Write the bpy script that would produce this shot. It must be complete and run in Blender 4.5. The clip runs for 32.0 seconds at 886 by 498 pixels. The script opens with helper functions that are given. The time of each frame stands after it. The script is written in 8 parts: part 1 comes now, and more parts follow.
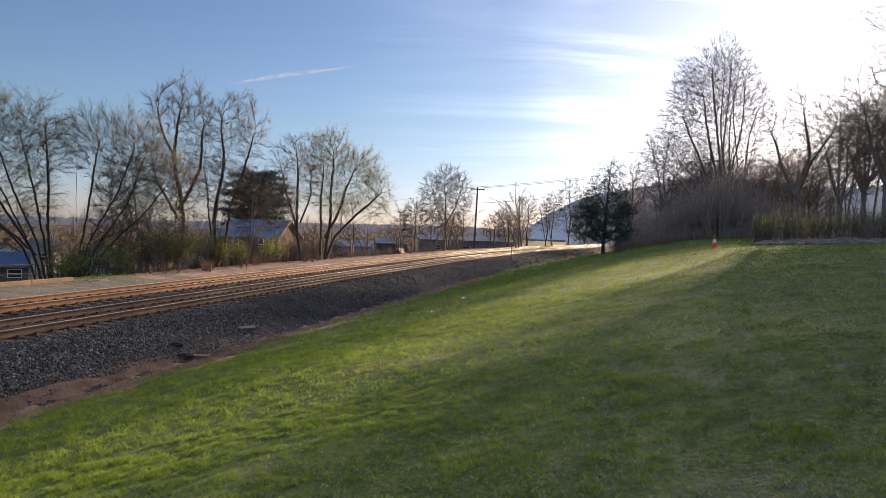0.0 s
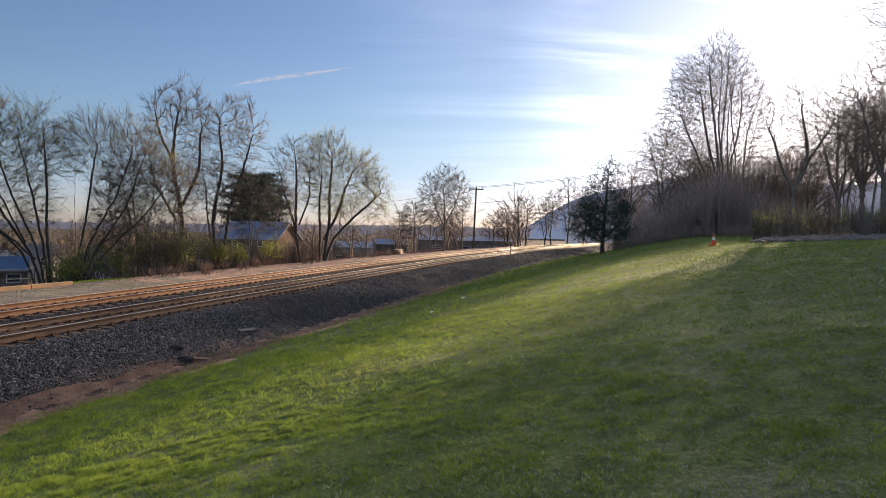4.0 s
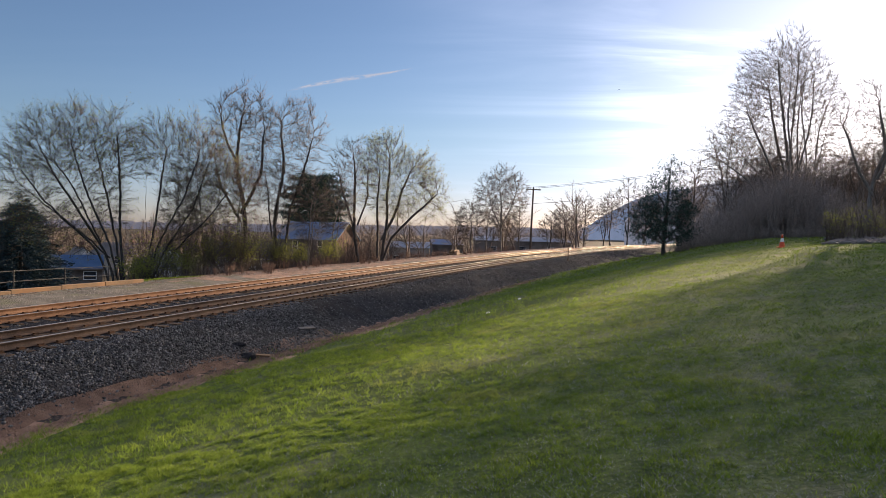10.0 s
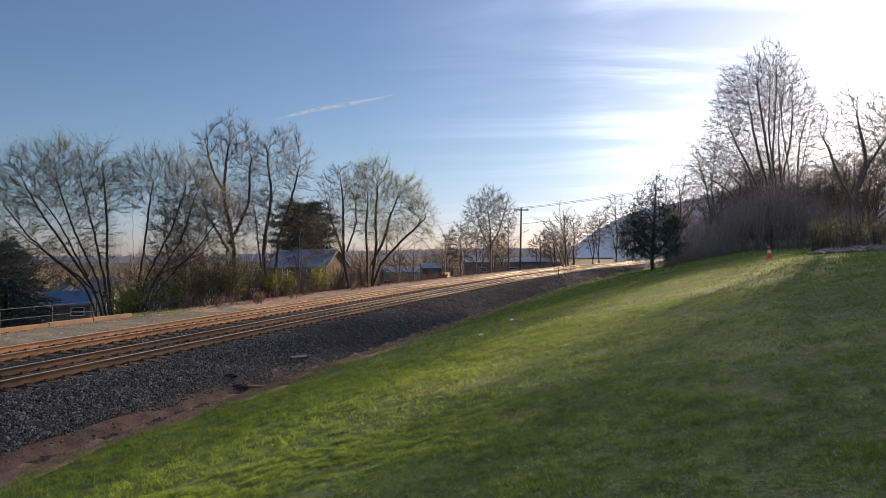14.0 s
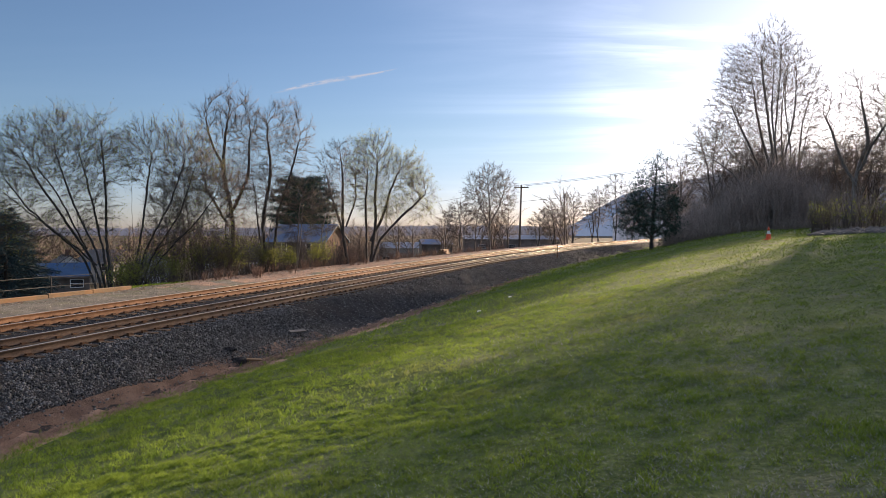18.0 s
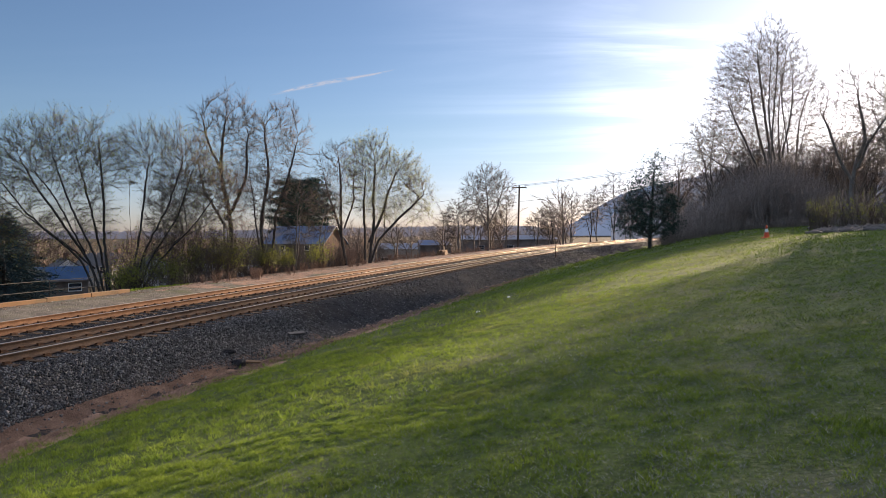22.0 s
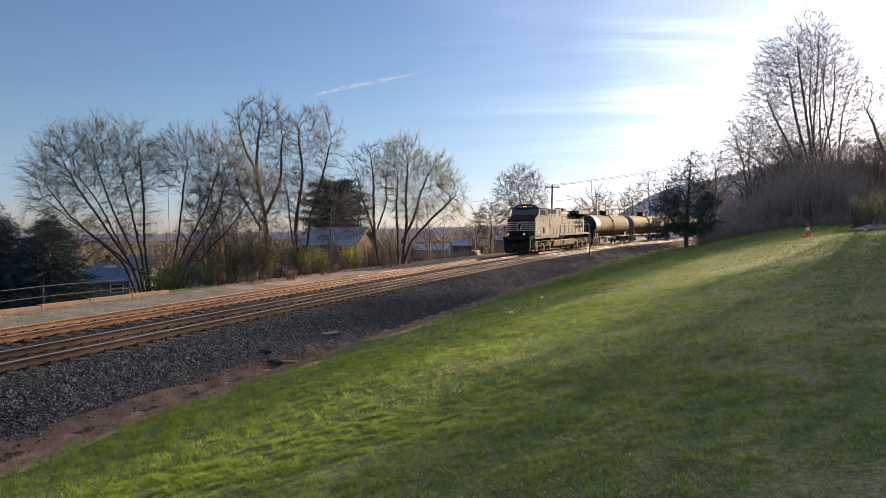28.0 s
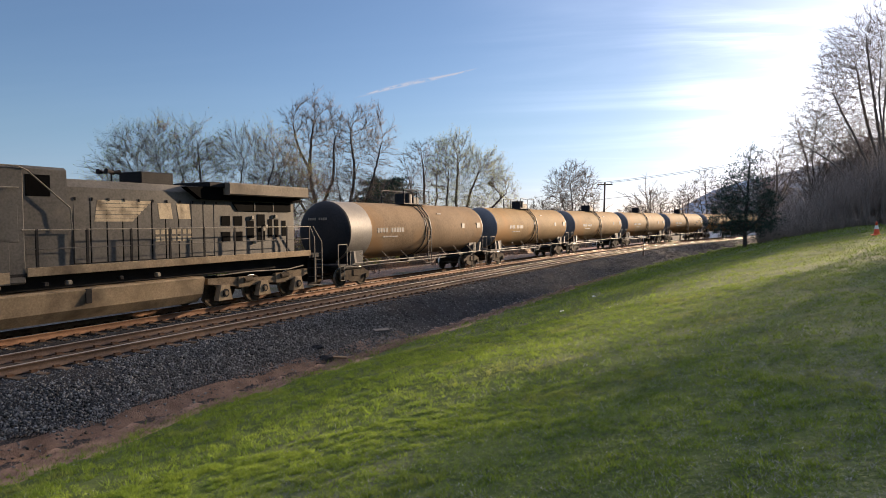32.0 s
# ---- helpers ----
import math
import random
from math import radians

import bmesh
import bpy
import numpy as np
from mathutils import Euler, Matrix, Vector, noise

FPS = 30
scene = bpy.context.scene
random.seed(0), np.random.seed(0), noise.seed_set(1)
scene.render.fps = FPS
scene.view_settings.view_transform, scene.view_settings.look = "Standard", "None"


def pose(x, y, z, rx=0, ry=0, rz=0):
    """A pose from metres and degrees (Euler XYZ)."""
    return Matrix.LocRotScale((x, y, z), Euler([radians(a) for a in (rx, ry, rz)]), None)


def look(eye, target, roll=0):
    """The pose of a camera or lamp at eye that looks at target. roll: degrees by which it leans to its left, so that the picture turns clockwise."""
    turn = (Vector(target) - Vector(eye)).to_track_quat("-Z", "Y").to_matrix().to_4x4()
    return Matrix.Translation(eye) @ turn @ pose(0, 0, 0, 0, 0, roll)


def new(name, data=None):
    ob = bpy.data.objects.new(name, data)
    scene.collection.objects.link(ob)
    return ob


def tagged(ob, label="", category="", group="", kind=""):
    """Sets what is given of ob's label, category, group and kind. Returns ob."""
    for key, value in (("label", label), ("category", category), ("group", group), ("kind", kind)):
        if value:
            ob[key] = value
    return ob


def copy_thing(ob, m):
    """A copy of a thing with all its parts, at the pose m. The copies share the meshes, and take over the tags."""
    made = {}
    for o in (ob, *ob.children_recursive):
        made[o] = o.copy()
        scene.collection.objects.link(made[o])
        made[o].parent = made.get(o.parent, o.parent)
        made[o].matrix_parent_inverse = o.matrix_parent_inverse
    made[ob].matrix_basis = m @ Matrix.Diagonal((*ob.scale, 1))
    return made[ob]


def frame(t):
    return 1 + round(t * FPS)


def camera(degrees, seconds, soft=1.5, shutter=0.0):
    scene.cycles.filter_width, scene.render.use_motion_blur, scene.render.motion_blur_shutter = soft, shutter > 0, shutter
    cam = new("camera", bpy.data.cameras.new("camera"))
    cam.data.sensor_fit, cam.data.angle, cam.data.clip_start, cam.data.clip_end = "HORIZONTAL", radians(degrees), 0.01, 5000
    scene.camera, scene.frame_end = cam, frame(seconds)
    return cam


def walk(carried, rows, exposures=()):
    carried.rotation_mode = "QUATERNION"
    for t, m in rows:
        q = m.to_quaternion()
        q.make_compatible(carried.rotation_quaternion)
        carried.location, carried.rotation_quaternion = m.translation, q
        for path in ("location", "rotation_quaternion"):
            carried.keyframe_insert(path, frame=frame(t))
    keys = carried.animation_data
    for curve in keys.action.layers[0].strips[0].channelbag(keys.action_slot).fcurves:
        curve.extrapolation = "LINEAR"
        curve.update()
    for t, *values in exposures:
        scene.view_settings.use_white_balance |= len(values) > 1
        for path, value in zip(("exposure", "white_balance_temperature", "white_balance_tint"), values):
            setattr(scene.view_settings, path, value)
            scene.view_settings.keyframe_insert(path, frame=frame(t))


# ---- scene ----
cam = camera(67.8, 32.0, soft=0.7)
EYE = (0.0, 0.0, 3.0)
# seconds, yaw to the left, pitch up, roll, in degrees: a hand-held phone that turns on the spot
TURNS = [
    (0, 0, -1.41, 1.85), (0.5, -0.23, -1.35, 1.91), (1, -0.63, -1.13, 1.77), (1.5, -0.92, -0.85, 1.79), 
    (2, -0.53, -0.71, 1.67), (2.5, -0.35, -0.87, 1.87), (3, -0.36, -1.65, 1.49), (3.5, -0.17, -1.56, 1.22), 
    (5.5, 0.4, -0.78, 1.66), (6, 0.6, -0.68, 1.27), (6.5, 0.92, -0.75, 1.52), (7, 0.95, -1.01, 1.25), 
    (7.5, 1.23, -1.48, 1.3), (8, 1.71, -1.62, 1.51), (8.5, 2.69, -1.59, 0.81), (9, 2.57, -1.58, 1.61), 
    (9.5, 3.99, -1.4, 1.53), (10, 4.84, -1.45, 1.41), (10.5, 4.15, -1.39, 1.15), (11, 3.74, -1.26, 1.03), 
    (11.5, 2.79, -0.85, 1.05), (12, 2.25, -0.93, 0.83), (12.5, 2.4, -1.14, 1.08), (13, 2.46, -0.99, 1.1), 
    (13.5, 3.95, 0.56, -0.3), (15.5, 3.41, 0.56, -1.37), (16, 2.88, 0.49, -0.75), (16.5, 3.05, -1.52, -0.34), 
    (17, 3, -2.64, 0.33), (17.5, 3.57, -2.47, 0.18), (18, 3.92, -1.47, 0.15), (18.5, 4.43, -1.09, 0.16), 
    (19, 4.26, -1, -0.14), (19.5, 4.1, -1.03, -0.01), (20, 3.95, -1.47, -0.01), (20.5, 3.79, -1.77, -0.31), 
    (21, 3.88, -1.67, -0.25), (21.5, 3.84, -1.64, -0.18), (22, 3.79, -1.41, -0.29), (22.5, 3.81, -1.31, -0.34), 
    (23, 4.12, -1.23, -0.33), (23.5, 4.19, -1.16, -0.35), (24, 4.48, -1.08, -0.37), (24.5, 5.04, -1.02, -0.76), 
    (25, 5.24, -1, -0.59), (25.5, 5.13, -1.08, -0.61), (27.5, 6.14, -1.31, -0.82), (28, 6.62, -1.35, -0.64), 
    (28.5, 7.13, -1.29, -0.65), (29, 7.62, -1.28, -0.47), (29.5, 8.4, -1.17, -0.49), (30, 8.96, -1.06, -0.46), 
    (30.5, 9.26, -0.98, -0.39), (31, 9.89, -0.99, -0.29), (31.5, 10.65, -1.24, -0.54), (32, 10.98, -1.49, -0.52), 
    
]
walk(cam, [(t, pose(*EYE, 90 + pitch, 0, yaw) @ pose(0, 0, 0, 0, 0, roll)) for t, yaw, pitch, roll in TURNS],
     exposures=[(0, 1.58, 6320, 20), (6, 1.57, 6320, 20), (9, 1.53, 6300, 20), (13, 1.5, 6300, 20), (14, 1.42, 6280, 19), (16, 1.38, 6270, 19), (17, 1.53, 6280, 19), (18.5, 1.6, 6280, 19), (25, 1.62, 6270, 19), (32, 1.65, 6260, 19)])

# ---------------------------------------------------------------- light
SUN_AZ, SUN_EL = 32.0, 12.0
world = bpy.data.worlds.new("sky")
scene.world = world
world.use_nodes = True


def sky_world():
    nt = world.node_tree
    nt.nodes.clear()
    out = nt.nodes.new("ShaderNodeOutputWorld")
    bg = nt.nodes.new("ShaderNodeBackground")
    sky = nt.nodes.new("ShaderNodeTexSky")
    sky.sky_type = "NISHITA"
    sky.sun_disc = False
    sky.sun_elevation = radians(SUN_EL)
    sky.sun_rotation = radians(SUN_AZ)
    sky.altitude = 100
    sky.air_density = 1.0
    sky.dust_density = 0.45
    sky.ozone_density = 2.9
    bg.inputs["Strength"].default_value = 0.043
    # high streaky cloud, thickest towards the sun; the overhead part is an added fill
    link = nt.links.new
    tc = nt.nodes.new("ShaderNodeTexCoord")
    sep = nt.nodes.new("ShaderNodeSeparateXYZ")
    link(tc.outputs["Generated"], sep.inputs[0])

    def math_node(op, a, b=None):
        n = nt.nodes.new("ShaderNodeMath")
        n.operation = op
        for v, sock in ((a, n.inputs[0]), (b, n.inputs[1])):
            if v is None:
                continue
            if isinstance(v, (int, float)):
                sock.default_value = v
            else:
                link(v, sock)
        return n.outputs[0]

    def smooth_range(v, lo, hi, to=1.0):
        n = nt.nodes.new("ShaderNodeMapRange")
        n.interpolation_type = "SMOOTHSTEP"
        n.inputs["From Min"].default_value, n.inputs["From Max"].default_value, n.inputs["To Max"].default_value = lo, hi, to
        link(v, n.inputs["Value"])
        return n.outputs["Result"]
    lift = math_node("MAXIMUM", math_node("ADD", sep.outputs["Z"], 0.06), 0.02)
    comb = nt.nodes.new("ShaderNodeCombineXYZ")
    link(math_node("DIVIDE", sep.outputs["X"], lift), comb.inputs[0])
    link(math_node("DIVIDE", sep.outputs["Y"], lift), comb.inputs[1])
    mp = nt.nodes.new("ShaderNodeMapping")
    mp.inputs["Rotation"].default_value = (0, 0, radians(24))
    mp.inputs["Scale"].default_value = (0.42, 1.7, 1)
    link(comb.outputs[0], mp.inputs[0])
    cl = nt.nodes.new("ShaderNodeTexNoise")
    cl.inputs["Scale"].default_value = 1.0
    cl.inputs["Detail"].default_value = 7.0
    cl.inputs["Roughness"].default_value = 0.55
    cl.inputs["Distortion"].default_value = 0.5
    link(mp.outputs[0], cl.inputs["Vector"])
    dot = nt.nodes.new("ShaderNodeVectorMath")
    dot.operation = "DOT_PRODUCT"
    link(tc.outputs["Generated"], dot.inputs[0])
    az, el = radians(SUN_AZ - 6), radians(SUN_EL + 2)
    dot.inputs[1].default_value = (math.sin(az) * math.cos(el), math.cos(az) * math.cos(el), math.sin(el))
    near_sun = smooth_range(dot.outputs["Value"], 0.80, 0.995)
    # bright veil out of view overhead, added to lift the shaded ground
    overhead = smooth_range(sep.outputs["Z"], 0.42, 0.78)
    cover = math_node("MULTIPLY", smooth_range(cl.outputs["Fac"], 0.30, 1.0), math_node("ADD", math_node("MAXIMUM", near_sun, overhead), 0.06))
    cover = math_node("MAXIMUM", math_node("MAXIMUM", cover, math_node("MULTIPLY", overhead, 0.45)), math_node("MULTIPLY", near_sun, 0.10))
    white = nt.nodes.new("ShaderNodeMix")
    white.data_type = "RGBA"
    link(math_node("MINIMUM", cover, 0.8), white.inputs[0])
    link(sky.outputs[0], white.inputs[6])
    bright = nt.nodes.new("ShaderNodeMix")
    bright.data_type = "RGBA"
    bright.blend_type = "ADD"
    bright.inputs[0].default_value = 1.0
    link(sky.outputs[0], bright.inputs[6])
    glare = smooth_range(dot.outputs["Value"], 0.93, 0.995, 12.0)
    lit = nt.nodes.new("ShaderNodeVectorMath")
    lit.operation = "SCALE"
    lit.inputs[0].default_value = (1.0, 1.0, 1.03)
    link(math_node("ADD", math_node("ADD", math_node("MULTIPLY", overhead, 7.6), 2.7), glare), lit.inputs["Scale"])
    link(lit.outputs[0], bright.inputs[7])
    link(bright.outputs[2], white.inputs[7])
    # grey-violet haze low over the horizon
    haze = nt.nodes.new("ShaderNodeMix")
    haze.data_type = "RGBA"
    haze.blend_type = "MULTIPLY"
    low = nt.nodes.new("ShaderNodeMapRange")
    low.interpolation_type = "SMOOTHSTEP"
    low.inputs["From Min"].default_value, low.inputs["From Max"].default_value = 0.0, 0.16
    low.inputs["To Min"].default_value, low.inputs["To Max"].default_value = 0.9, 0.0
    link(sep.outputs["Z"], low.inputs["Value"])
    link(low.outputs["Result"], haze.inputs[0])
    link(white.outputs[2], haze.inputs[6])
    haze.inputs[7].default_value = (0.90, 0.92, 1.25, 1)
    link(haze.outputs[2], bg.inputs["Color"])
    nt.links.new(bg.outputs[0], out.inputs["Surface"])
    return nt, sky, bg


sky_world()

sun = new("sun", bpy.data.lights.new("sun", "SUN"))
sun.data.energy = 5.0
sun.data.angle = radians(0.9)
sun.data.color = (1.0, 0.78, 0.50)
sun_way = Vector((math.sin(radians(SUN_AZ)) * math.cos(radians(SUN_EL)), math.cos(radians(SUN_AZ)) * math.cos(radians(SUN_EL)), math.sin(radians(SUN_EL))))
sun.matrix_world = look(sun_way * 300, (0, 0, 0))

# ---------------------------------------------------------------- materials


def surface(name, dark, light, scale=4.0, fine=40.0, rough=0.8, metal=0.0, bump=0.3, bump_size=0.02, spread=0.35,
            random_mix=0.0, stain=None, stain_scale=0.7, stain_amount=0.4, specular=0.4, translucent=0.0, coords="Object", island=0.0, fleck=None):
    """Two colours mixed by noise at two scales, a third one in stains, and bump from the fine noise."""
    m = bpy.data.materials.new(name)
    m.use_nodes = True
    nt = m.node_tree
    nodes, link = nt.nodes, nt.links.new
    bsdf = nodes["Principled BSDF"]
    tc = nodes.new("ShaderNodeTexCoord")
    co = tc.outputs[coords]

    def noise_node(sc, detail=4.0):
        n = nodes.new("ShaderNodeTexNoise")
        n.inputs["Scale"].default_value = sc
        n.inputs["Detail"].default_value = detail
        link(co, n.inputs["Vector"])
        return n.outputs["Fac"]

    def ramp(fac, lo, hi):
        r = nodes.new("ShaderNodeMapRange")
        r.inputs["From Min"].default_value, r.inputs["From Max"].default_value = lo, hi
        link(fac, r.inputs["Value"])
        return r.outputs["Result"]

    def mix(a, b, fac):
        n = nodes.new("ShaderNodeMix")
        n.data_type = "RGBA"
        for value, socket in ((a, n.inputs[6]), (b, n.inputs[7]), (fac, n.inputs[0])):
            if hasattr(value, "is_linked"):
                link(value, socket)
            elif isinstance(value, tuple):
                socket.default_value = (*value, 1)
            else:
                socket.default_value = value
        return n.outputs[2]

    big, small = noise_node(scale), noise_node(fine, 3.0)
    add = nodes.new("ShaderNodeMath")
    add.operation = "ADD"
    link(big, add.inputs[0])
    link(small, add.inputs[1])
    fac = ramp(add.outputs[0], 1.0 - spread, 1.0 + spread)
    color = mix(dark, light, fac)
    if random_mix:
        info = nodes.new("ShaderNodeObjectInfo")
        hsv = nodes.new("ShaderNodeHueSaturation")
        r = nodes.new("ShaderNodeMapRange")
        r.inputs["To Min"].default_value, r.inputs["To Max"].default_value = 1 - random_mix, 1 + random_mix
        link(info.outputs["Random"], r.inputs["Value"])
        link(r.outputs["Result"], hsv.inputs["Value"])
        link(color, hsv.inputs["Color"])
        color = hsv.outputs["Color"]
    if island:
        geo = nodes.new("ShaderNodeNewGeometry")
        hsv = nodes.new("ShaderNodeHueSaturation")
        r = nodes.new("ShaderNodeMapRange")
        r.inputs["To Min"].default_value, r.inputs["To Max"].default_value = 1 - island, 1 + island
        link(geo.outputs["Random Per Island"], r.inputs["Value"])
        link(r.outputs["Result"], hsv.inputs["Value"])
        link(color, hsv.inputs["Color"])
        color = hsv.outputs["Color"]
    if fleck:
        pick = nodes.new("ShaderNodeMath")
        pick.operation = "GREATER_THAN"
        geo = nodes.new("ShaderNodeNewGeometry")
        link(geo.outputs["Random Per Island"], pick.inputs[0])
        pick.inputs[1].default_value = 1 - fleck[1]
        color = mix(color, fleck[0], pick.outputs[0])
    if stain:
        color = mix(color, stain, ramp(noise_node(stain_scale, 5.0), 0.62 - stain_amount * 0.3, 0.75 - stain_amount * 0.1))
    link(color, bsdf.inputs["Base Color"])
    bsdf.inputs["Metallic"].default_value = metal
    bsdf.inputs["Specular IOR Level"].default_value = specular
    rr = nodes.new("ShaderNodeMapRange")
    rr.inputs["To Min"].default_value, rr.inputs["To Max"].default_value = max(0.05, rough - 0.12), min(1.0, rough + 0.1)
    link(small, rr.inputs["Value"])
    link(rr.outputs["Result"], bsdf.inputs["Roughness"])
    if bump:
        b = nodes.new("ShaderNodeBump")
        b.inputs["Strength"].default_value = bump
        b.inputs["Distance"].default_value = bump_size
        link(small, b.inputs["Height"])
        link(b.outputs["Normal"], bsdf.inputs["Normal"])
    if translucent:
        tr = nodes.new("ShaderNodeBsdfTranslucent")
        link(color, tr.inputs["Color"])
        ms = nodes.new("ShaderNodeMixShader")
        ms.inputs[0].default_value = translucent
        link(bsdf.outputs[0], ms.inputs[1])
        link(tr.outputs[0], ms.inputs[2])
        link(ms.outputs[0], nodes["Material Output"].inputs["Surface"])
    return m


def glow(name, color, strength):
    m = bpy.data.materials.new(name)
    m.use_nodes = True
    b = m.node_tree.nodes["Principled BSDF"]
    b.inputs["Base Color"].default_value = (*color, 1)
    b.inputs["Emission Color"].default_value = (*color, 1)
    b.inputs["Emission Strength"].default_value = strength
    return m


M = {
    "grass_ground": surface("grass_ground", (0.038, 0.058, 0.018), (0.112, 0.142, 0.050), 1.3, 18, 0.95, bump=0.8, bump_size=0.05, stain=(0.14, 0.14, 0.095), stain_scale=0.45, stain_amount=0.2, specular=0.05, spread=0.3),
    "blade": surface("blade", (0.088, 0.150, 0.022), (0.230, 0.305, 0.045), 0.9, 6, 0.75, bump=0, stain=(0.25, 0.27, 0.08), stain_scale=0.6, stain_amount=0.15, specular=0.06, translucent=0.45, island=0.45),
    # dead blades, tinted cool grey to stand in for haze in the shade
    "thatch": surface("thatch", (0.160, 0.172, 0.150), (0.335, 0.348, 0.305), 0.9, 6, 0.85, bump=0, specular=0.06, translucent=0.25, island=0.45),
    "ballast": surface("ballast", (0.011, 0.0112, 0.012), (0.062, 0.062, 0.064), 2.0, 30, 0.9, bump=1.0, bump_size=0.06, stain=(0.040, 0.036, 0.033), stain_scale=0.5, specular=0.06),
    "stone": surface("stone", (0.025, 0.0252, 0.0255), (0.160, 0.160, 0.158), 9.0, 30, 0.9, bump=0.3, bump_size=0.01, specular=0.1, island=0.75),
    "gravel": surface("gravel", (0.072, 0.066, 0.056), (0.235, 0.215, 0.18), 1.2, 34, 0.95, bump=1.0, bump_size=0.05, stain=(0.12, 0.125, 0.065), stain_scale=0.5, stain_amount=0.4, specular=0.08),
    "dead_grass": surface("dead_grass", (0.105, 0.068, 0.052), (0.31, 0.21, 0.155), 2.0, 40, 0.95, bump=0.8, bump_size=0.04, specular=0.08, island=0.45),
    "rust_bed": surface("rust_bed", (0.085, 0.050, 0.030), (0.25, 0.145, 0.085), 3.0, 34, 0.95, bump=1.0, bump_size=0.05, stain=(0.07, 0.056, 0.046), stain_scale=1.1, stain_amount=0.3, specular=0.05),
    "brown_bed": surface("brown_bed", (0.045, 0.034, 0.026), (0.15, 0.108, 0.075), 3.0, 34, 0.95, bump=1.0, bump_size=0.05, stain=(0.05, 0.046, 0.043), stain_scale=1.1, stain_amount=0.35, specular=0.05),
    "wood_floor": surface("wood_floor", (0.03, 0.026, 0.018), (0.085, 0.07, 0.046), 0.6, 8, 0.95, bump=0.5, bump_size=0.05, stain=(0.07, 0.062, 0.045), stain_scale=0.08, specular=0.05),
    "rail": surface("rail", (0.130, 0.068, 0.038), (0.275, 0.150, 0.082), 3.0, 30, 0.8, bump=0.2, bump_size=0.004, specular=0.15),
    "rail_dark": surface("rail_dark", (0.062, 0.041, 0.031), (0.155, 0.102, 0.070), 3.0, 30, 0.8, bump=0.2, bump_size=0.004, specular=0.15),
    "rail_head": surface("rail_head", (0.40, 0.34, 0.28), (0.58, 0.51, 0.43), 5.0, 60, 0.40, metal=1.0, bump=0.05, bump_size=0.002),
    "tie": surface("tie", (0.045, 0.033, 0.024), (0.15, 0.105, 0.07), 2.0, 25, 0.9, bump=0.6, bump_size=0.015, random_mix=0.35, specular=0.08),
    "plate": surface("plate", (0.05, 0.03, 0.02), (0.14, 0.075, 0.04), 8.0, 40, 0.8, bump=0.2, bump_size=0.004, specular=0.1),
}

# ---------------------------------------------------------------- helpers for meshes


def mesh_object(name, verts, faces, materials, parent=None, label="", smooth=False, indices=None):
    me = bpy.data.meshes.new(name)
    verts = np.asarray(verts, np.float32).reshape(-1, 3)
    if isinstance(faces, np.ndarray):
        n, k = faces.shape
        me.vertices.add(len(verts))
        me.vertices.foreach_set("co", verts.ravel())
        me.loops.add(n * k)
        me.loops.foreach_set("vertex_index", faces.astype(np.int32).ravel())
        me.polygons.add(n)
        me.polygons.foreach_set("loop_start", np.arange(0, n * k, k, dtype=np.int32))
        me.polygons.foreach_set("loop_total", np.full(n, k, np.int32))
    else:
        me.from_pydata([tuple(map(float, v)) for v in verts], [], faces)
    for m in materials if isinstance(materials, (list, tuple)) else (materials,):
        me.materials.append(m)
    if indices is not None:
        me.polygons.foreach_set("material_index", np.asarray(indices, np.int32))
    if smooth:
        me.polygons.foreach_set("use_smooth", np.ones(len(me.polygons), bool))
    me.update(calc_edges=True)
    me.validate()
    ob = new(name, me)
    ob.parent = parent
    if label:
        ob["label"] = label
    return ob


def part(name, bm, material, parent=None, label="", smooth=False):
    """Links a bmesh as one mesh object under a thing or a part."""
    me = bpy.data.meshes.new(name)
    if smooth:
        for fa in bm.faces:
            fa.smooth = True
    bm.to_mesh(me)
    bm.free()
    for m in material if isinstance(material, (list, tuple)) else (material,):
        me.materials.append(m)
    ob = new(name, me)
    ob.parent = parent
    if label:
        ob["label"] = label
    return ob


def thing(name, label, category, m=None, group="", kind=""):
    ob = tagged(new(name), label, category, group, kind)
    ob.empty_display_size = 0.2
    if m is not None:
        ob.matrix_basis = m
    return ob


def add_box(bm, lo, hi, bevel=0.0, m=None):
    vs = [bm.verts.new((x, y, z)) for z in (lo[2], hi[2]) for y in (lo[1], hi[1]) for x in (lo[0], hi[0])]
    fs = [bm.faces.new([vs[i] for i in q]) for q in ((0, 2, 3, 1), (4, 5, 7, 6), (0, 1, 5, 4), (2, 6, 7, 3), (0, 4, 6, 2), (1, 3, 7, 5))]
    if bevel:
        es = list({e for fa in fs for e in fa.edges})
        r = bmesh.ops.bevel(bm, geom=es, offset=bevel, segments=1, affect="EDGES", profile=0.5)
        vs = list({v for fa in r["faces"] for v in fa.verts} | {v for v in vs if v.is_valid})
    if m is not None:
        bmesh.ops.transform(bm, matrix=m, verts=[v for v in vs if v.is_valid])
    return vs


def box(lo, hi, bevel=0.0, m=None):
    bm = bmesh.new()
    add_box(bm, lo, hi, bevel, m)
    return bm


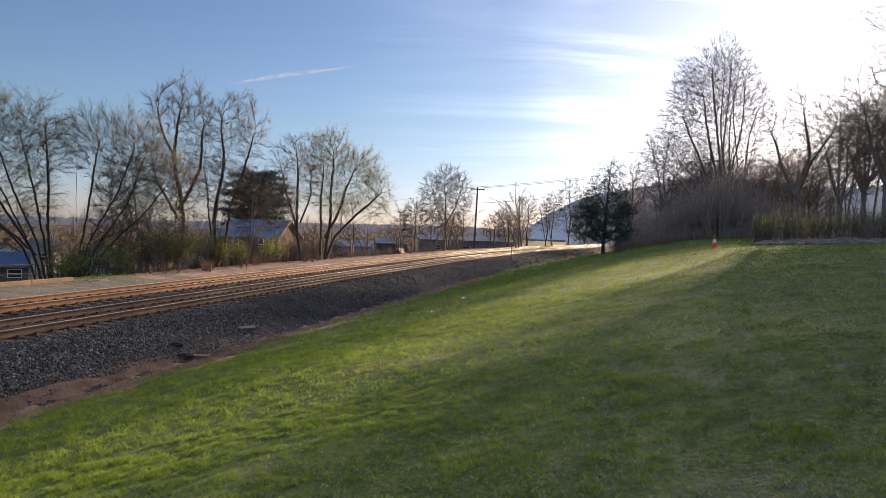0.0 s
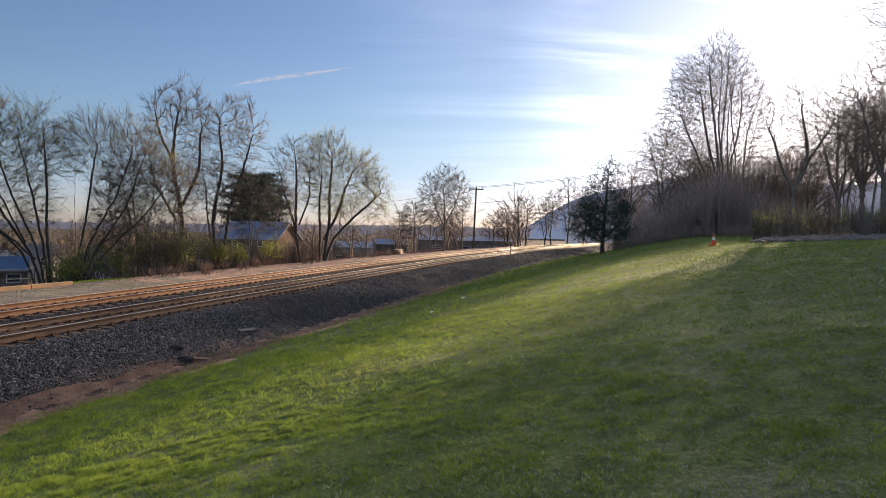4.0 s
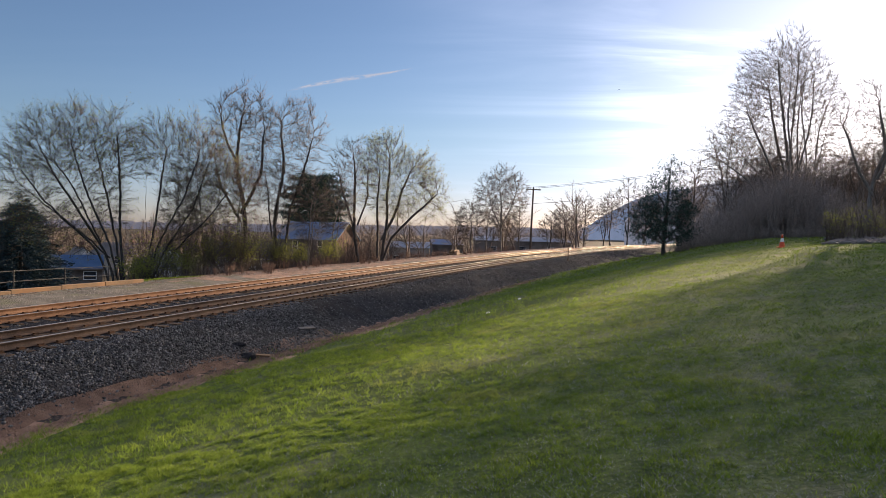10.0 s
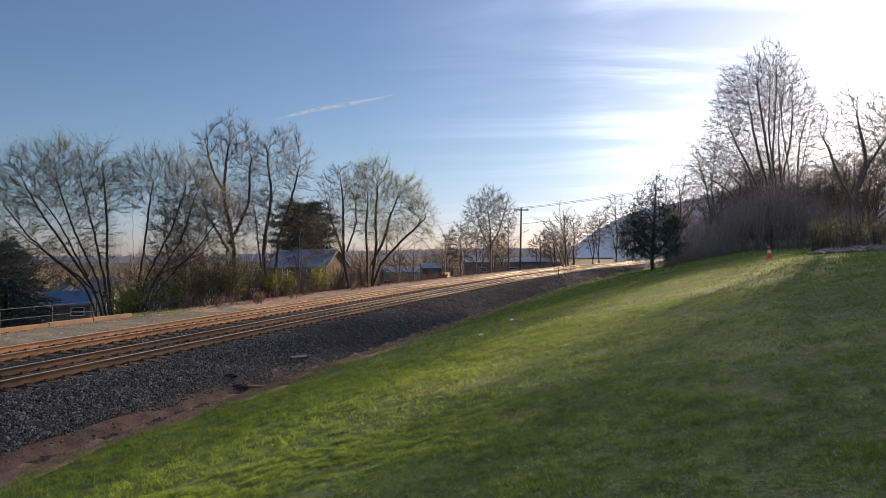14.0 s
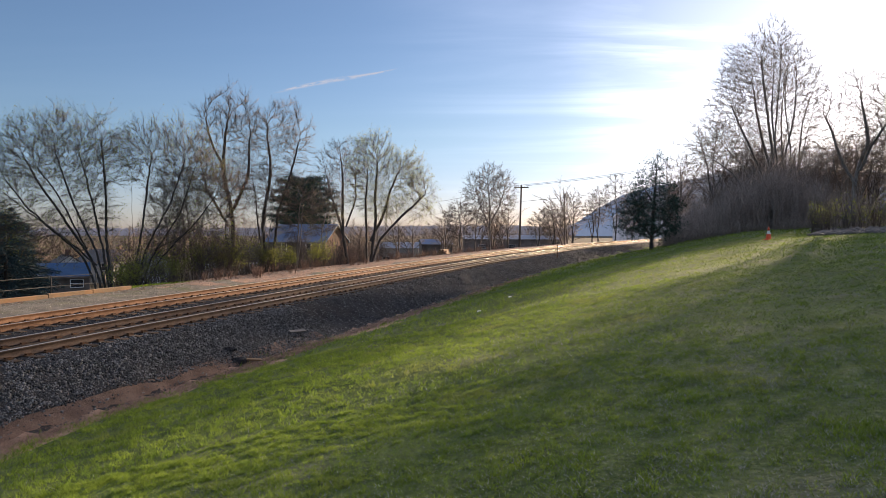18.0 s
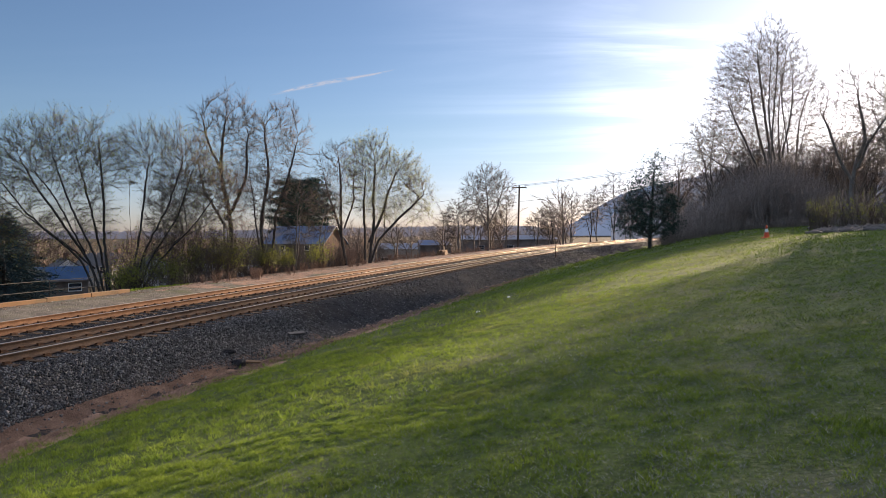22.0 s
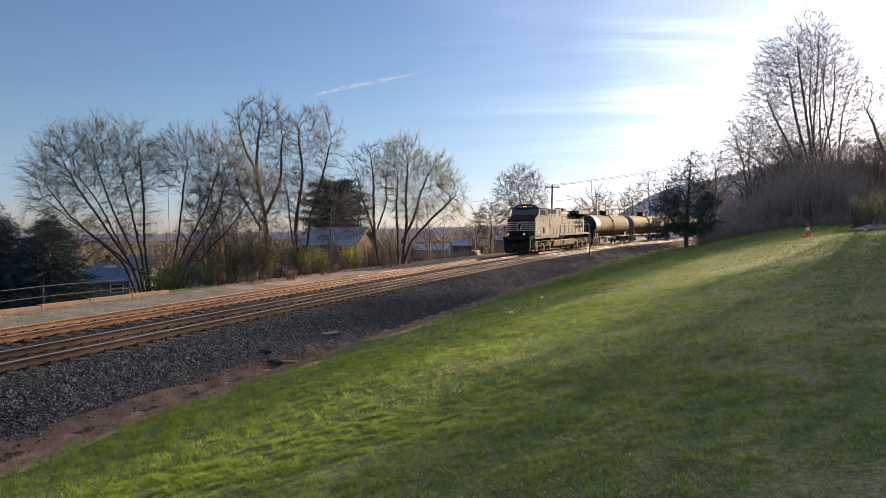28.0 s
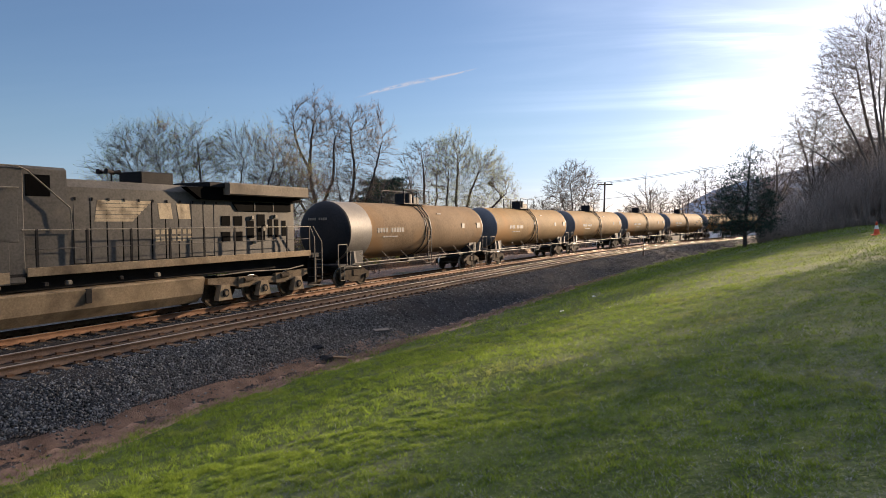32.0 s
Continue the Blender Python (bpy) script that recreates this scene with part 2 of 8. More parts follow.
def add_tube(bm, a, b, r0, r1=None, sides=8, caps=True):
    """A tapered cylinder from a to b."""
    a, b = Vector(a), Vector(b)
    r1 = r0 if r1 is None else r1
    q = (b - a).to_track_quat("Z", "Y").to_matrix()
    rings = []
    for c, r in ((a, r0), (b, r1)):
        rings.append([bm.verts.new(c + q @ Vector((r * math.cos(2 * math.pi * k / sides), r * math.sin(2 * math.pi * k / sides), 0))) for k in range(sides)])
    for k in range(sides):
        bm.faces.new((rings[0][k], rings[0][(k + 1) % sides], rings[1][(k + 1) % sides], rings[1][k]))
    if caps:
        bm.faces.new(rings[0][::-1])
        bm.faces.new(rings[1])


def add_prism(bm, outline, axis, lo, hi):
    """A flat outline pushed along an axis ('x', 'y' or 'z') from lo to hi. Outline pairs are the two other axes in xyz order."""
    def put(u, v, w):
        return {"x": (w, u, v), "y": (u, w, v), "z": (u, v, w)}[axis]
    r0 = [bm.verts.new(put(u, v, lo)) for u, v in outline]
    r1 = [bm.verts.new(put(u, v, hi)) for u, v in outline]
    n = len(outline)
    fs = [bm.faces.new((r0[i], r0[(i + 1) % n], r1[(i + 1) % n], r1[i])) for i in range(n)]
    fs += [bm.faces.new(r0[::-1]), bm.faces.new(r1)]
    bmesh.ops.recalc_face_normals(bm, faces=fs)
    return fs


def prism(outline, axis, lo, hi):
    bm = bmesh.new()
    add_prism(bm, outline, axis, lo, hi)
    return bm


def tubes_np(a, b, r0, r1, sides=4):
    """Vertices and quads of many open tapered tubes at once."""
    a, b = np.asarray(a, float), np.asarray(b, float)
    d = b - a
    d /= np.linalg.norm(d, axis=1, keepdims=True) + 1e-9
    ref = np.where(np.abs(d[:, 2:3]) > 0.9, [[1.0, 0, 0]], [[0, 0, 1.0]])
    u = np.cross(d, ref)
    u /= np.linalg.norm(u, axis=1, keepdims=True) + 1e-9
    v = np.cross(d, u)
    ang = 2 * np.pi * np.arange(sides) / sides
    ring = np.cos(ang)[None, :, None] * u[:, None] + np.sin(ang)[None, :, None] * v[:, None]
    lo = a[:, None] + ring * np.asarray(r0)[:, None, None]
    hi = b[:, None] + ring * np.asarray(r1)[:, None, None]
    verts = np.concatenate([lo, hi], 1).reshape(-1, 3)
    base = (np.arange(len(a)) * 2 * sides)[:, None]
    k = np.arange(sides)
    quads = np.stack([base + k, base + (k + 1) % sides, base + sides + (k + 1) % sides, base + sides + k], -1).reshape(-1, 4)
    return verts, quads


def spikes_np(a, b, r0):
    """Vertices and triangles of many three-sided twigs that end in a point."""
    v, q = tubes_np(a, b, r0, np.zeros(len(a)), 3)
    v = v.reshape(-1, 6, 3)[:, :4]
    k = np.arange(3)
    tri = np.stack([np.broadcast_to(k, (len(a), 3)), np.broadcast_to((k + 1) % 3, (len(a), 3)), np.full((len(a), 3), 3)], -1) + (np.arange(len(a)) * 4)[:, None, None]
    return v.reshape(-1, 3), tri.reshape(-1, 3)


def branches_np(a, min_r, last, rough=True):
    """Vertices, triangles and a thick/thin index for grown segments; the last level becomes pointed twigs."""
    r0, r1 = np.maximum(a["r0"], min_r), np.maximum(a["r1"], min_r * 0.8)
    vs, ts, ix, n = [], [], [], 0
    end = a["lv"] >= last
    for sel, sides, thick in ((~end & (r0 > 0.05), 5, 0), (~end & (r0 <= 0.05), 3, 1)):
        if sel.any():
            v, q = tubes_np(a["a"][sel], a["b"][sel], r0[sel], r1[sel], sides)
            t = np.concatenate([q[:, [0, 1, 2]], q[:, [0, 2, 3]]])
            vs.append(v)
            ts.append(t + n)
            ix.append(np.full(len(t), thick))
            n += len(v)
    if end.any():
        v, t = spikes_np(a["a"][end], a["b"][end], r0[end])
        vs.append(v)
        ts.append(t + n)
        ix.append(np.ones(len(t)))
    return np.concatenate(vs), np.concatenate(ts), np.concatenate(ix)


# ---------------------------------------------------------------- the track's line
# s runs along the nearer track from the camera's flank into the distance; lat is metres away from the camera's side
STEP = 0.5
S_AXIS = np.arange(-120, 700, STEP)


def track_line():
    s = S_AXIS
    k = np.where(s < 0, 0.0, np.where(s < 118, 3.272e-5 * s, np.where(s < 190, 3.272e-5 * 118 * (190 - s) / 72, 0.0)))
    az = np.cumsum(k) * STEP
    az += 0.2609 - np.interp(0, s, az)
    x, y = np.cumsum(np.sin(az)) * STEP, np.cumsum(np.cos(az)) * STEP
    x += -16.166 - np.interp(0, s, x)
    y -= np.interp(0, s, y)
    near = 0.01103 * s + 4.525e-6 * s * s
    z = np.where(s < 160, near, np.interp(160, s, near) + 0.0015 * (s - 160))
    return x, y, z, az


LX, LY, LZ, LAZ = track_line()
TRACK_GAP = 3.87


def rail_point(s, lat=0.0, z=0.0):
    """Places along the line: s metres on, lat metres outwards, z above the rail's top. Takes arrays."""
    x, y, zz, az = (np.interp(s, S_AXIS, q) for q in (LX, LY, LZ, LAZ))
    return np.stack([x - lat * np.cos(az), y + lat * np.sin(az), zz + z], -1)


def line_coords(x, y):
    """s and lat of places in the plan (arrays)."""
    step = 4
    px, py = LX[::step], LY[::step]
    flat = np.stack([np.ravel(x), np.ravel(y)], -1)
    s_out, l_out = np.empty(len(flat)), np.empty(len(flat))
    for i in range(0, len(flat), 4000):
        q = flat[i:i + 4000]
        j = ((q[:, 0, None] - px) ** 2 + (q[:, 1, None] - py) ** 2).argmin(1) * step
        az = LAZ[j]
        dx, dy = q[:, 0] - LX[j], q[:, 1] - LY[j]
        s_out[i:i + 4000] = S_AXIS[j] + dx * np.sin(az) + dy * np.cos(az)
        l_out[i:i + 4000] = -dx * np.cos(az) + dy * np.sin(az)
    return s_out.reshape(np.shape(x)), l_out.reshape(np.shape(x))


def smooth_noise(x, y, scale, seed=0.0):
    """Soft noise from a few sines, for arrays."""
    u, v = np.asarray(x) / scale + seed * 7.3, np.asarray(y) / scale - seed * 3.1
    return (np.sin(u * 1.7 + 1.3 * np.sin(v * 1.1 + seed)) + np.sin(v * 2.1 + 1.7 * np.sin(u * 0.9)) + np.sin((u + v) * 3.3 + seed) * 0.5) / 2.5


def ground_height(x, y):
    """The lie of the land, without the ballast."""
    s, lat = line_coords(x, y)
    rz = np.interp(s, S_AXIS, LZ)
    d = -lat
    bank = np.interp(d, [-400, -160, -60, -24, -14, -9, -6.4, -5, 2.4, 3.4, 4.6, 8, 12, 15.6, 20.5, 26, 32, 40, 60, 110, 250],
                     [-14, -11, -6, -2.6, -0.62, -0.26, -0.36, -0.75, -0.75, -1.27, -1.12, -0.36, 0.55, 1.37, 2.25, 2.62, 2.9, 3.4, 5.0, 10, 24])
    z = rz + bank
    z = z + 0.05 * smooth_noise(x, y, 3.0, 1) * np.clip((np.abs(d) - 3.0) / 4, 0, 1)
    return z


def ground_at(x, y):
    return float(ground_height(np.array([x]), np.array([y]))[0])

# ---------------------------------------------------------------- ground


def build_ground():
    """One sheet: fine near the camera, coarse to the horizon."""
    def axis(fine_lo, fine_hi, step, lo, hi, grow=1.16):
        mid = list(np.arange(fine_lo, fine_hi, step))
        up, d = [], step
        p = fine_hi
        while p < hi:
            up.append(p)
            d *= grow
            p += d
        down, d, p = [], step, fine_lo - step
        while p > lo:
            down.append(p)
            d *= grow
            p -= d
        return np.array(down[::-1] + mid + up + [hi])
    xs, ys = axis(-30, 30, 0.42, -2600, 2600), axis(-8, 56, 0.42, -400, 3200)
    gx, gy = np.meshgrid(xs, ys)
    gz = ground_height(gx, gy)
    nx, ny = len(xs), len(ys)
    idx = np.arange(nx * ny).reshape(ny, nx)
    faces = np.stack([idx[:-1, :-1], idx[:-1, 1:], idx[1:, 1:], idx[1:, :-1]], -1).reshape(-1, 4)
    ob = mesh_object("ground", np.stack([gx, gy, gz], -1).reshape(-1, 3), faces, [M["grass_ground"], M["gravel"], M["dead_grass"], M["wood_floor"], M["ballast"]], smooth=True)
    cx, cy = (gx[:-1, :-1] + gx[1:, 1:]) / 2, (gy[:-1, :-1] + gy[1:, 1:]) / 2
    s, lat = line_coords(cx, cy)
    w = 0.35 * smooth_noise(cx, cy, 1.1, 2)
    ind = np.where((lat > -3.3) & (lat < 12.5 + w * 3), 1, 0)
    edge = -4.55 + w * 1.2 + 0.45 * smooth_noise(cx, cy, 3.1, 6)
    edge = edge - 0.55 * np.clip((18 - s) / 20, 0, 1)
    ind = np.where((lat <= -3.3) & (lat > edge) & (s < 58), 2, ind)
    ind = np.where((lat >= 12.5 + w * 3), 3, ind)
    ind = np.where((lat > -3.45) & (lat < 6.0), 4, ind)
    ind = np.where((lat > 7.4 + w * 1.5) & (lat < 15) & (s > 34 + w * 12) & (s < 130), 2, ind)
    ind = np.where((lat > 11.95) & (lat < 14.9 + w) & (s < 36 + w * 6), 0, ind)
    rng2, az2 = np.hypot(cx, cy), np.degrees(np.arctan2(cx, cy))
    ind = np.where((lat < -9) & (rng2 > np.where(az2 > 25.5, 44, 74) + w * 6), 3, ind)
    ob.data.polygons.foreach_set("material_index", ind.ravel().astype(np.int32))
    return tagged(ob, "mown spring lawn sloping down to the railway, gravel beyond", "ground", kind="structure")


build_ground()


def ribbon(name, lats, zs, s0, s1, step, material, label, category, jitter=0.0, pick=None):
    """A strip that follows the line, with a cross-section of lats and heights."""
    s = np.arange(s0, s1 + step, step)
    rows = [rail_point(s, la, z) for la, z in zip(lats, zs)]
    v = np.stack(rows, 1)
    if jitter:
        rng = np.random.default_rng(5)
        v[:, 1:-1, 2] += rng.normal(0, jitter, v[:, 1:-1, 2].shape)
    n, k = len(s), len(lats)
    idx = np.arange(n * k).reshape(n, k)
    faces = np.stack([idx[:-1, :-1], idx[1:, :-1], idx[1:, 1:], idx[:-1, 1:]], -1).reshape(-1, 4)[:, ::-1]
    indices = None
    if pick:
        mid = (np.array(lats[:-1]) + np.array(lats[1:])) / 2
        indices = pick(*np.meshgrid(s[:-1] + step / 2, mid, indexing="ij")).ravel()
    ob = mesh_object(name, v.reshape(-1, 3), faces, material, smooth=True, indices=indices)
    return tagged(ob, label, category, kind="structure")


def bed_cover(s, lat):
    """Ballast, dead litter at its near foot, rust-stained stone between the rails."""
    out = np.where((lat < -2.95) & (s < 26), 1, 0)
    out = np.where(np.abs(lat) < 0.75, 3, out)
    return np.where(np.abs(lat - TRACK_GAP) < 0.75, 2, out)


BED_LATS = [-3.9, -3.4, -3.0, -2.6, -2.2, -1.85, -1.5, -0.9, -0.70, -0.35, 0, 0.35, 0.70, 0.9, 1.5, 1.94, 2.4, 2.97, 3.17, 3.52, 3.87, 4.22, 4.57, 4.77, 5.4, 5.8, 6.3, 7.0]
BED_Z = [-1.50, -1.22, -1.0, -0.78, -0.55, -0.35, -0.26, -0.225, -0.215, -0.205, -0.21, -0.205, -0.215, -0.225, -0.24, -0.26, -0.24, -0.225, -0.215, -0.205, -0.21, -0.205, -0.215, -0.225, -0.25, -0.34, -0.5, -0.7]
ribbon("ballast_bed", BED_LATS, BED_Z, -40, 330, 0.5, [M["ballast"], M["dead_grass"], M["rust_bed"], M["brown_bed"]], "grey crushed-stone ballast bank under two tracks, rust-stained between rails", "ballast", 0.012, bed_cover)

RAIL_OUTLINE = [(-0.076, -0.200), (0.076, -0.200), (0.076, -0.186), (0.012, -0.160), (0.012, -0.050), (0.038, -0.038), (0.038, -0.006), (0.03, 0.0), (-0.03, 0.0), (-0.038, -0.006), (-0.038, -0.038), (-0.012, -0.050), (-0.012, -0.160), (-0.076, -0.186)]


def build_rail(lat, s0, s1, body, name="rail"):
    s = np.concatenate([np.arange(s0, 60, 1.0), np.arange(60, s1, 3.0)])
    v = np.stack([rail_point(s, lat + u, z) for u, z in RAIL_OUTLINE], 1)
    n, k = len(s), len(RAIL_OUTLINE)
    idx = np.arange(n * k).reshape(n, k)
    nxt = np.roll(idx, -1, 1)
    faces = np.stack([idx[:-1], idx[1:], nxt[1:], nxt[:-1]], -1)
    mat = np.zeros(faces.shape[:2], int)
    mat[:, 6:9] = 1
    return mesh_object(name, v.reshape(-1, 3), faces.reshape(-1, 4), [body, M["rail_head"]], indices=mat.ravel())


def build_tracks():
    for i, centre in enumerate((0.0, TRACK_GAP)):
        track = thing("railway_track", "rusty steel rails on dark timber sleepers in grey ballast", "railway track", group="two parallel tracks")
        for side in (-1, 1):
            r = build_rail(centre + side * 0.752, -40, 300, M["rail"] if i else M["rail_dark"])
            r.parent = track
        tie_bm = box((-0.11, -1.3, -0.10), (0.11, 1.3, 0.085), 0.01)
        proto = part("sleeper", tie_bm, M["tie"], track)
        first = True
        far_v = []
        for n, s in enumerate(np.arange(-20, 260, 0.53)):
            p = rail_point(s, centre, -0.295)
            az = float(np.interp(s, S_AXIS, LAZ))
            rng = random.Random(n * 2 + i)
            m = pose(p[0], p[1], p[2] + rng.uniform(-0.012, 0.012), 0, 0, 90 - math.degrees(az) + rng.uniform(-1, 1)) @ pose(0, rng.uniform(-0.04, 0.04), 0)
            if s < 138:
                if first:
                    ob, first = proto, False
                else:
                    ob = new("sleeper", proto.data)
                    ob.parent = track
                ob.matrix_basis = m
            else:
                far_v.append(m)
        bm = bmesh.new()
        for m in far_v:
            add_box(bm, (-0.11, -1.3, -0.10), (0.11, 1.3, 0.085), 0, m)
        far = part("far_sleepers", bm, M["tie"], track)
        far["kind"] = "stuff"
        # plates and clips where rail meets sleeper, joined
        bm = bmesh.new()
        for n, s in enumerate(np.arange(-20, 110, 0.53)):
            az = float(np.interp(s, S_AXIS, LAZ))
            for side in (-1, 1):
                p = rail_point(s, centre + side * 0.752, -0.207)
                m = pose(p[0], p[1], p[2], 0, 0, 90 - math.degrees(az))
                add_box(bm, (-0.10, -0.19, -0.01), (0.10, 0.19, 0.014), 0, m)
                for e in (-1, 1):
                    add_box(bm, (-0.07, e * 0.115 - 0.04, 0.012), (0.07, e * 0.115 + 0.04, 0.055), 0, m)
        clips = part("tie_plate", bm, M["plate"], track)
        clips["kind"] = "stuff"


build_tracks()

# ---------------------------------------------------------------- trees and brush
M.update({
    "bark": surface("bark", (0.034, 0.031, 0.029), (0.10, 0.09, 0.081), 2.5, 22, 0.9, bump=0.6, bump_size=0.02, specular=0.2),
    "bark_grey": surface("bark_grey", (0.10, 0.088, 0.076), (0.28, 0.25, 0.215), 2.5, 22, 0.9, bump=0.6, bump_size=0.02, specular=0.2),
    "twig": surface("twig", (0.058, 0.047, 0.039), (0.165, 0.135, 0.108), 1.5, 9, 0.85, bump=0, specular=0.2),
    "twig_red": surface("twig_red", (0.10, 0.078, 0.062), (0.25, 0.195, 0.15), 1.2, 9, 0.85, bump=0, specular=0.2),
    # twig lightened and greyed to paint the veil of haze over the wood
    "twig_hazed": surface("twig_hazed", (0.12, 0.105, 0.093), (0.30, 0.265, 0.23), 1.5, 9, 0.85, bump=0, specular=0.1),
    "brush_red": surface("brush_red", (0.115, 0.072, 0.052), (0.29, 0.19, 0.135), 1.2, 9, 0.85, bump=0, specular=0.2),
    "spring_leaf": surface("spring_leaf", (0.135, 0.155, 0.045), (0.27, 0.285, 0.095), 0.9, 7, 0.7, bump=0, specular=0.08, translucent=0.5, island=0.3),
    "blossom": surface("blossom", (0.19, 0.21, 0.10), (0.36, 0.37, 0.20), 0.9, 7, 0.7, bump=0, specular=0.08, translucent=0.5, island=0.3),
    "bush_leaf": surface("bush_leaf", (0.17, 0.195, 0.035), (0.38, 0.40, 0.09), 0.9, 8, 0.6, bump=0, specular=0.25, translucent=0.5),
    "needle": surface("needle", (0.022, 0.046, 0.056), (0.075, 0.120, 0.135), 1.2, 10, 0.75, bump=0, specular=0.12),
    "needle_dark": surface("needle_dark", (0.014, 0.034, 0.026), (0.045, 0.085, 0.062), 1.2, 10, 0.75, bump=0, specular=0.2),
})


def grow(rng, base, way, length, radius, spec, level=0, out=None):
    """Adds the segments of a branch and of all that grows on it to out: lists of ends, radii and levels."""
    if out is None:
        out = {"a": [], "b": [], "r0": [], "r1": [], "lv": [], "tip": []}
    sp = spec[min(level, len(spec) - 1)]
    n = sp["seg"]
    step = length / n
    p, d, r = np.array(base, float), np.array(way, float), radius
    d /= np.linalg.norm(d)
    pts, dirs, rads = [p], [d], [r]
    end_r = max(0.006, radius * sp.get("taper", 0.25))
    for i in range(n):
        d = d + rng.normal(0, sp["wild"], 3)
        d[2] += sp["up"]
        d /= np.linalg.norm(d)
        p = p + d * step
        r = radius + (end_r - radius) * ((i + 1) / n)
        out["a"].append(pts[-1])
        out["b"].append(p)
        out["r0"].append(rads[-1])
        out["r1"].append(r)
        out["lv"].append(level)
        pts.append(p)
        dirs.append(d)
        rads.append(r)
    if level == len(spec) - 1:
        out["tip"].append(p)
        return out
    kids = sp["kids"]
    turn = rng.uniform(0, 6.28)
    for k in range(kids):
        fr = sp["from"] + (1 - sp["from"]) * (k + rng.uniform(0.1, 0.9)) / kids
        j = min(n - 1, int(fr * n))
        f = fr * n - j
        q = pts[j] * (1 - f) + pts[j + 1] * f
        dj = dirs[j + 1]
        turn += 2.4 + rng.normal(0, 0.4)
        ref = np.array([0, 0, 1.0]) if abs(dj[2]) < 0.9 else np.array([1.0, 0, 0])
        u = np.cross(dj, ref)
        u /= np.linalg.norm(u)
        v = np.cross(dj, u)
        ang = sp["angle"] * rng.uniform(0.7, 1.25)
        side = math.cos(turn) * u + math.sin(turn) * v
        way2 = dj * math.cos(ang) + side * math.sin(ang)
        rr = (rads[j] * (1 - f) + rads[j + 1] * f)
        ln = length * sp["ratio"] * rng.uniform(0.65, 1.2) * (1.15 - sp.get("cone", 0.55) * fr)
        grow(rng, q, way2, ln, max(0.006, min(rr * 0.72, rr * (0.45 + 0.25 * rng.random()))), spec, level + 1, out)
    if sp.get("lead", True):
        grow(rng, pts[-1], dirs[-1], length * sp["ratio"] * 0.8, rads[-1], spec, level + 1, out)
    return out


def leaf_cloud(rng, centres, spread, size, per):
    """Many small leaf quads round the given places."""
    c = np.repeat(np.asarray(centres), per, 0)
    c = c + rng.normal(0, spread, c.shape)
    u = rng.normal(0, 1, c.shape)
    u /= np.linalg.norm(u, axis=1, keepdims=True)
    w = np.cross(u, rng.normal(0, 1, c.shape))
    w /= np.linalg.norm(w, axis=1, keepdims=True) + 1e-9
    s = (size * rng.uniform(0.6, 1.4, len(c)))[:, None]
    v = np.stack([c - u * s, c + w * s * 0.55, c + u * s, c - w * s * 0.55], 1).reshape(-1, 3)
    f = np.arange(len(v)).reshape(-1, 4)
    return v, f


def spec_of(kids=(7, 6, 5, 4), angle=(0.6, 0.7, 0.75, 0.8), ratio=(0.45, 0.5, 0.5, 0.5), up=(0.02, 0.05, 0.05, 0.03, 0.02), seg=(8, 6, 4, 2, 1), wild=(0.06, 0.10, 0.13, 0.16, 0.2), start=(0.35, 0.25, 0.2, 0.2), cone=0.55, depth=4):
    def pick(row, i):
        return row[min(i, len(row) - 1)]
    out = []
    for i in range(depth + 1):
        out.append({"seg": pick(seg, i), "wild": pick(wild, i), "up": pick(up, i), "kids": pick(kids, i), "angle": pick(angle, i), "ratio": pick(ratio, i), "from": pick(start, i), "cone": cone, "taper": 0.35 if i == 0 else 0.3})
    return out


def tree_arrays(seed, height, stems, spec, trunk_r, top=0.62):
    """Segments of a tree whose stems are given as (lean in x, lean in y, share of height, foot offset x, y)."""
    rng = np.random.default_rng(seed)
    out = None
    for lx, ly, share, ox, oy in stems:
        out = grow(rng, (ox, oy, -0.25), (lx, ly, 1.0), height * top * share, trunk_r * (0.6 + 0.4 * share), spec, 0, out)
    a = {k: np.array(v) for k, v in out.items()}
    # fit the height exactly
    k = height / np.percentile(a["b"][:, 2], 99.0)
    for q in ("a", "b", "tip"):
        a[q] = a[q] * k
    return a, rng


def squash(a, width):
    """Scales the crown sideways to a given width."""
    span = np.percentile(a["b"][:, 0], 98.5) - np.percentile(a["b"][:, 0], 1.5)
    k = width / span
    for q in ("a", "b", "tip"):
        z = np.clip(a[q][:, 2] / 3.0, 0, 1)
        a[q][:, 0] *= 1 + (k - 1) * z
        a[q][:, 1] *= 1 + (k - 1) * z
    return a


def swept(line, radii, sides):
    """One closed-round tube along a line, its rings shared from piece to piece."""
    line = np.asarray(line)
    d = np.gradient(line, axis=0)
    d /= np.linalg.norm(d, axis=1, keepdims=True) + 1e-9
    u = np.cross(d, [0.0, 1.0, 0.02])
    u /= np.linalg.norm(u, axis=1, keepdims=True) + 1e-9
    w = np.cross(d, u)
    ang = 2 * np.pi * np.arange(sides) / sides
    v = line[:, None] + (np.cos(ang)[None, :, None] * u[:, None] + np.sin(ang)[None, :, None] * w[:, None]) * np.asarray(radii)[:, None, None]
    idx = np.arange(len(line) * sides).reshape(-1, sides)
    nxt = np.roll(idx, -1, 1)
    return v.reshape(-1, 3), np.stack([idx[:-1], nxt[:-1], nxt[1:], idx[1:]], -1).reshape(-1, 4)


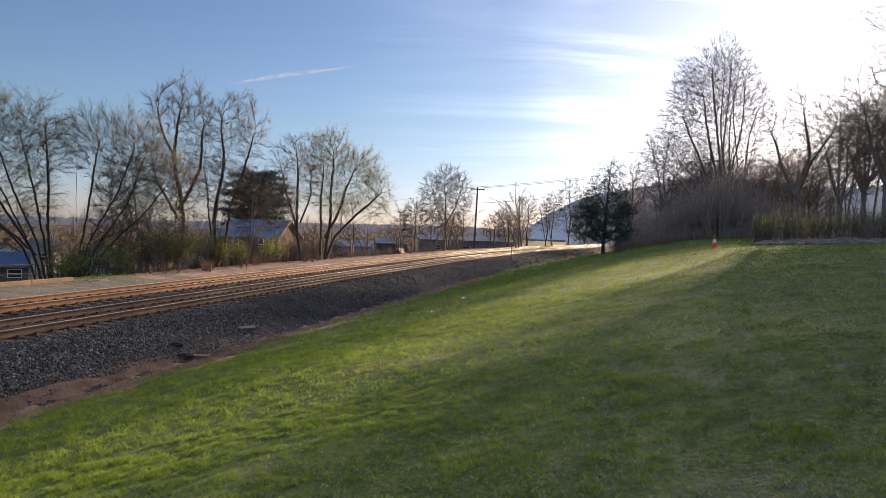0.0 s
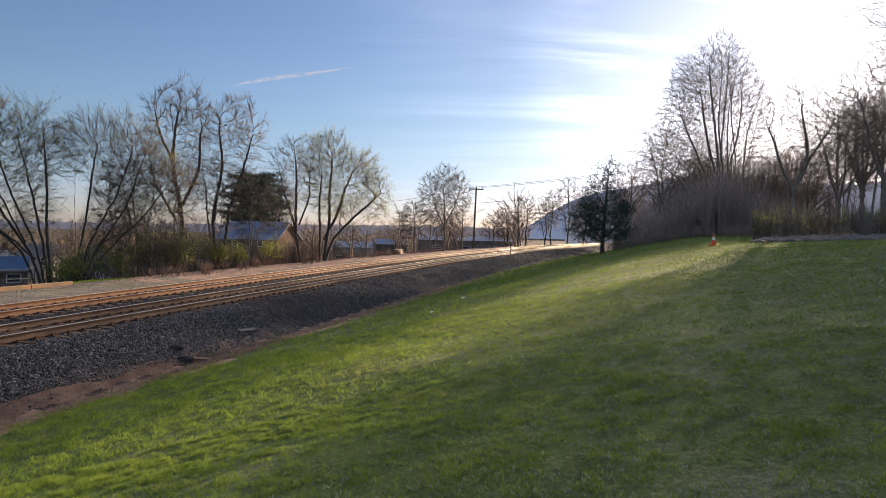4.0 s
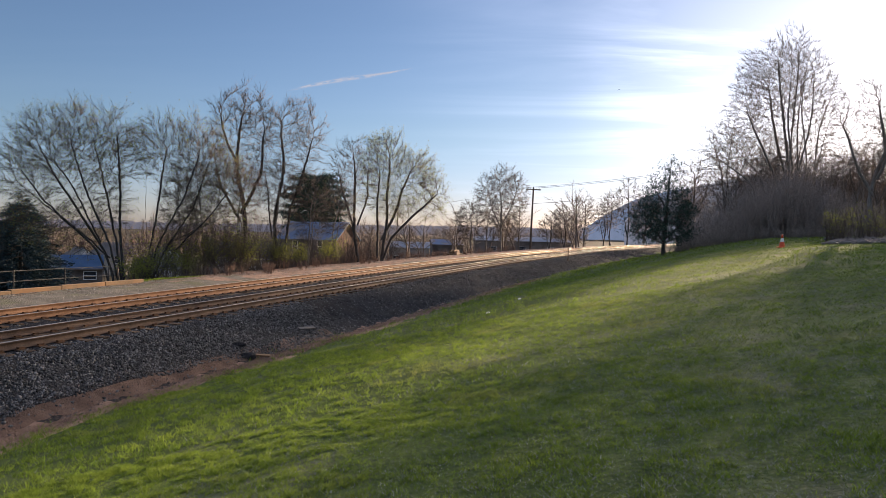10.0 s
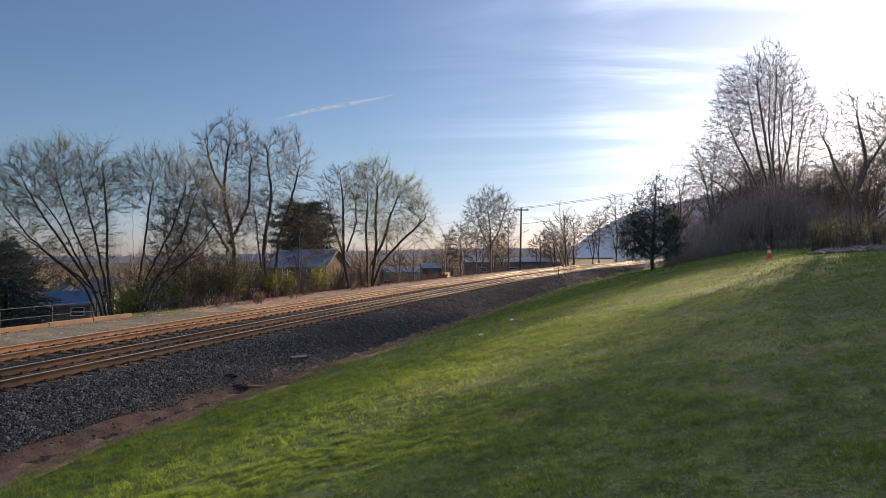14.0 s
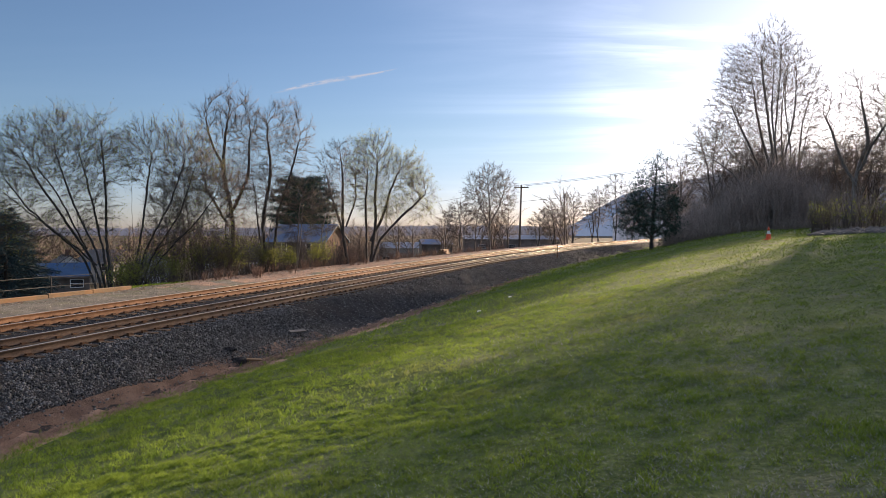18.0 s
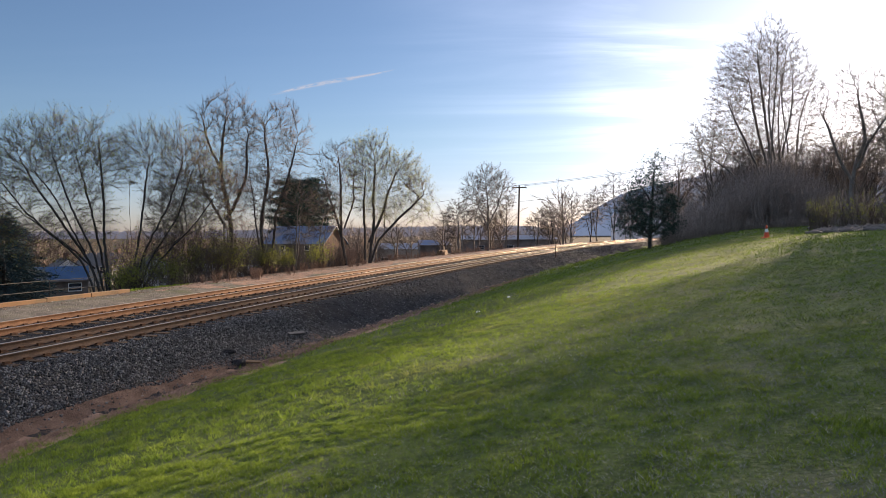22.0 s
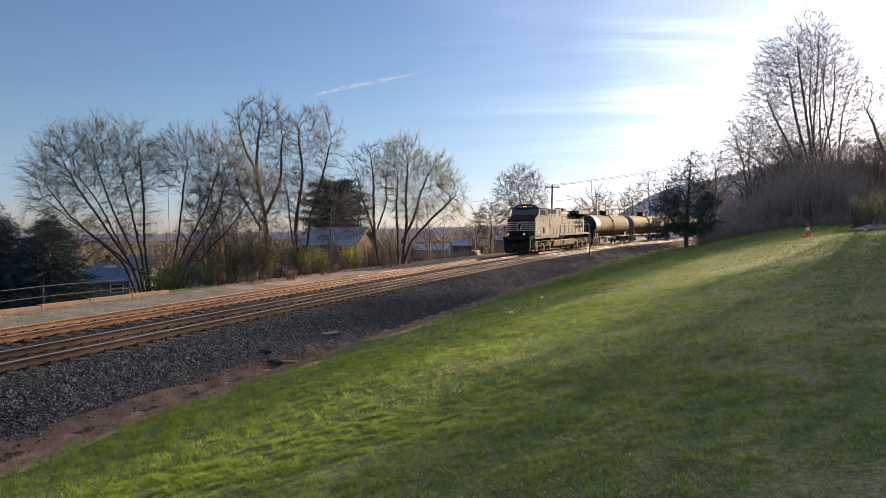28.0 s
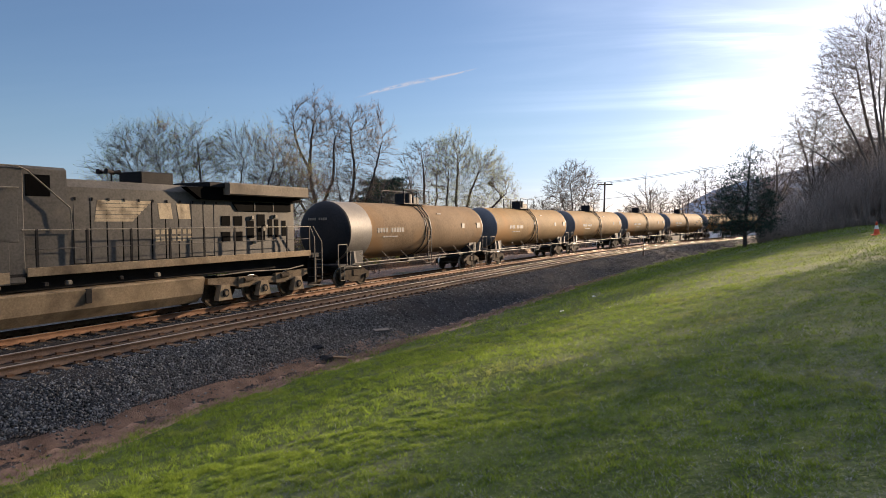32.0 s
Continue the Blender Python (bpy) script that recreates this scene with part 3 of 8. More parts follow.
def build_tree(x, y, a, rng, label, bark="bark", twig="twig", leaves=None, leaf_size=0.05, per=2, leaf_spread=0.12, leaf_share=1.0, category="tree", name="tree", turn=0.0, group="", min_r=0.009):
    t = thing(name, label, category, pose(x, y, ground_at(x, y), 0, 0, turn), group)
    if "stems" in a:
        for i, (line, radii) in enumerate(a["stems"]):
            v, q = swept(line, radii, 8)
            mesh_object("trunk" if i == 0 else "stem", v, q, M[bark], t, smooth=True)
    v, tri, ix = branches_np({k: a[k] for k in ("a", "b", "r0", "r1", "lv")}, min_r, a["lv"].max())
    mesh_object("crown", v, tri, [M[bark], M[twig]], t, indices=ix)["kind"] = "stuff"
    if leaves:
        tips = a["tip"]
        tips = tips[rng.random(len(tips)) < leaf_share]
        v, f = leaf_cloud(rng, tips, leaf_spread, leaf_size, per)
        fo = mesh_object("foliage", v, f, M[leaves], t)
        fo["kind"] = "stuff"
    return t




def crown_points(rng, lobes, count):
    """Random places inside the rounded lobes of a crown: rows of centre x, y, z and radii x, y, z."""
    size = np.array([l[3] * l[4] * l[5] for l in lobes])
    out = []
    for l, n in zip(lobes, rng.multinomial(count, size / size.sum())):
        d = rng.normal(0, 1, (n, 3))
        d /= np.linalg.norm(d, axis=1, keepdims=True)
        d *= (rng.random((n, 1)) ** 0.42) * (1 + 0.12 * rng.normal(0, 1, (n, 1)))
        out.append(np.array(l[:3]) + d * np.array(l[3:6]))
    return np.concatenate(out)


def colonize(seed, stems, lobes, count=900, step=0.42, trunk_r=0.2, twig=1.05, reach=6.0, up=0.16, twigs=3, dense=1.55, fine=0.78):
    """A tree whose limbs reach for the room in its crown. stems: polylines of the main limbs from the foot up."""
    step, count = step * fine, int(count * dense)
    rng = np.random.default_rng(seed)
    pos, par, main, runs = [], [], [], []
    for line in stems:
        runs.append(len(pos))
        line = [np.array(q, float) for q in line]
        total = sum(np.linalg.norm(b - a) for a, b in zip(line[:-1], line[1:]))
        bend, gone, last = rng.normal(0, 0.016 * total, (2, 3)) * np.array([1, 1, 0.2]), 0.0, -1
        for i in range(len(line) - 1):
            n = max(2, int(np.linalg.norm(line[i + 1] - line[i]) / step))
            for j in range(n if i < len(line) - 2 else n + 1):
                q = line[i] + (line[i + 1] - line[i]) * (j / n)
                f = (gone + np.linalg.norm(q - line[i])) / total
                pos.append(q + bend[0] * math.sin(f * 5.2) + bend[1] * (1 - math.cos(f * 9.0)) * 0.5 + (rng.normal(0, step * 0.05, 3) if last >= 0 else 0))
                par.append(last)
                main.append(True)
                last = len(pos) - 1
            gone += np.linalg.norm(line[i + 1] - line[i])
    pts = crown_points(rng, lobes, count)
    pts = pts[pts[:, 2] > 0.35]
    P = np.array(pos)
    dist = np.linalg.norm(pts[:, None] - P[None], axis=2)
    near, dist = dist.argmin(1), dist.min(1)
    kids = np.zeros(len(P), int)
    for q in par:
        if q >= 0:
            kids[q] += 1
    way0 = np.zeros((len(P), 3))
    for _ in range(70):
        act = dist < reach
        if not act.any():
            break
        pull = np.zeros((len(P), 3))
        np.add.at(pull, near[act], (pts[act] - P[near[act]]) / dist[act, None])
        idx = np.unique(near[act])
        d = pull[idx]
        d /= np.linalg.norm(d, axis=1, keepdims=True) + 1e-9
        back = np.array([P[i] - P[par[i]] if par[i] >= 0 else (0, 0, step) for i in idx]) / step
        d = d + 0.55 * back + rng.normal(0, 0.12, d.shape)
        d[:, 2] += up
        d /= np.linalg.norm(d, axis=1, keepdims=True)
        ok = (kids[idx] < 3) & ((d * way0[idx]).sum(1) < 0.93)
        idx, d = idx[ok], d[ok]
        if not len(idx):
            break
        way0[idx] = d
        kids[idx] += 1
        q = P[idx] + d * step
        base = len(P)
        P = np.concatenate([P, q])
        par += list(idx)
        main += [False] * len(idx)
        kids = np.concatenate([kids, np.zeros(len(idx), int)])
        way0 = np.concatenate([way0, np.zeros((len(idx), 3))])
        dn = np.linalg.norm(pts[:, None] - q[None], axis=2)
        j = dn.argmin(1)
        dm = dn[np.arange(len(pts)), j]
        closer = dm < dist
        near = np.where(closer, base + j, near)
        dist = np.where(closer, dm, dist)
        keep = dist > step * 0.95
        pts, near, dist = pts[keep], near[keep], dist[keep]
        if not len(pts):
            break
    par = np.array(par)
    inner = np.nonzero(par >= 0)[0]
    for _ in range(4):
        mean, num = np.zeros_like(P), np.zeros(len(P))
        np.add.at(mean, par[inner], P[inner])
        np.add.at(num, par[inner], 1)
        mid = inner[(num[inner] > 0) & ~np.array(main)[inner]]
        P[mid] = 0.5 * P[mid] + 0.25 * P[par[mid]] + 0.25 * mean[mid] / num[mid, None]
    load = np.zeros(len(P))
    for i in range(len(P) - 1, -1, -1):
        if load[i] == 0:
            load[i] = 1.0
        if par[i] >= 0:
            load[par[i]] += load[i]
    tip_r = trunk_r / load[par < 0].max() ** 0.56
    r = tip_r * load ** 0.56
    big = np.array(main)[inner] & (r[inner] > trunk_r * 0.3)
    a, b = P[par[inner]], P[inner]
    r0, r1 = np.minimum(r[par[inner]], r[inner] * 1.3), r[inner]
    runs.append(int(np.sum(main)))
    sweeps = []
    for lo, hi in zip(runs[:-1], runs[1:]):
        idx = np.arange(lo, hi)
        idx = idx[(r[idx] > trunk_r * 0.3) | (idx < lo + 2)]
        sweeps.append((P[idx], np.minimum(r[idx], r[lo])))
    a, b, r0, r1 = a[~big], b[~big], r0[~big], r1[~big]
    lv = np.ones(len(a), int)
    thin = inner[load[inner] < 5]
    c = np.repeat(thin, twigs)
    foot = P[c] + (P[par[c]] - P[c]) * rng.random((len(c), 1))
    seg = (P[c] - P[par[c]])
    seg /= np.linalg.norm(seg, axis=1, keepdims=True) + 1e-9
    mid = np.array([(np.array(l[:3]) * l[3] * l[4] * l[5]) for l in lobes]).sum(0) / sum(l[3] * l[4] * l[5] for l in lobes)
    out = foot - mid
    out /= np.linalg.norm(out, axis=1, keepdims=True) + 1e-9
    d = seg * 0.9 + out * 0.5 + rng.normal(0, 0.36, seg.shape)
    d[:, 2] += up
    d /= np.linalg.norm(d, axis=1, keepdims=True)
    tip = foot + d * (twig * rng.uniform(0.4, 1.1, (len(c), 1)))
    f2 = foot + (tip - foot) * rng.uniform(0.2, 0.7, (len(c), 1))
    d2 = d + rng.normal(0, 0.4, d.shape)
    d2 /= np.linalg.norm(d2, axis=1, keepdims=True)
    tip2 = f2 + d2 * (twig * rng.uniform(0.25, 0.6, (len(c), 1)))
    thin_r = np.full(len(c), tip_r * 0.8)
    cat = np.concatenate
    arr = {"a": cat([a, foot, f2]), "b": cat([b, tip, tip2]), "r0": cat([r0, thin_r, thin_r * 0.8]), "r1": cat([r1, thin_r * 0.4, thin_r * 0.3]),
           "lv": cat([lv, np.full(len(c) * 2, 2)]), "tip": cat([tip, tip2]), "stems": sweeps}
    return arr, rng


def lobed_tree(x, y, seed, stems, lobes, label, height=None, **kw):
    """Builds a tree whose stems and crown lobes are given as seen square to the line of sight."""
    look_kw = {k: kw.pop(k) for k in list(kw) if k in ("bark", "twig_mat", "leaves", "leaf_size", "per", "leaf_spread", "leaf_share", "group", "min_r", "category", "name")}
    a, rng = colonize(seed, stems, lobes, **kw)
    if height:
        k = height / np.percentile(a["b"][:, 2], 99.7)
        for q in ("a", "b", "tip"):
            a[q] = a[q] * k
        a["stems"] = [(p * k, r) for p, r in a["stems"]]
    look_kw["twig"] = look_kw.pop("twig_mat", "twig")
    return build_tree(x, y, a, rng, label, turn=-math.degrees(math.atan2(x, y)), **look_kw)


def left_trees():
    """The row beyond the far track, in front of the town."""
    def top(x, y, z):
        return z - ground_at(x, y)
    lobed_tree(-24.1, 40.5, 11,
               [[(-0.3, 0, -0.2), (-0.9, 0.2, 2.2), (-2.4, 0.5, 4.6), (-3.6, 0.6, 6.6), (-4.4, 0.6, 8.4)], [(-0.2, 0.2, -0.2), (-0.7, -0.5, 2.6), (-1.8, -1.0, 5.4), (-2.4, -1.4, 8.6)], [(0, -0.1, -0.2), (-0.3, 0.8, 3.0), (-1.0, 1.4, 6.0), (-1.6, 1.6, 9.2)],
                [(-0.5, 0, -0.2), (-1.9, -0.3, 2.4), (-3.7, -0.8, 4.8), (-5.4, -1.0, 6.9)], [(0.15, 0.1, -0.2), (-0.1, -0.2, 3.0), (-0.2, -0.4, 6.4), (-0.4, -0.6, 9.6)], [(-0.7, 0.3, 1.8), (-2.6, 0.9, 3.6), (-4.3, 1.2, 5.0), (-5.7, 1.2, 6.2)], [(-1.2, 0, 2.8), (-2.0, -0.8, 4.8), (-3.4, -1.6, 7.4)]],
               [(-2.8, 0, 8.3, 3.2, 3.0, 2.5), (-4.6, 0, 7.0, 2.1, 2.2, 2.2), (-0.6, 0, 8.0, 1.6, 2.2, 2.6), (-4.0, 0, 4.4, 2.5, 1.8, 1.4), (-1.6, 0, 5.0, 2.0, 1.6, 1.9), (-2.6, 0, 3.2, 2.0, 1.4, 1.2)],
               "many-stemmed willow-like tree with first yellow-green leaves", top(-24.1, 40.5, 10.9), count=1800, trunk_r=0.075, step=0.4, leaves="spring_leaf", leaf_size=0.034, per=2, leaf_spread=0.06, leaf_share=0.8, fine=0.86)
    lobed_tree(-23.3, 41.2, 12,
               [[(0.2, 0, -0.2), (0.5, 0.2, 2.6), (1.0, 0.5, 5.4), (1.3, 0.6, 8.4)], [(0.3, 0.1, -0.2), (1.1, -0.3, 2.6), (2.3, -0.5, 5.4), (3.0, -0.6, 8.2)], [(0.45, -0.2, -0.2), (1.5, 0.3, 2.4), (3.0, 0.6, 4.8), (3.9, 0.8, 7.8)], [(0.6, 0.1, -0.2), (2.0, -0.4, 2.2), (3.8, -0.7, 4.2), (5.2, -0.8, 6.2)], [(1.6, 0.3, 2.6), (3.4, 0.8, 3.6), (5.0, 1.0, 4.4)], [(0.1, 0.3, -0.2), (0.3, 0.9, 3.2), (0.2, 1.2, 6.8)]],
               [(1.1, 0, 8.4, 1.8, 2.0, 2.2), (3.2, 0, 8.0, 2.0, 2.0, 2.5), (4.8, 0, 6.6, 1.6, 1.8, 2.1), (3.8, 0, 4.3, 2.4, 1.6, 1.5), (5.0, 0, 3.0, 1.9, 1.4, 1.1), (2.2, 0, 3.2, 1.5, 1.3, 1.2)],
               "leaning many-stemmed tree with sparse pale leaf buds", top(-23.3, 41.2, 10.8), count=1400, trunk_r=0.062, step=0.4, leaves="spring_leaf", leaf_size=0.033, per=2, leaf_spread=0.06, leaf_share=0.6, fine=0.86)
    lobed_tree(-20.3, 50.0, 13,
               [[(0, 0, -0.2), (0.1, 0.1, 4.0), (-0.1, 0, 8.0), (0.5, 0, 12.5)], [(0.1, 0, 4.2), (-1.4, 0.3, 6.8), (-1.9, 0.4, 9.4)], [(0.1, 0, 4.8), (1.6, -0.3, 8.0), (2.2, -0.4, 11.0)], [(0, 0, 7.6), (-1.0, 0.8, 10.0), (-1.5, 0.9, 13.0)]],
               [(0.2, 0, 11.4, 2.5, 2.5, 3.1), (-0.3, 0, 8.0, 2.6, 2.3, 2.3)],
               "tall bare dark tree with rising limbs", top(-20.3, 50.0, 14.4), count=900, trunk_r=0.145, step=0.45)
    lobed_tree(-18.1, 53.0, 14,
               [[(0, 0, -0.2), (0.1, 0, 4.0), (0.3, 0.2, 8.0), (0.7, 0.2, 12.0)], [(0.3, 0, -0.2), (0.9, -0.4, 5.0), (2.0, -0.8, 8.5), (2.6, -0.9, 10.8)], [(-0.3, 0.2, -0.2), (-0.8, 0.4, 5.0), (-0.6, 0.5, 9.0)]],
               [(1.1, 0, 10.6, 2.7, 2.4, 3.4), (0.2, 0, 7.2, 2.3, 2.2, 2.0)],
               "tall bare tree with a forked trunk", top(-18.1, 53.0, 14.2), count=900, trunk_r=0.13, step=0.45)
    for i, (x, y, z, w) in enumerate(((-20.9, 45.5, 10.2, 4.4), (-19.2, 46.5, 8.6, 3.4), (-17.2, 49.5, 8.8, 3.6), (-22.2, 47.5, 8.4, 3.8), (-15.8, 53.0, 8.0, 3.6), (-21.8, 44.0, 7.0, 3.6), (-14.6, 56.5, 7.6, 3.6))):
        h = top(x, y, z)
        lean = (-0.8, 0.5, 0.2, -0.5, 0.7, -0.3, 0.4)[i]
        lobed_tree(x, y, 20 + i, [[(0, 0, -0.2), (lean * 0.3, 0, h * 0.35), (lean, 0, h * 0.75)], [(0.2, 0, -0.2), (0.5, 0.3, h * 0.3), (0.9 - lean * 0.4, 0.5, h * 0.7)]],
                   [(lean * 0.8, 0, h * 0.66, w / 2, w / 2, h * 0.34)],
                   "slender young tree with small pale leaves", h, count=150, trunk_r=0.048, step=0.36, bark="bark_grey", twig_mat="brush_red" if i == 1 else "twig", leaves="spring_leaf" if i % 2 == 0 else None, leaf_size=0.03, per=1, leaf_spread=0.06, leaf_share=0.4, group="saplings along the line", min_r=0.010)
    lobed_tree(-12.9, 60.6, 15, [[(-0.1, 0, -0.2), (-0.3, 0, 4.0), (-0.7, 0.2, 7.0), (-1.0, 0.3, 10.5)], [(-0.3, 0.1, 1.5), (-1.4, 0.3, 5.5), (-2.2, 0.4, 8.6)], [(-0.3, 0, 3.5), (0.6, 0.3, 6.5), (0.6, 0.3, 9.2)]],
               [(-0.8, 0, 8.6, 2.3, 2.0, 3.1), (-1.4, 0, 6.4, 2.0, 1.8, 1.8)], "bare forked tree beside the shed", top(-12.9, 60.6, 11.9), count=700, trunk_r=0.13, step=0.45)
    lobed_tree(-10.7, 59.0, 16,
               [[(-0.2, 0, -0.2), (-0.4, 0, 4.0), (-0.4, 0.2, 8.5)], [(0.1, 0, -0.2), (0.5, 0.3, 4.2), (0.6, 0.4, 9.5)], [(0.2, 0, -0.2), (1.2, -0.3, 2.2), (3.0, -0.6, 4.4), (5.0, -0.8, 6.4)], [(0.1, 0.1, 2.0), (1.6, 0.6, 5.6), (2.6, 0.8, 8.6)]],
               [(0.4, 0, 9.0, 2.2, 2.2, 3.0), (3.3, 0, 8.2, 2.0, 2.1, 2.3), (4.6, 0, 6.3, 1.7, 1.8, 2.2), (1.0, 0, 5.8, 2.6, 1.8, 1.8)],
               "spreading tree with pale opening buds", top(-10.7, 59.0, 12.1), count=1300, trunk_r=0.13, step=0.42, leaves="blossom", leaf_size=0.034, per=4, leaf_spread=0.06, leaf_share=0.8)
    h = top(0.2, 85.0, 12.0)
    lobed_tree(0.2, 85.0, 17, [[(0, 0, -0.2), (0.05, 0, h * 0.3), (0, 0, h * 0.85)], [(0, 0, h * 0.28), (-1.2, 0.2, h * 0.5), (-1.8, 0.3, h * 0.72)], [(0, 0, h * 0.3), (1.2, -0.2, h * 0.5), (1.9, -0.3, h * 0.72)]],
               [(0, 0, h * 0.63, 3.3, 3.2, h * 0.36)], "round-crowned bare tree with fine twigs", h, count=1250, trunk_r=0.105, step=0.45, bark="bark_grey", min_r=0.012)
    h = top(-3.6, 85.0, 7.5)
    lobed_tree(-3.6, 85.0, 18, [[(0, 0, -0.2), (0.1, 0, h * 0.4), (-0.2, 0, h * 0.8)], [(0.1, 0, -0.2), (0.8, 0, h * 0.5)]],
               [(0, 0, h * 0.6, 2.1, 2.0, h * 0.38)], "small bare tree beside a taller one", h, count=350, trunk_r=0.11, step=0.45, bark="bark_grey", min_r=0.016)
    for i, (x, y, z, w) in enumerate(((12.0, 124.4, 8.8, 6), (16.3, 129.0, 11.7, 4.2), (19.8, 128.5, 10.9, 4.5), (24.1, 127.7, 14.6, 5.5), (28.0, 131.0, 12.0, 6.0), (9.6, 127.0, 7.6, 5.0), (21.8, 133.0, 12.5, 4.5))):
        h = top(x, y, z)
        lobed_tree(x, y, 30 + i, [[(0, 0, -0.2), (0.3, 0, h * 0.4), (0.1, 0, h * 0.85)], [(0.3, 0, -0.2), (-0.6, 0.2, h * 0.45), (-1.0, 0.2, h * 0.7)]],
                   [(0, 0, h * 0.66, w / 2, w / 2, h * 0.36)], "thin bare tree by the bend of the line", h, count=340, trunk_r=0.10, step=0.5, group="trees by the bend", min_r=0.015)


def conifer(seed, height, width, droop=0.25, density=1.0, size=0.30, skirt=0.04):
    """Trunk segments and needle sprays of a spruce."""
    rng = np.random.default_rng(seed)
    pts, ends, spray = [], [], []
    levels = int(height * 4.2)
    for i in range(levels):
        f = skirt + (1 - skirt) * i / levels
        z = height * f
        reach = width / 2 * (1 - f) ** 0.8 * rng.uniform(0.75, 1.15) + 0.12
        for k in range(int(7 * density) if f < 0.9 else 4):
            a = rng.uniform(0, 6.28)
            tip = np.array([math.cos(a) * reach, math.sin(a) * reach, z - reach * droop + rng.normal(0, 0.08)])
            base = np.array([0, 0, z])
            pts.append(base)
            ends.append(tip)
            n = max(3, int(reach / 0.13))
            u = np.linspace(0.15, 1.0, n)[:, None]
            spray.append(base + (tip - base) * u + rng.normal(0, 0.05, (n, 3)) + np.array([0, 0, 0.1]) * np.sin(u * 3.1))
    spray = np.concatenate(spray)
    return np.array(pts), np.array(ends), spray, rng


def needle_sprays(rng, places, outward, size, per, wide=0.16):
    c = np.repeat(places, per, 0)
    out = c * np.array([1, 1, 0.0])
    out = out / (np.linalg.norm(out, axis=1, keepdims=True) + 1e-6) * outward
    d = out + rng.normal(0, 0.75, c.shape)
    d[:, 2] -= 0.15
    d /= np.linalg.norm(d, axis=1, keepdims=True)
    w = np.cross(d, rng.normal(0, 1, c.shape))
    w /= np.linalg.norm(w, axis=1, keepdims=True) + 1e-9
    s = (size * rng.uniform(0.5, 1.3, len(c)))[:, None]
    v = np.stack([c - w * s * wide, c + w * s * wide, c + d * s], 1).reshape(-1, 3)
    return v, np.arange(len(v)).reshape(-1, 3)


def build_conifer(x, y, top_z, width, seed, label, mat="needle", name="spruce", size=0.34, per=5, droop=0.18, density=1.9, skirt=0.03, group=""):
    z = ground_at(x, y)
    h = top_z - z
    t = thing(name, label, "conifer", pose(x, y, z), group)
    a, b, spray, rng = conifer(seed, h, width, droop, density, skirt=skirt)
    v, q = tubes_np(np.array([[0, 0, -0.2], [0, 0, h * 0.4]]), np.array([[0, 0, h * 0.4], [0, 0, h]]), [0.16, 0.1], [0.1, 0.02], 8)
    mesh_object("trunk", v, q, M["bark"], t, smooth=True)
    v, q = tubes_np(a, b, np.full(len(a), 0.02), np.full(len(a), 0.008), 3)
    mesh_object("crown", v, q, M["bark"], t)
    v, f = needle_sprays(rng, spray, 1.3, size, per, 0.06)
    fo = mesh_object("foliage", v, f, M[mat], t)
    fo["kind"] = "stuff"
    return t


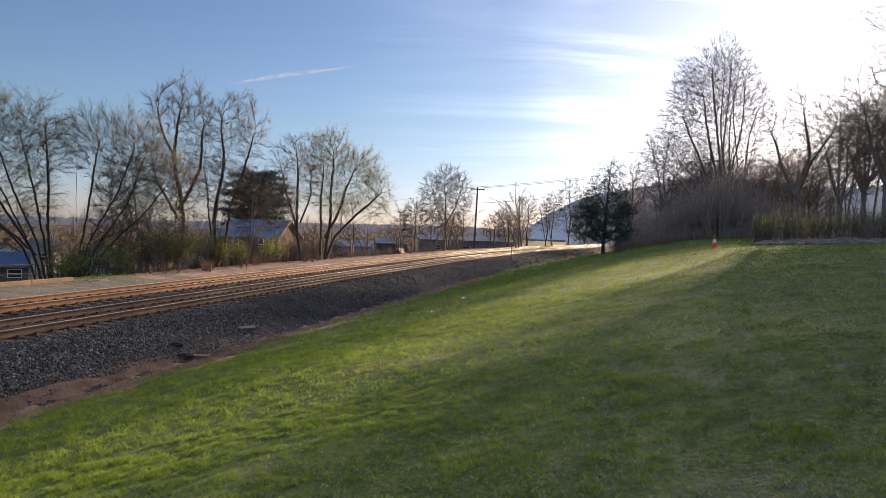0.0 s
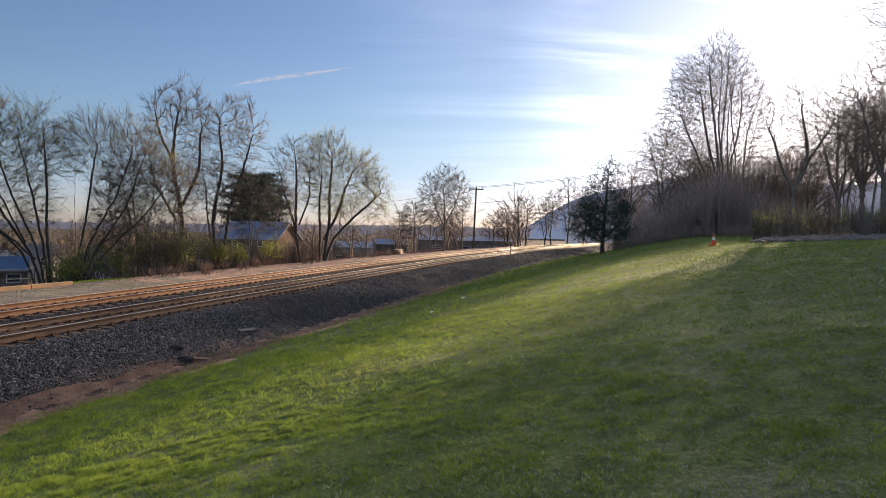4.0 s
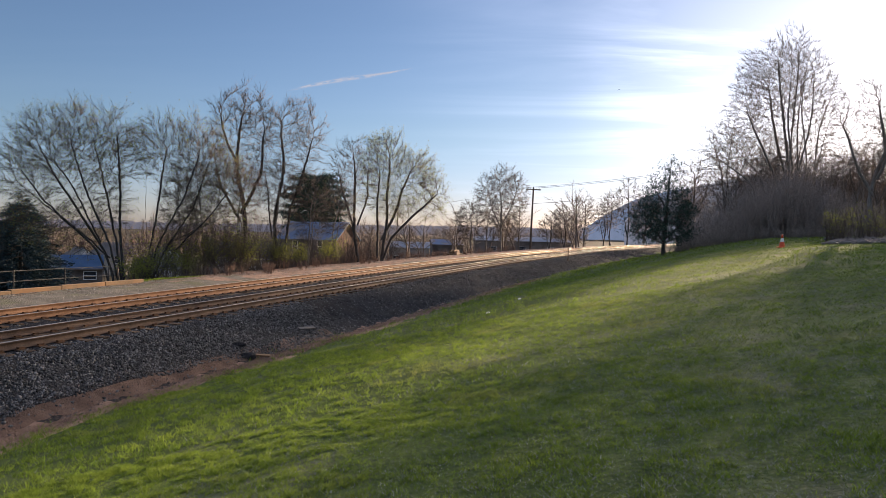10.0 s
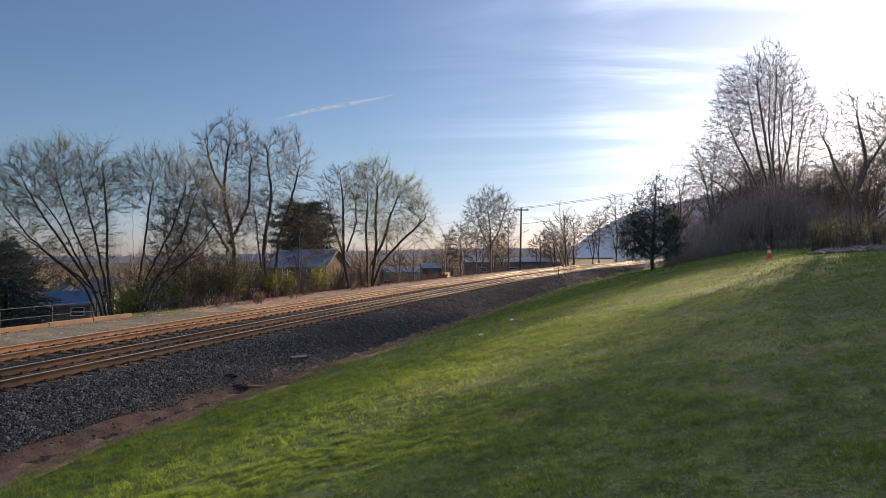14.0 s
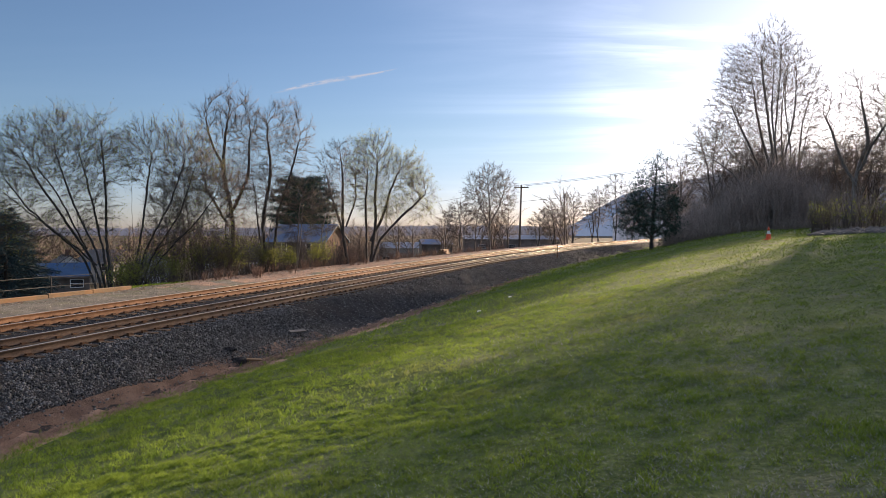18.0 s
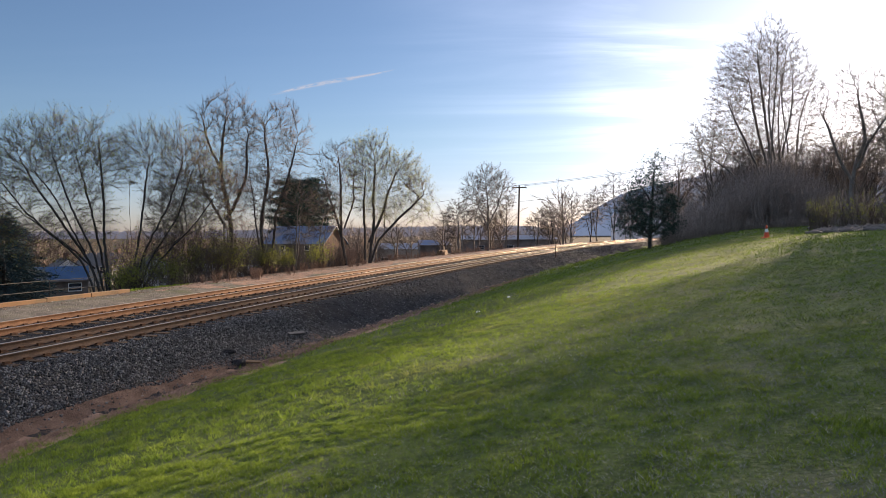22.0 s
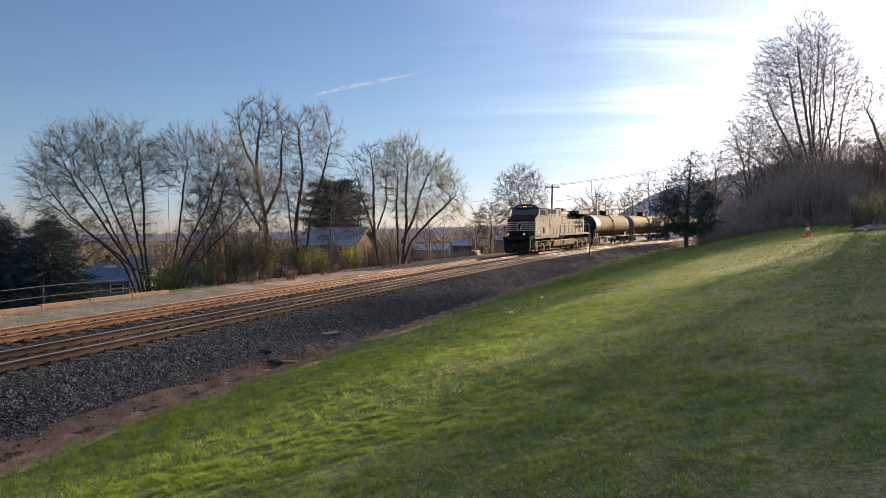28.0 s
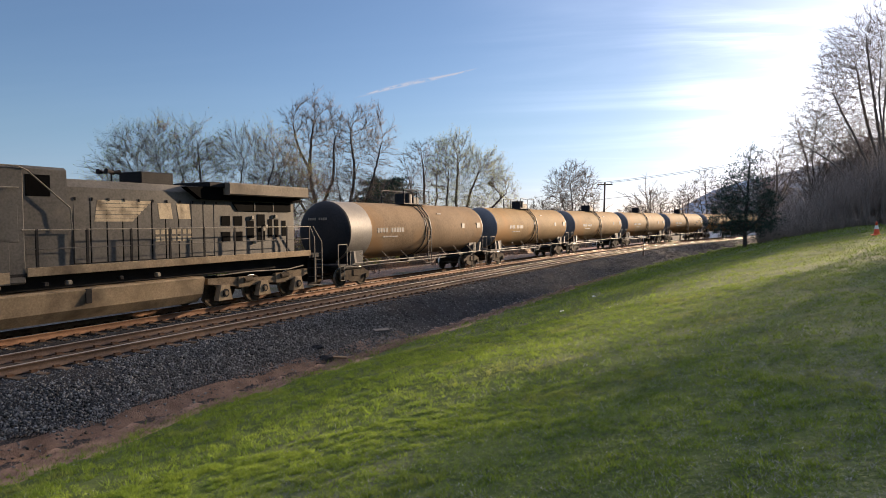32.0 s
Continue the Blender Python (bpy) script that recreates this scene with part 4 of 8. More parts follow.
def conifers():
    for i, (x, y, z, w) in enumerate(((-33.9, 39.4, 5.4, 9.4), (-30.6, 39.9, 5.05, 7.6), (-37.2, 39.5, 4.3, 8.6), (-32.2, 41.5, 4.2, 7.8), (-40.5, 40.5, 4.8, 8.6), (-35.6, 41.0, 4.5, 7.8))):
        build_conifer(x, y, z, w, 60 + i, "dark blue-green spruce with boughs to the ground", group="spruces behind the fence")
    # the round dark pine behind the shed
    x, y = -25.1, 88.5
    z = ground_at(x, y)
    rng = np.random.default_rng(70)
    t = thing("pine", "broad dark evergreen with a rounded ragged crown", "conifer", pose(x, y, z))
    h = 10.9 - z
    v, q = tubes_np(np.array([[0, 0, -0.2], [0.5, 0, -0.2], [-0.5, 0, 0]]), np.array([[0, 0, h * 0.95], [1.2, 0, h * 0.8], [-1.2, 0, h * 0.8]]), [0.2, 0.15, 0.15], [0.04, 0.04, 0.04], 7)
    mesh_object("trunk", v, q, M["bark"], t, smooth=True)
    limbs_a, limbs_b, spray = [], [], []
    for k in range(170):
        f = 0.10 + 0.90 * (k + rng.random()) / 170
        reach = 4.7 * math.sqrt(max(0.03, 1 - ((f - 0.55) / 0.56) ** 2)) * rng.uniform(0.62, 1.08)
        ang = k * 2.4 + rng.normal(0, 0.3)
        base = np.array([0, 0, h * (0.10 + 0.84 * f)])
        tip = base + np.array([math.cos(ang) * reach, math.sin(ang) * reach, rng.uniform(-0.3, 0.7) + 0.5 * f])
        limbs_a.append(base)
        limbs_b.append(tip)
        u = np.linspace(0.3, 1.0, max(3, int(reach * 3)))[:, None]
        fan = np.repeat(base + (tip - base) * u, 7, 0)
        spray.append(fan + rng.normal(0, 0.3, fan.shape) * np.array([1, 1, 0.32]) - np.array([0, 0, 0.12]))
    v, q = tubes_np(np.array(limbs_a), np.array(limbs_b), np.full(len(limbs_a), 0.03), np.full(len(limbs_a), 0.012), 4)
    mesh_object("crown", v, q, M["needle_dark"], t)
    v, f = needle_sprays(rng, np.concatenate(spray), 0.6, 0.42, 5, 0.09)
    fo = mesh_object("foliage", v, f, M["needle_dark"], t)
    fo["kind"] = "stuff"
    # the ragged juniper by the lawn's far edge
    x, y = 14.6, 60.3
    h = 10.5 - ground_at(x, y)
    a, rng = colonize(71, [[(0, 0, -0.2), (0.1, 0, h * 0.3), (0.3, 0, h * 0.62), (0.5, 0, h * 0.96)], [(0.05, 0, h * 0.14), (-1.3, 0.4, h * 0.3), (-2.3, 0.5, h * 0.46)], [(0.05, 0, h * 0.16), (1.3, -0.4, h * 0.3), (2.2, -0.5, h * 0.42)], [(0, 0, h * 0.12), (-1.6, -0.4, h * 0.2), (-3.0, -0.6, h * 0.24)], [(0, 0, h * 0.12), (1.4, 0.5, h * 0.2), (2.6, 0.6, h * 0.26)], [(0.2, 0, h * 0.45), (-0.8, 0.3, h * 0.66), (-1.2, 0.3, h * 0.78)]],
                      [(0.5, 0, h * 0.86, 0.9, 1.0, h * 0.13), (0.0, 0, h * 0.64, 1.7, 1.7, h * 0.17), (-0.1, 0, h * 0.42, 2.7, 2.4, h * 0.17), (-0.3, 0, h * 0.25, 3.1, 2.6, h * 0.11)], count=430, step=0.42, trunk_r=0.17, twig=0.8, twigs=3, up=0.05)
    k = h / a["b"][:, 2].max()
    for q in ("a", "b", "tip"):
        a[q] = a[q] * k
    a["stems"] = [(p * k, r) for p, r in a["stems"]]
    t = build_tree(x, y, a, rng, "ragged dark juniper at the lawn's edge", "bark", "bark", name="juniper", category="conifer", turn=-13.6)
    tips = a["tip"]
    thick = tips[rng.random(len(tips)) < np.interp(tips[:, 2], [2.0, 6.0, 8.0, 10.0], [0.85, 0.8, 0.55, 0.3])]
    spray = np.repeat(thick, 2, 0) + rng.normal(0, 0.14, (len(thick) * 2, 3))
    v, f = needle_sprays(rng, spray, 0.5, 0.19, 5, 0.09)
    fo = mesh_object("foliage", v, f, M["needle_dark"], t)
    fo["kind"] = "stuff"


def right_trees():
    """The wood on the rise at the lawn's far side."""
    def top(x, y, z):
        return z - ground_at(x, y)
    h = top(36.2, 85.4, 29.2)
    stems = []
    for bx, by, tx, ty, tz in ((-0.2, 0, -0.6, 0.2, 25), (0.4, 0.3, 1.4, 1.0, 24.5), (-0.6, -0.4, -2.4, -1.2, 23.5), (-0.9, 0.3, -4.2, 1.2, 20.5), (0.8, -0.3, 2.8, -1.4, 22), (-1.3, -0.2, -6.0, -1.6, 16.5), (1.2, 0.4, 4.6, 1.4, 19.5), (-1.5, 0.5, -7.8, 1.8, 12.8), (0.1, 0.8, 0.4, 3.0, 22), (-0.4, -0.9, -1.4, -3.2, 21.5), (-1.0, 0.9, -5.0, 3.0, 13.5), (1.4, -0.6, 4.4, -2.6, 14.5), (-1.8, -0.5, -9.2, -0.6, 10.6)):
        stems.append([(bx, by, -0.2), (bx + (tx - bx) * 0.16, by + (ty - by) * 0.16, tz * 0.38), (bx + (tx - bx) * 0.5, by + (ty - by) * 0.5, tz * 0.7), (tx, ty, tz)])
    lobed_tree(36.2, 85.4, 41, stems,
               [(-1.2, 0, 18.6, 4.9, 4.4, 8.2), (-4.6, 0, 20.6, 3.2, 3.2, 4.4), (-5.2, 0, 16.0, 3.9, 3.8, 5.6), (-8.0, 0, 11.2, 3.2, 3.2, 3.2), (3.2, 0, 15.8, 2.3, 3.2, 6.6), (-3.0, 0, 8.5, 4.4, 3.4, 2.6)],
               "tall many-stemmed bare tree against the low sun", h, count=3900, trunk_r=0.16, step=0.52, twig=1.3, reach=7.0, up=0.30, dense=2.0, bark="bark_grey", twig_mat="twig_red", min_r=0.014, twigs=2)
    # the last four low trees are added to throw shade on the lawn
    spots = ((24.5, 46.2, 14.2, 5.0, 0), (32.5, 97.0, 20.5, 10.5, 1), (29.2, 43.6, 15.8, 7.0, 2), (36.0, 60.0, 16.6, 7.4, 3), (33.5, 48.5, 15.5, 6.0, 0), (28.6, 101.5, 15.0, 8.5, 2), (37.6, 92.5, 17.5, 8.0, 2),
             (38.2, 105.0, 18.0, 9.0, 1), (43.5, 69.0, 17.5, 8.0, 0), (34.5, 54.0, 15.2, 6.0, 3), (48.0, 72.0, 20.0, 8.0, 2), (40.5, 64.0, 18.5, 8.0, 2), (36.5, 50.5, 16.0, 7.0, 1), (35.5, 45.0, 16.0, 7.0, 1), (30.2, 50.2, 12.0, 5.0, 2), (30.0, 39.2, 21.0, 8.0, 1), (41.0, 76.0, 14.8, 5.0, 2), (38.0, 74.0, 13.6, 6.0, 3), (35.6, 77.0, 13.2, 6.0, 1), (37.6, 78.2, 13.4, 6.0, 3), (36.3, 73.6, 12.4, 6.0, 1), (38.8, 79.5, 13.6, 6.0, 3))
    protos = []
    for i, (x, y, z, w, kind) in enumerate(spots):
        h = top(x, y, z)
        if i < 4:
            q = h / 10.0
            lean = (0.9, -0.6, 0.5, -0.3)[i]
            t = lobed_tree(x, y, 50 + i, [[(0, 0, -0.2), (lean * 0.2, 0, 3 * q), (lean * 0.9, 0.2, 5.4 * q), (lean * 0.6, 0.3, 8.6 * q)], [(lean * 0.2, 0, 2.6 * q), (-1.0, 0.5, 5.2 * q), (-1.9, 0.6, 7.4 * q)], [(lean * 0.4, 0, 3.6 * q), (1.6, -0.5, 6.0 * q), (2.6, -0.6, 7.6 * q)]] + ([[(0.4, 0.2, -0.2), (0.9, 0.6, 4.0 * q), (1.6, 1.0, 6.5 * q)]] if i % 2 else []),
                           [(0, 0, 7.2 * q, w / 2, w / 2, 2.6 * q), (lean, 0, 5.0 * q, w * 0.4, w * 0.4, 1.9 * q)],
                           ("bare grey tree in the wood on the rise", "bare spreading tree with reddish twigs in the wood")[i % 2], h, count=720, trunk_r=0.13, step=0.42, twig=0.9, twigs=2, bark="bark_grey", twig_mat="twig_red", group="trees of the wood", min_r=0.010)
            protos.append((t, h))
        else:
            src, h0 = protos[kind]
            k = h / h0
            c = copy_thing(src, pose(x, y, ground_at(x, y), 0, 0, 77 * i))
            c.scale = (k, k, k)


left_trees()
conifers()
right_trees()


def shrub_arrays(seed, height, stems, depth=2, kids=(6, 4), lean=0.45):
    rng = np.random.default_rng(seed)
    out = None
    sp = spec_of(kids=(*kids, 3), angle=(0.5, 0.6, 0.7), ratio=(0.5, 0.5, 0.5), up=(0.03, 0.05, 0.03, 0.02), seg=(4, 2, 1), wild=(0.1, 0.14, 0.18, 0.2), start=(0.2, 0.2, 0.2), depth=depth)
    for _ in range(stems):
        a = rng.uniform(0, 6.28)
        le = rng.uniform(0, lean)
        out = grow(rng, (rng.normal(0, 0.25), rng.normal(0, 0.25), -0.1), (math.cos(a) * le, math.sin(a) * le, 1), height * rng.uniform(0.5, 0.75), 0.022, sp, 0, out)
    a = {k: np.array(v) for k, v in out.items()}
    k = height / a["b"][:, 2].max()
    for q in ("a", "b", "tip"):
        a[q] = a[q] * k
    return a


SHRUBS = [shrub_arrays(80 + i, 2.0, 7, kids=(5, 5)) for i in range(4)]


def thicket(name, label, places, mat, leaves=None, seed=0, leaf_share=0.6, leaf_size=0.05, min_r=0.006, per=2):
    """Brush that nobody could count: rigid copies of a few shrubs, joined. places: rows of x, y, height, width factor."""
    rng = np.random.default_rng(seed)
    vs, qs, n, tips = [], [], 0, []
    xs = np.array([p[0] for p in places])
    ys = np.array([p[1] for p in places])
    zs = ground_height(xs, ys)
    for (x, y, h, w), z in zip(places, zs):
        a = SHRUBS[rng.integers(len(SHRUBS))]
        k, ang = h / 2.0, rng.uniform(0, 6.28)
        rot = np.array([[math.cos(ang) * w, -math.sin(ang) * w, 0], [math.sin(ang) * w, math.cos(ang) * w, 0], [0, 0, 1]]) * k
        off = np.array([x, y, z - 0.05])
        v, q, _ = branches_np({"a": a["a"] @ rot.T + off, "b": a["b"] @ rot.T + off, "r0": a["r0"], "r1": a["r1"], "lv": a["lv"]}, min_r, 2)
        vs.append(v)
        qs.append(q + n)
        n += len(v)
        tips.append(a["tip"] @ rot.T + off)
    ob = mesh_object(name, np.concatenate(vs), np.concatenate(qs), M[mat])
    tagged(ob, label, "brush", kind="stuff")
    if leaves:
        tips = np.concatenate(tips)
        tips = tips[rng.random(len(tips)) < leaf_share]
        v, f = leaf_cloud(rng, tips, 0.07, leaf_size, per)
        fo = mesh_object(name + "_leaves", v, f, M[leaves])
        tagged(fo, label + " leaves", "leaves", kind="stuff")
    return ob


def brush():
    rng = np.random.default_rng(90)
    # reddish weeds and bare brush along the far side
    rows = []
    for _ in range(80):
        s, la = rng.uniform(36, 92), rng.uniform(8.8, 14)
        p = rail_point(s, la)
        rows.append((p[0], p[1], rng.uniform(0.4, 1.0), 1.3))
    thicket("roadside_brush", "low reddish-brown weeds and brush beside the track", rows, "brush_red", seed=1)
    rows = []
    for _ in range(85):
        s, la = rng.uniform(38, 66), rng.uniform(13.5, 21)
        p = rail_point(s, la)
        rows.append((p[0], p[1], rng.uniform(2.0, 3.6 + (2.8 * rng.random() if s < 54 else 0)), 0.9))
    thicket("hedgerow", "tangled bare brush between the trees", rows, "twig", seed=2, min_r=0.008)
    # yellow-green bushes just leafing out
    for i, (x, y, h, w) in enumerate(((-19.6, 43.5, 2.2, 1.2), (-18.0, 45.5, 1.9, 1.2), (-16.8, 49.3, 1.8, 1.3), (-16.0, 50.8, 1.4, 1.2), (-22.6, 39.5, 1.3, 1.2), (-14.4, 55.0, 1.7, 1.0), (-20.6, 42.0, 1.3, 1.3), (-18.6, 44.4, 2.6, 1.0), (-22.0, 41.6, 2.4, 1.3), (-22.9, 40.8, 1.6, 1.2))):
        a = shrub_arrays(200 + i, h * 1.5, 13)
        k = np.array([w, w, 1])
        for q in ("a", "b", "tip"):
            a[q] = a[q] * k
        build_tree(x, y, a, np.random.default_rng(i), "bush in fresh yellow-green leaf", "twig", "twig", "bush_leaf", 0.05, 3, 0.13, 0.9, category="bush", name="bush", group="leafing bushes")
    # undergrowth of the wood on the rise
    rows = []
    for _ in range(120):
        x = rng.uniform(15, 46)
        y = rng.uniform(34, 84)
        az = math.degrees(math.atan2(x, y))
        d = math.hypot(x, y)
        if az < 15.5 or az > 44 or d < 47 + (az - 25) * -0.15:
            continue
        h = rng.uniform(2.4, 5.6) if az < 29 else rng.uniform(1.6, 3.6)
        far = 1.38 if az < 25.5 else 1.0
        rows.append((x * far, y * far, h * far, 0.9))
    for _ in range(70):
        az, d = radians(rng.uniform(14.0, 25.5)), rng.uniform(64, 74)
        rows.append((math.sin(az) * d, math.cos(az) * d, rng.uniform(0.7, 2.2), 1.2))
    thicket("undergrowth", "dense bare undergrowth in the shade of the wood", rows, "twig_hazed", seed=3, min_r=0.010)
    rows = []
    for _ in range(40):
        az, d = radians(rng.uniform(25.5, 36)), rng.uniform(46, 56)
        rows.append((math.sin(az) * d, math.cos(az) * d, rng.uniform(1.5, 2.6), 1.0))
    thicket("briars", "low greenish briars below the wood", rows, "twig", "bush_leaf", seed=4, leaf_share=0.12)


brush()


def wands(name, label, places, mat, seed, stems=10, twigs=6, r=0.016, lean=0.75):
    """Dense leafless brushwood: pointed rods and their side twigs, joined. places: rows of x, y, height, spread."""
    rng = np.random.default_rng(seed)
    q = np.asarray(places)
    z = ground_height(q[:, 0], q[:, 1])
    n = len(q) * stems
    foot = np.repeat(np.stack([q[:, 0], q[:, 1], z - 0.1], -1), stems, 0)
    high, spread = np.repeat(q[:, 2], stems), np.repeat(q[:, 3], stems)
    foot[:, :2] += rng.normal(0, 0.35, (n, 2)) * spread[:, None]
    ang, le = rng.uniform(0, 6.28, n), rng.uniform(0, lean, n) * spread
    way = np.stack([np.cos(ang) * le, np.sin(ang) * le, np.ones(n)], -1)
    length = high * rng.uniform(0.45, 1.0, n)
    tip = foot + way * length[:, None]
    m = n * twigs
    k = np.repeat(np.arange(n), twigs)
    f = rng.uniform(0.25, 0.9, m)
    a2 = foot[k] + (tip[k] - foot[k]) * f[:, None]
    d2 = way[k] * 0.6 + rng.normal(0, 0.6, (m, 3))
    d2[:, 2] = np.abs(d2[:, 2])
    b2 = a2 + d2 * (length[k] * (1.05 - f) * 0.5)[:, None]
    v, t = spikes_np(np.concatenate([foot, a2]), np.concatenate([tip, b2]), np.concatenate([np.full(n, r), np.full(m, r * 0.6)]))
    return tagged(mesh_object(name, v, t, M[mat]), label, "brush", kind="stuff")


def brushwood():
    rng = np.random.default_rng(97)
    rows = []
    for _ in range(72):
        # clumps of uneven height
        az0, d0, lift = rng.uniform(16.2, 26.6), rng.uniform(72, 96), rng.uniform(0.7, 1.25)
        for _ in range(10):
            az, d = az0 + rng.normal(0, 0.55), d0 + rng.normal(0, 1.2)
            full = np.interp(az, [16, 18, 21, 24, 26.8], [4.2, 6.2, 8.2, 9.6, 5.2])
            rows.append((math.sin(radians(az)) * d, math.cos(radians(az)) * d, full * lift * rng.uniform(0.55, 1.0), 1.0))
    wands("brushwood", "dense grey-brown brushwood under the bare trees", rows, "twig_hazed", 1, r=0.022, lean=0.5, twigs=7)
    rows = []
    for _ in range(150):
        az, d = rng.uniform(26.0, 43), rng.uniform(51, 66)
        rows.append((math.sin(radians(az)) * d, math.cos(radians(az)) * d, rng.uniform(1.0, 1.0 + 3.0 * rng.random()), 1.2))
    edge_rows, rows = rows, []
    for _ in range(34):
        rows.append((rng.uniform(-18.2, -12.6), rng.uniform(61, 70), rng.uniform(1.8, 3.8), 0.8))
    wands("red_brush", "tall reddish-brown brush beside the shed", rows, "brush_red", 3, r=0.014)
    rows = []
    for _ in range(120):
        p = rail_point(rng.uniform(37, 67), rng.uniform(13.0, 19.5))
        rows.append((p[0], p[1], rng.uniform(0.8, 1.4 + 2.0 * rng.random()), 1.3))
    wands("hedge_brush", "knee-high to man-high tangle of dead brown stalks under the trees", rows, "twig", 4, r=0.010, stems=12)
    rows = edge_rows
    wands("wood_edge_brush", "tangled grey brush along the edge of the wood", rows, "twig_hazed", 2, r=0.016)


brushwood()


def far_wood(name, label, places, mat, seed, min_r=0.03):
    """Far bare trees joined into one belt. places: rows of x, y, top z, width."""
    rng = np.random.default_rng(seed)
    protos = []
    for i in range(5):
        a, _ = tree_arrays(300 + seed * 10 + i, 10.0, [(0, 0, 1, 0, 0), (0.2, 0, 0.8, 0.3, 0)], spec_of(kids=(12, 9), angle=(0.7, 0.65, 0.7), ratio=(0.45, 0.5, 0.5), up=(0.02, 0.05, 0.04, 0.03), seg=(4, 3, 1), depth=2), 0.16, 0.7)
        protos.append(squash(a, 6.0))
    vs, qs, n = [], [], 0
    zs = ground_height(np.array([p[0] for p in places]), np.array([p[1] for p in places]))
    for (x, y, h, w), z in zip(places, zs):
        a = protos[rng.integers(5)]
        ang = rng.uniform(0, 6.28)
        k = h / 10.0
        rot = np.array([[math.cos(ang) * w, -math.sin(ang) * w, 0], [math.sin(ang) * w, math.cos(ang) * w, 0], [0, 0, 1]]) * k
        v, q, _ = branches_np({"a": a["a"] @ rot.T + (x, y, z), "b": a["b"] @ rot.T + (x, y, z), "r0": a["r0"], "r1": a["r1"], "lv": a["lv"]}, min_r, 2)
        vs.append(v)
        qs.append(q + n)
        n += len(v)
    ob = mesh_object(name, np.concatenate(vs), np.concatenate(qs), M[mat])
    return tagged(ob, label, "woodland", kind="stuff")


def far_belts():
    rng = np.random.default_rng(95)
    rows = []
    for _ in range(165):
        az, d = radians(rng.uniform(-52, 8)), rng.uniform(108, 240)
        x, y = math.sin(az) * d, math.cos(az) * d
        rows.append((x, y, rng.uniform(8, 12), 1.25))
    far_wood("far_trees", "belt of bare brown trees beyond the town", rows, "twig_red", 1, 0.035)
    rows = []
    for _ in range(40):
        az, d = radians(rng.uniform(9, 34)), rng.uniform(95, 190)
        x, y = math.sin(az) * d, math.cos(az) * d
        s, la = line_coords(np.array([x]), np.array([y]))
        if -8 < la[0] < 14:
            continue
        rows.append((x, y, rng.uniform(9, 13), 0.9))
    for _ in range(34):
        az, d = radians(rng.uniform(15, 30)), rng.uniform(100, 128)
        rows.append((math.sin(az) * d, math.cos(az) * d, rng.uniform(10, 15.5), 1.0))
    far_wood("hillside_trees", "bare trees on the wooded hillside", rows, "twig", 2, 0.035)


far_belts()


def haze_glow_material(name, colors):
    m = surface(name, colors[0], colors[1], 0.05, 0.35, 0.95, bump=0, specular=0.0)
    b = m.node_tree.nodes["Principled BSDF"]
    # bluish emission paints the haze of distance onto the ridge
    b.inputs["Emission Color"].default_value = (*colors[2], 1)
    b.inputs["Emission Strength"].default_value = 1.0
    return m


def ridge(name, label, az0, az1, dist, profile, colors, seed, rough_h):
    """A far ridge: a thick bank whose top line follows profile (degrees, height) with a wooded, uneven edge."""
    rng = np.random.default_rng(seed)
    az = np.radians(np.linspace(az0, az1, 500))
    top = np.interp(np.degrees(az), [p[0] for p in profile], [p[1] for p in profile]) + 3.0
    top = top + rough_h * (rng.random(500) * 0.6 + 0.4 * smooth_noise(np.degrees(az) * 3, 0 * az, 0.5, seed))
    d = dist
    x, y = np.sin(az), np.cos(az)
    rows = [np.stack([x * d, y * d, np.full(500, -30.0)], -1), np.stack([x * d * 1.02, y * d * 1.02, top * 0.55], -1), np.stack([x * d * 1.05, y * d * 1.05, top], -1), np.stack([x * d * 1.3, y * d * 1.3, np.full(500, -30.0)], -1)]
    v = np.stack(rows, 1).reshape(-1, 3)
    idx = np.arange(500 * 4).reshape(500, 4)
    f = np.stack([idx[:-1, :-1], idx[1:, :-1], idx[1:, 1:], idx[:-1, 1:]], -1).reshape(-1, 4)
    ob = mesh_object(name, v, f[:, ::-1], haze_glow_material(name, colors))
    return tagged(ob, label, "hill", kind="structure")


ridge("backdrop_hill", "bare wooded hillside behind the wood, haze painted as glow", 10.5, 75, 640, [(10.5, 15), (12.5, 30), (14.9, 45), (17.9, 54), (20.8, 59), (24.3, 57), (30, 50), (75, 60)], ((0.09, 0.08, 0.07), (0.19, 0.165, 0.145), (0.050, 0.057, 0.070)), 3, 4.0)
ridge("backdrop_mountain", "far blue mountain ridge, haze painted as glow", 4.5, 60, 2600, [(4.5, -10), (6.5, 18), (7.6, 42), (9.5, 102), (11.3, 148), (14, 185), (20, 200), (60, 150)], ((0.035, 0.045, 0.06), (0.05, 0.062, 0.08), (0.056, 0.072, 0.100)), 4, 5.0)
ridge("backdrop_distance", "low ridge on the horizon, haze painted as glow", -75, 6, 2400, [(-75, 18), (-38, 10), (-26, 9), (-8, 22), (2, 26), (6, 14)], ((0.10, 0.095, 0.10), (0.14, 0.13, 0.13), (0.036, 0.036, 0.042)), 5, 6.0)

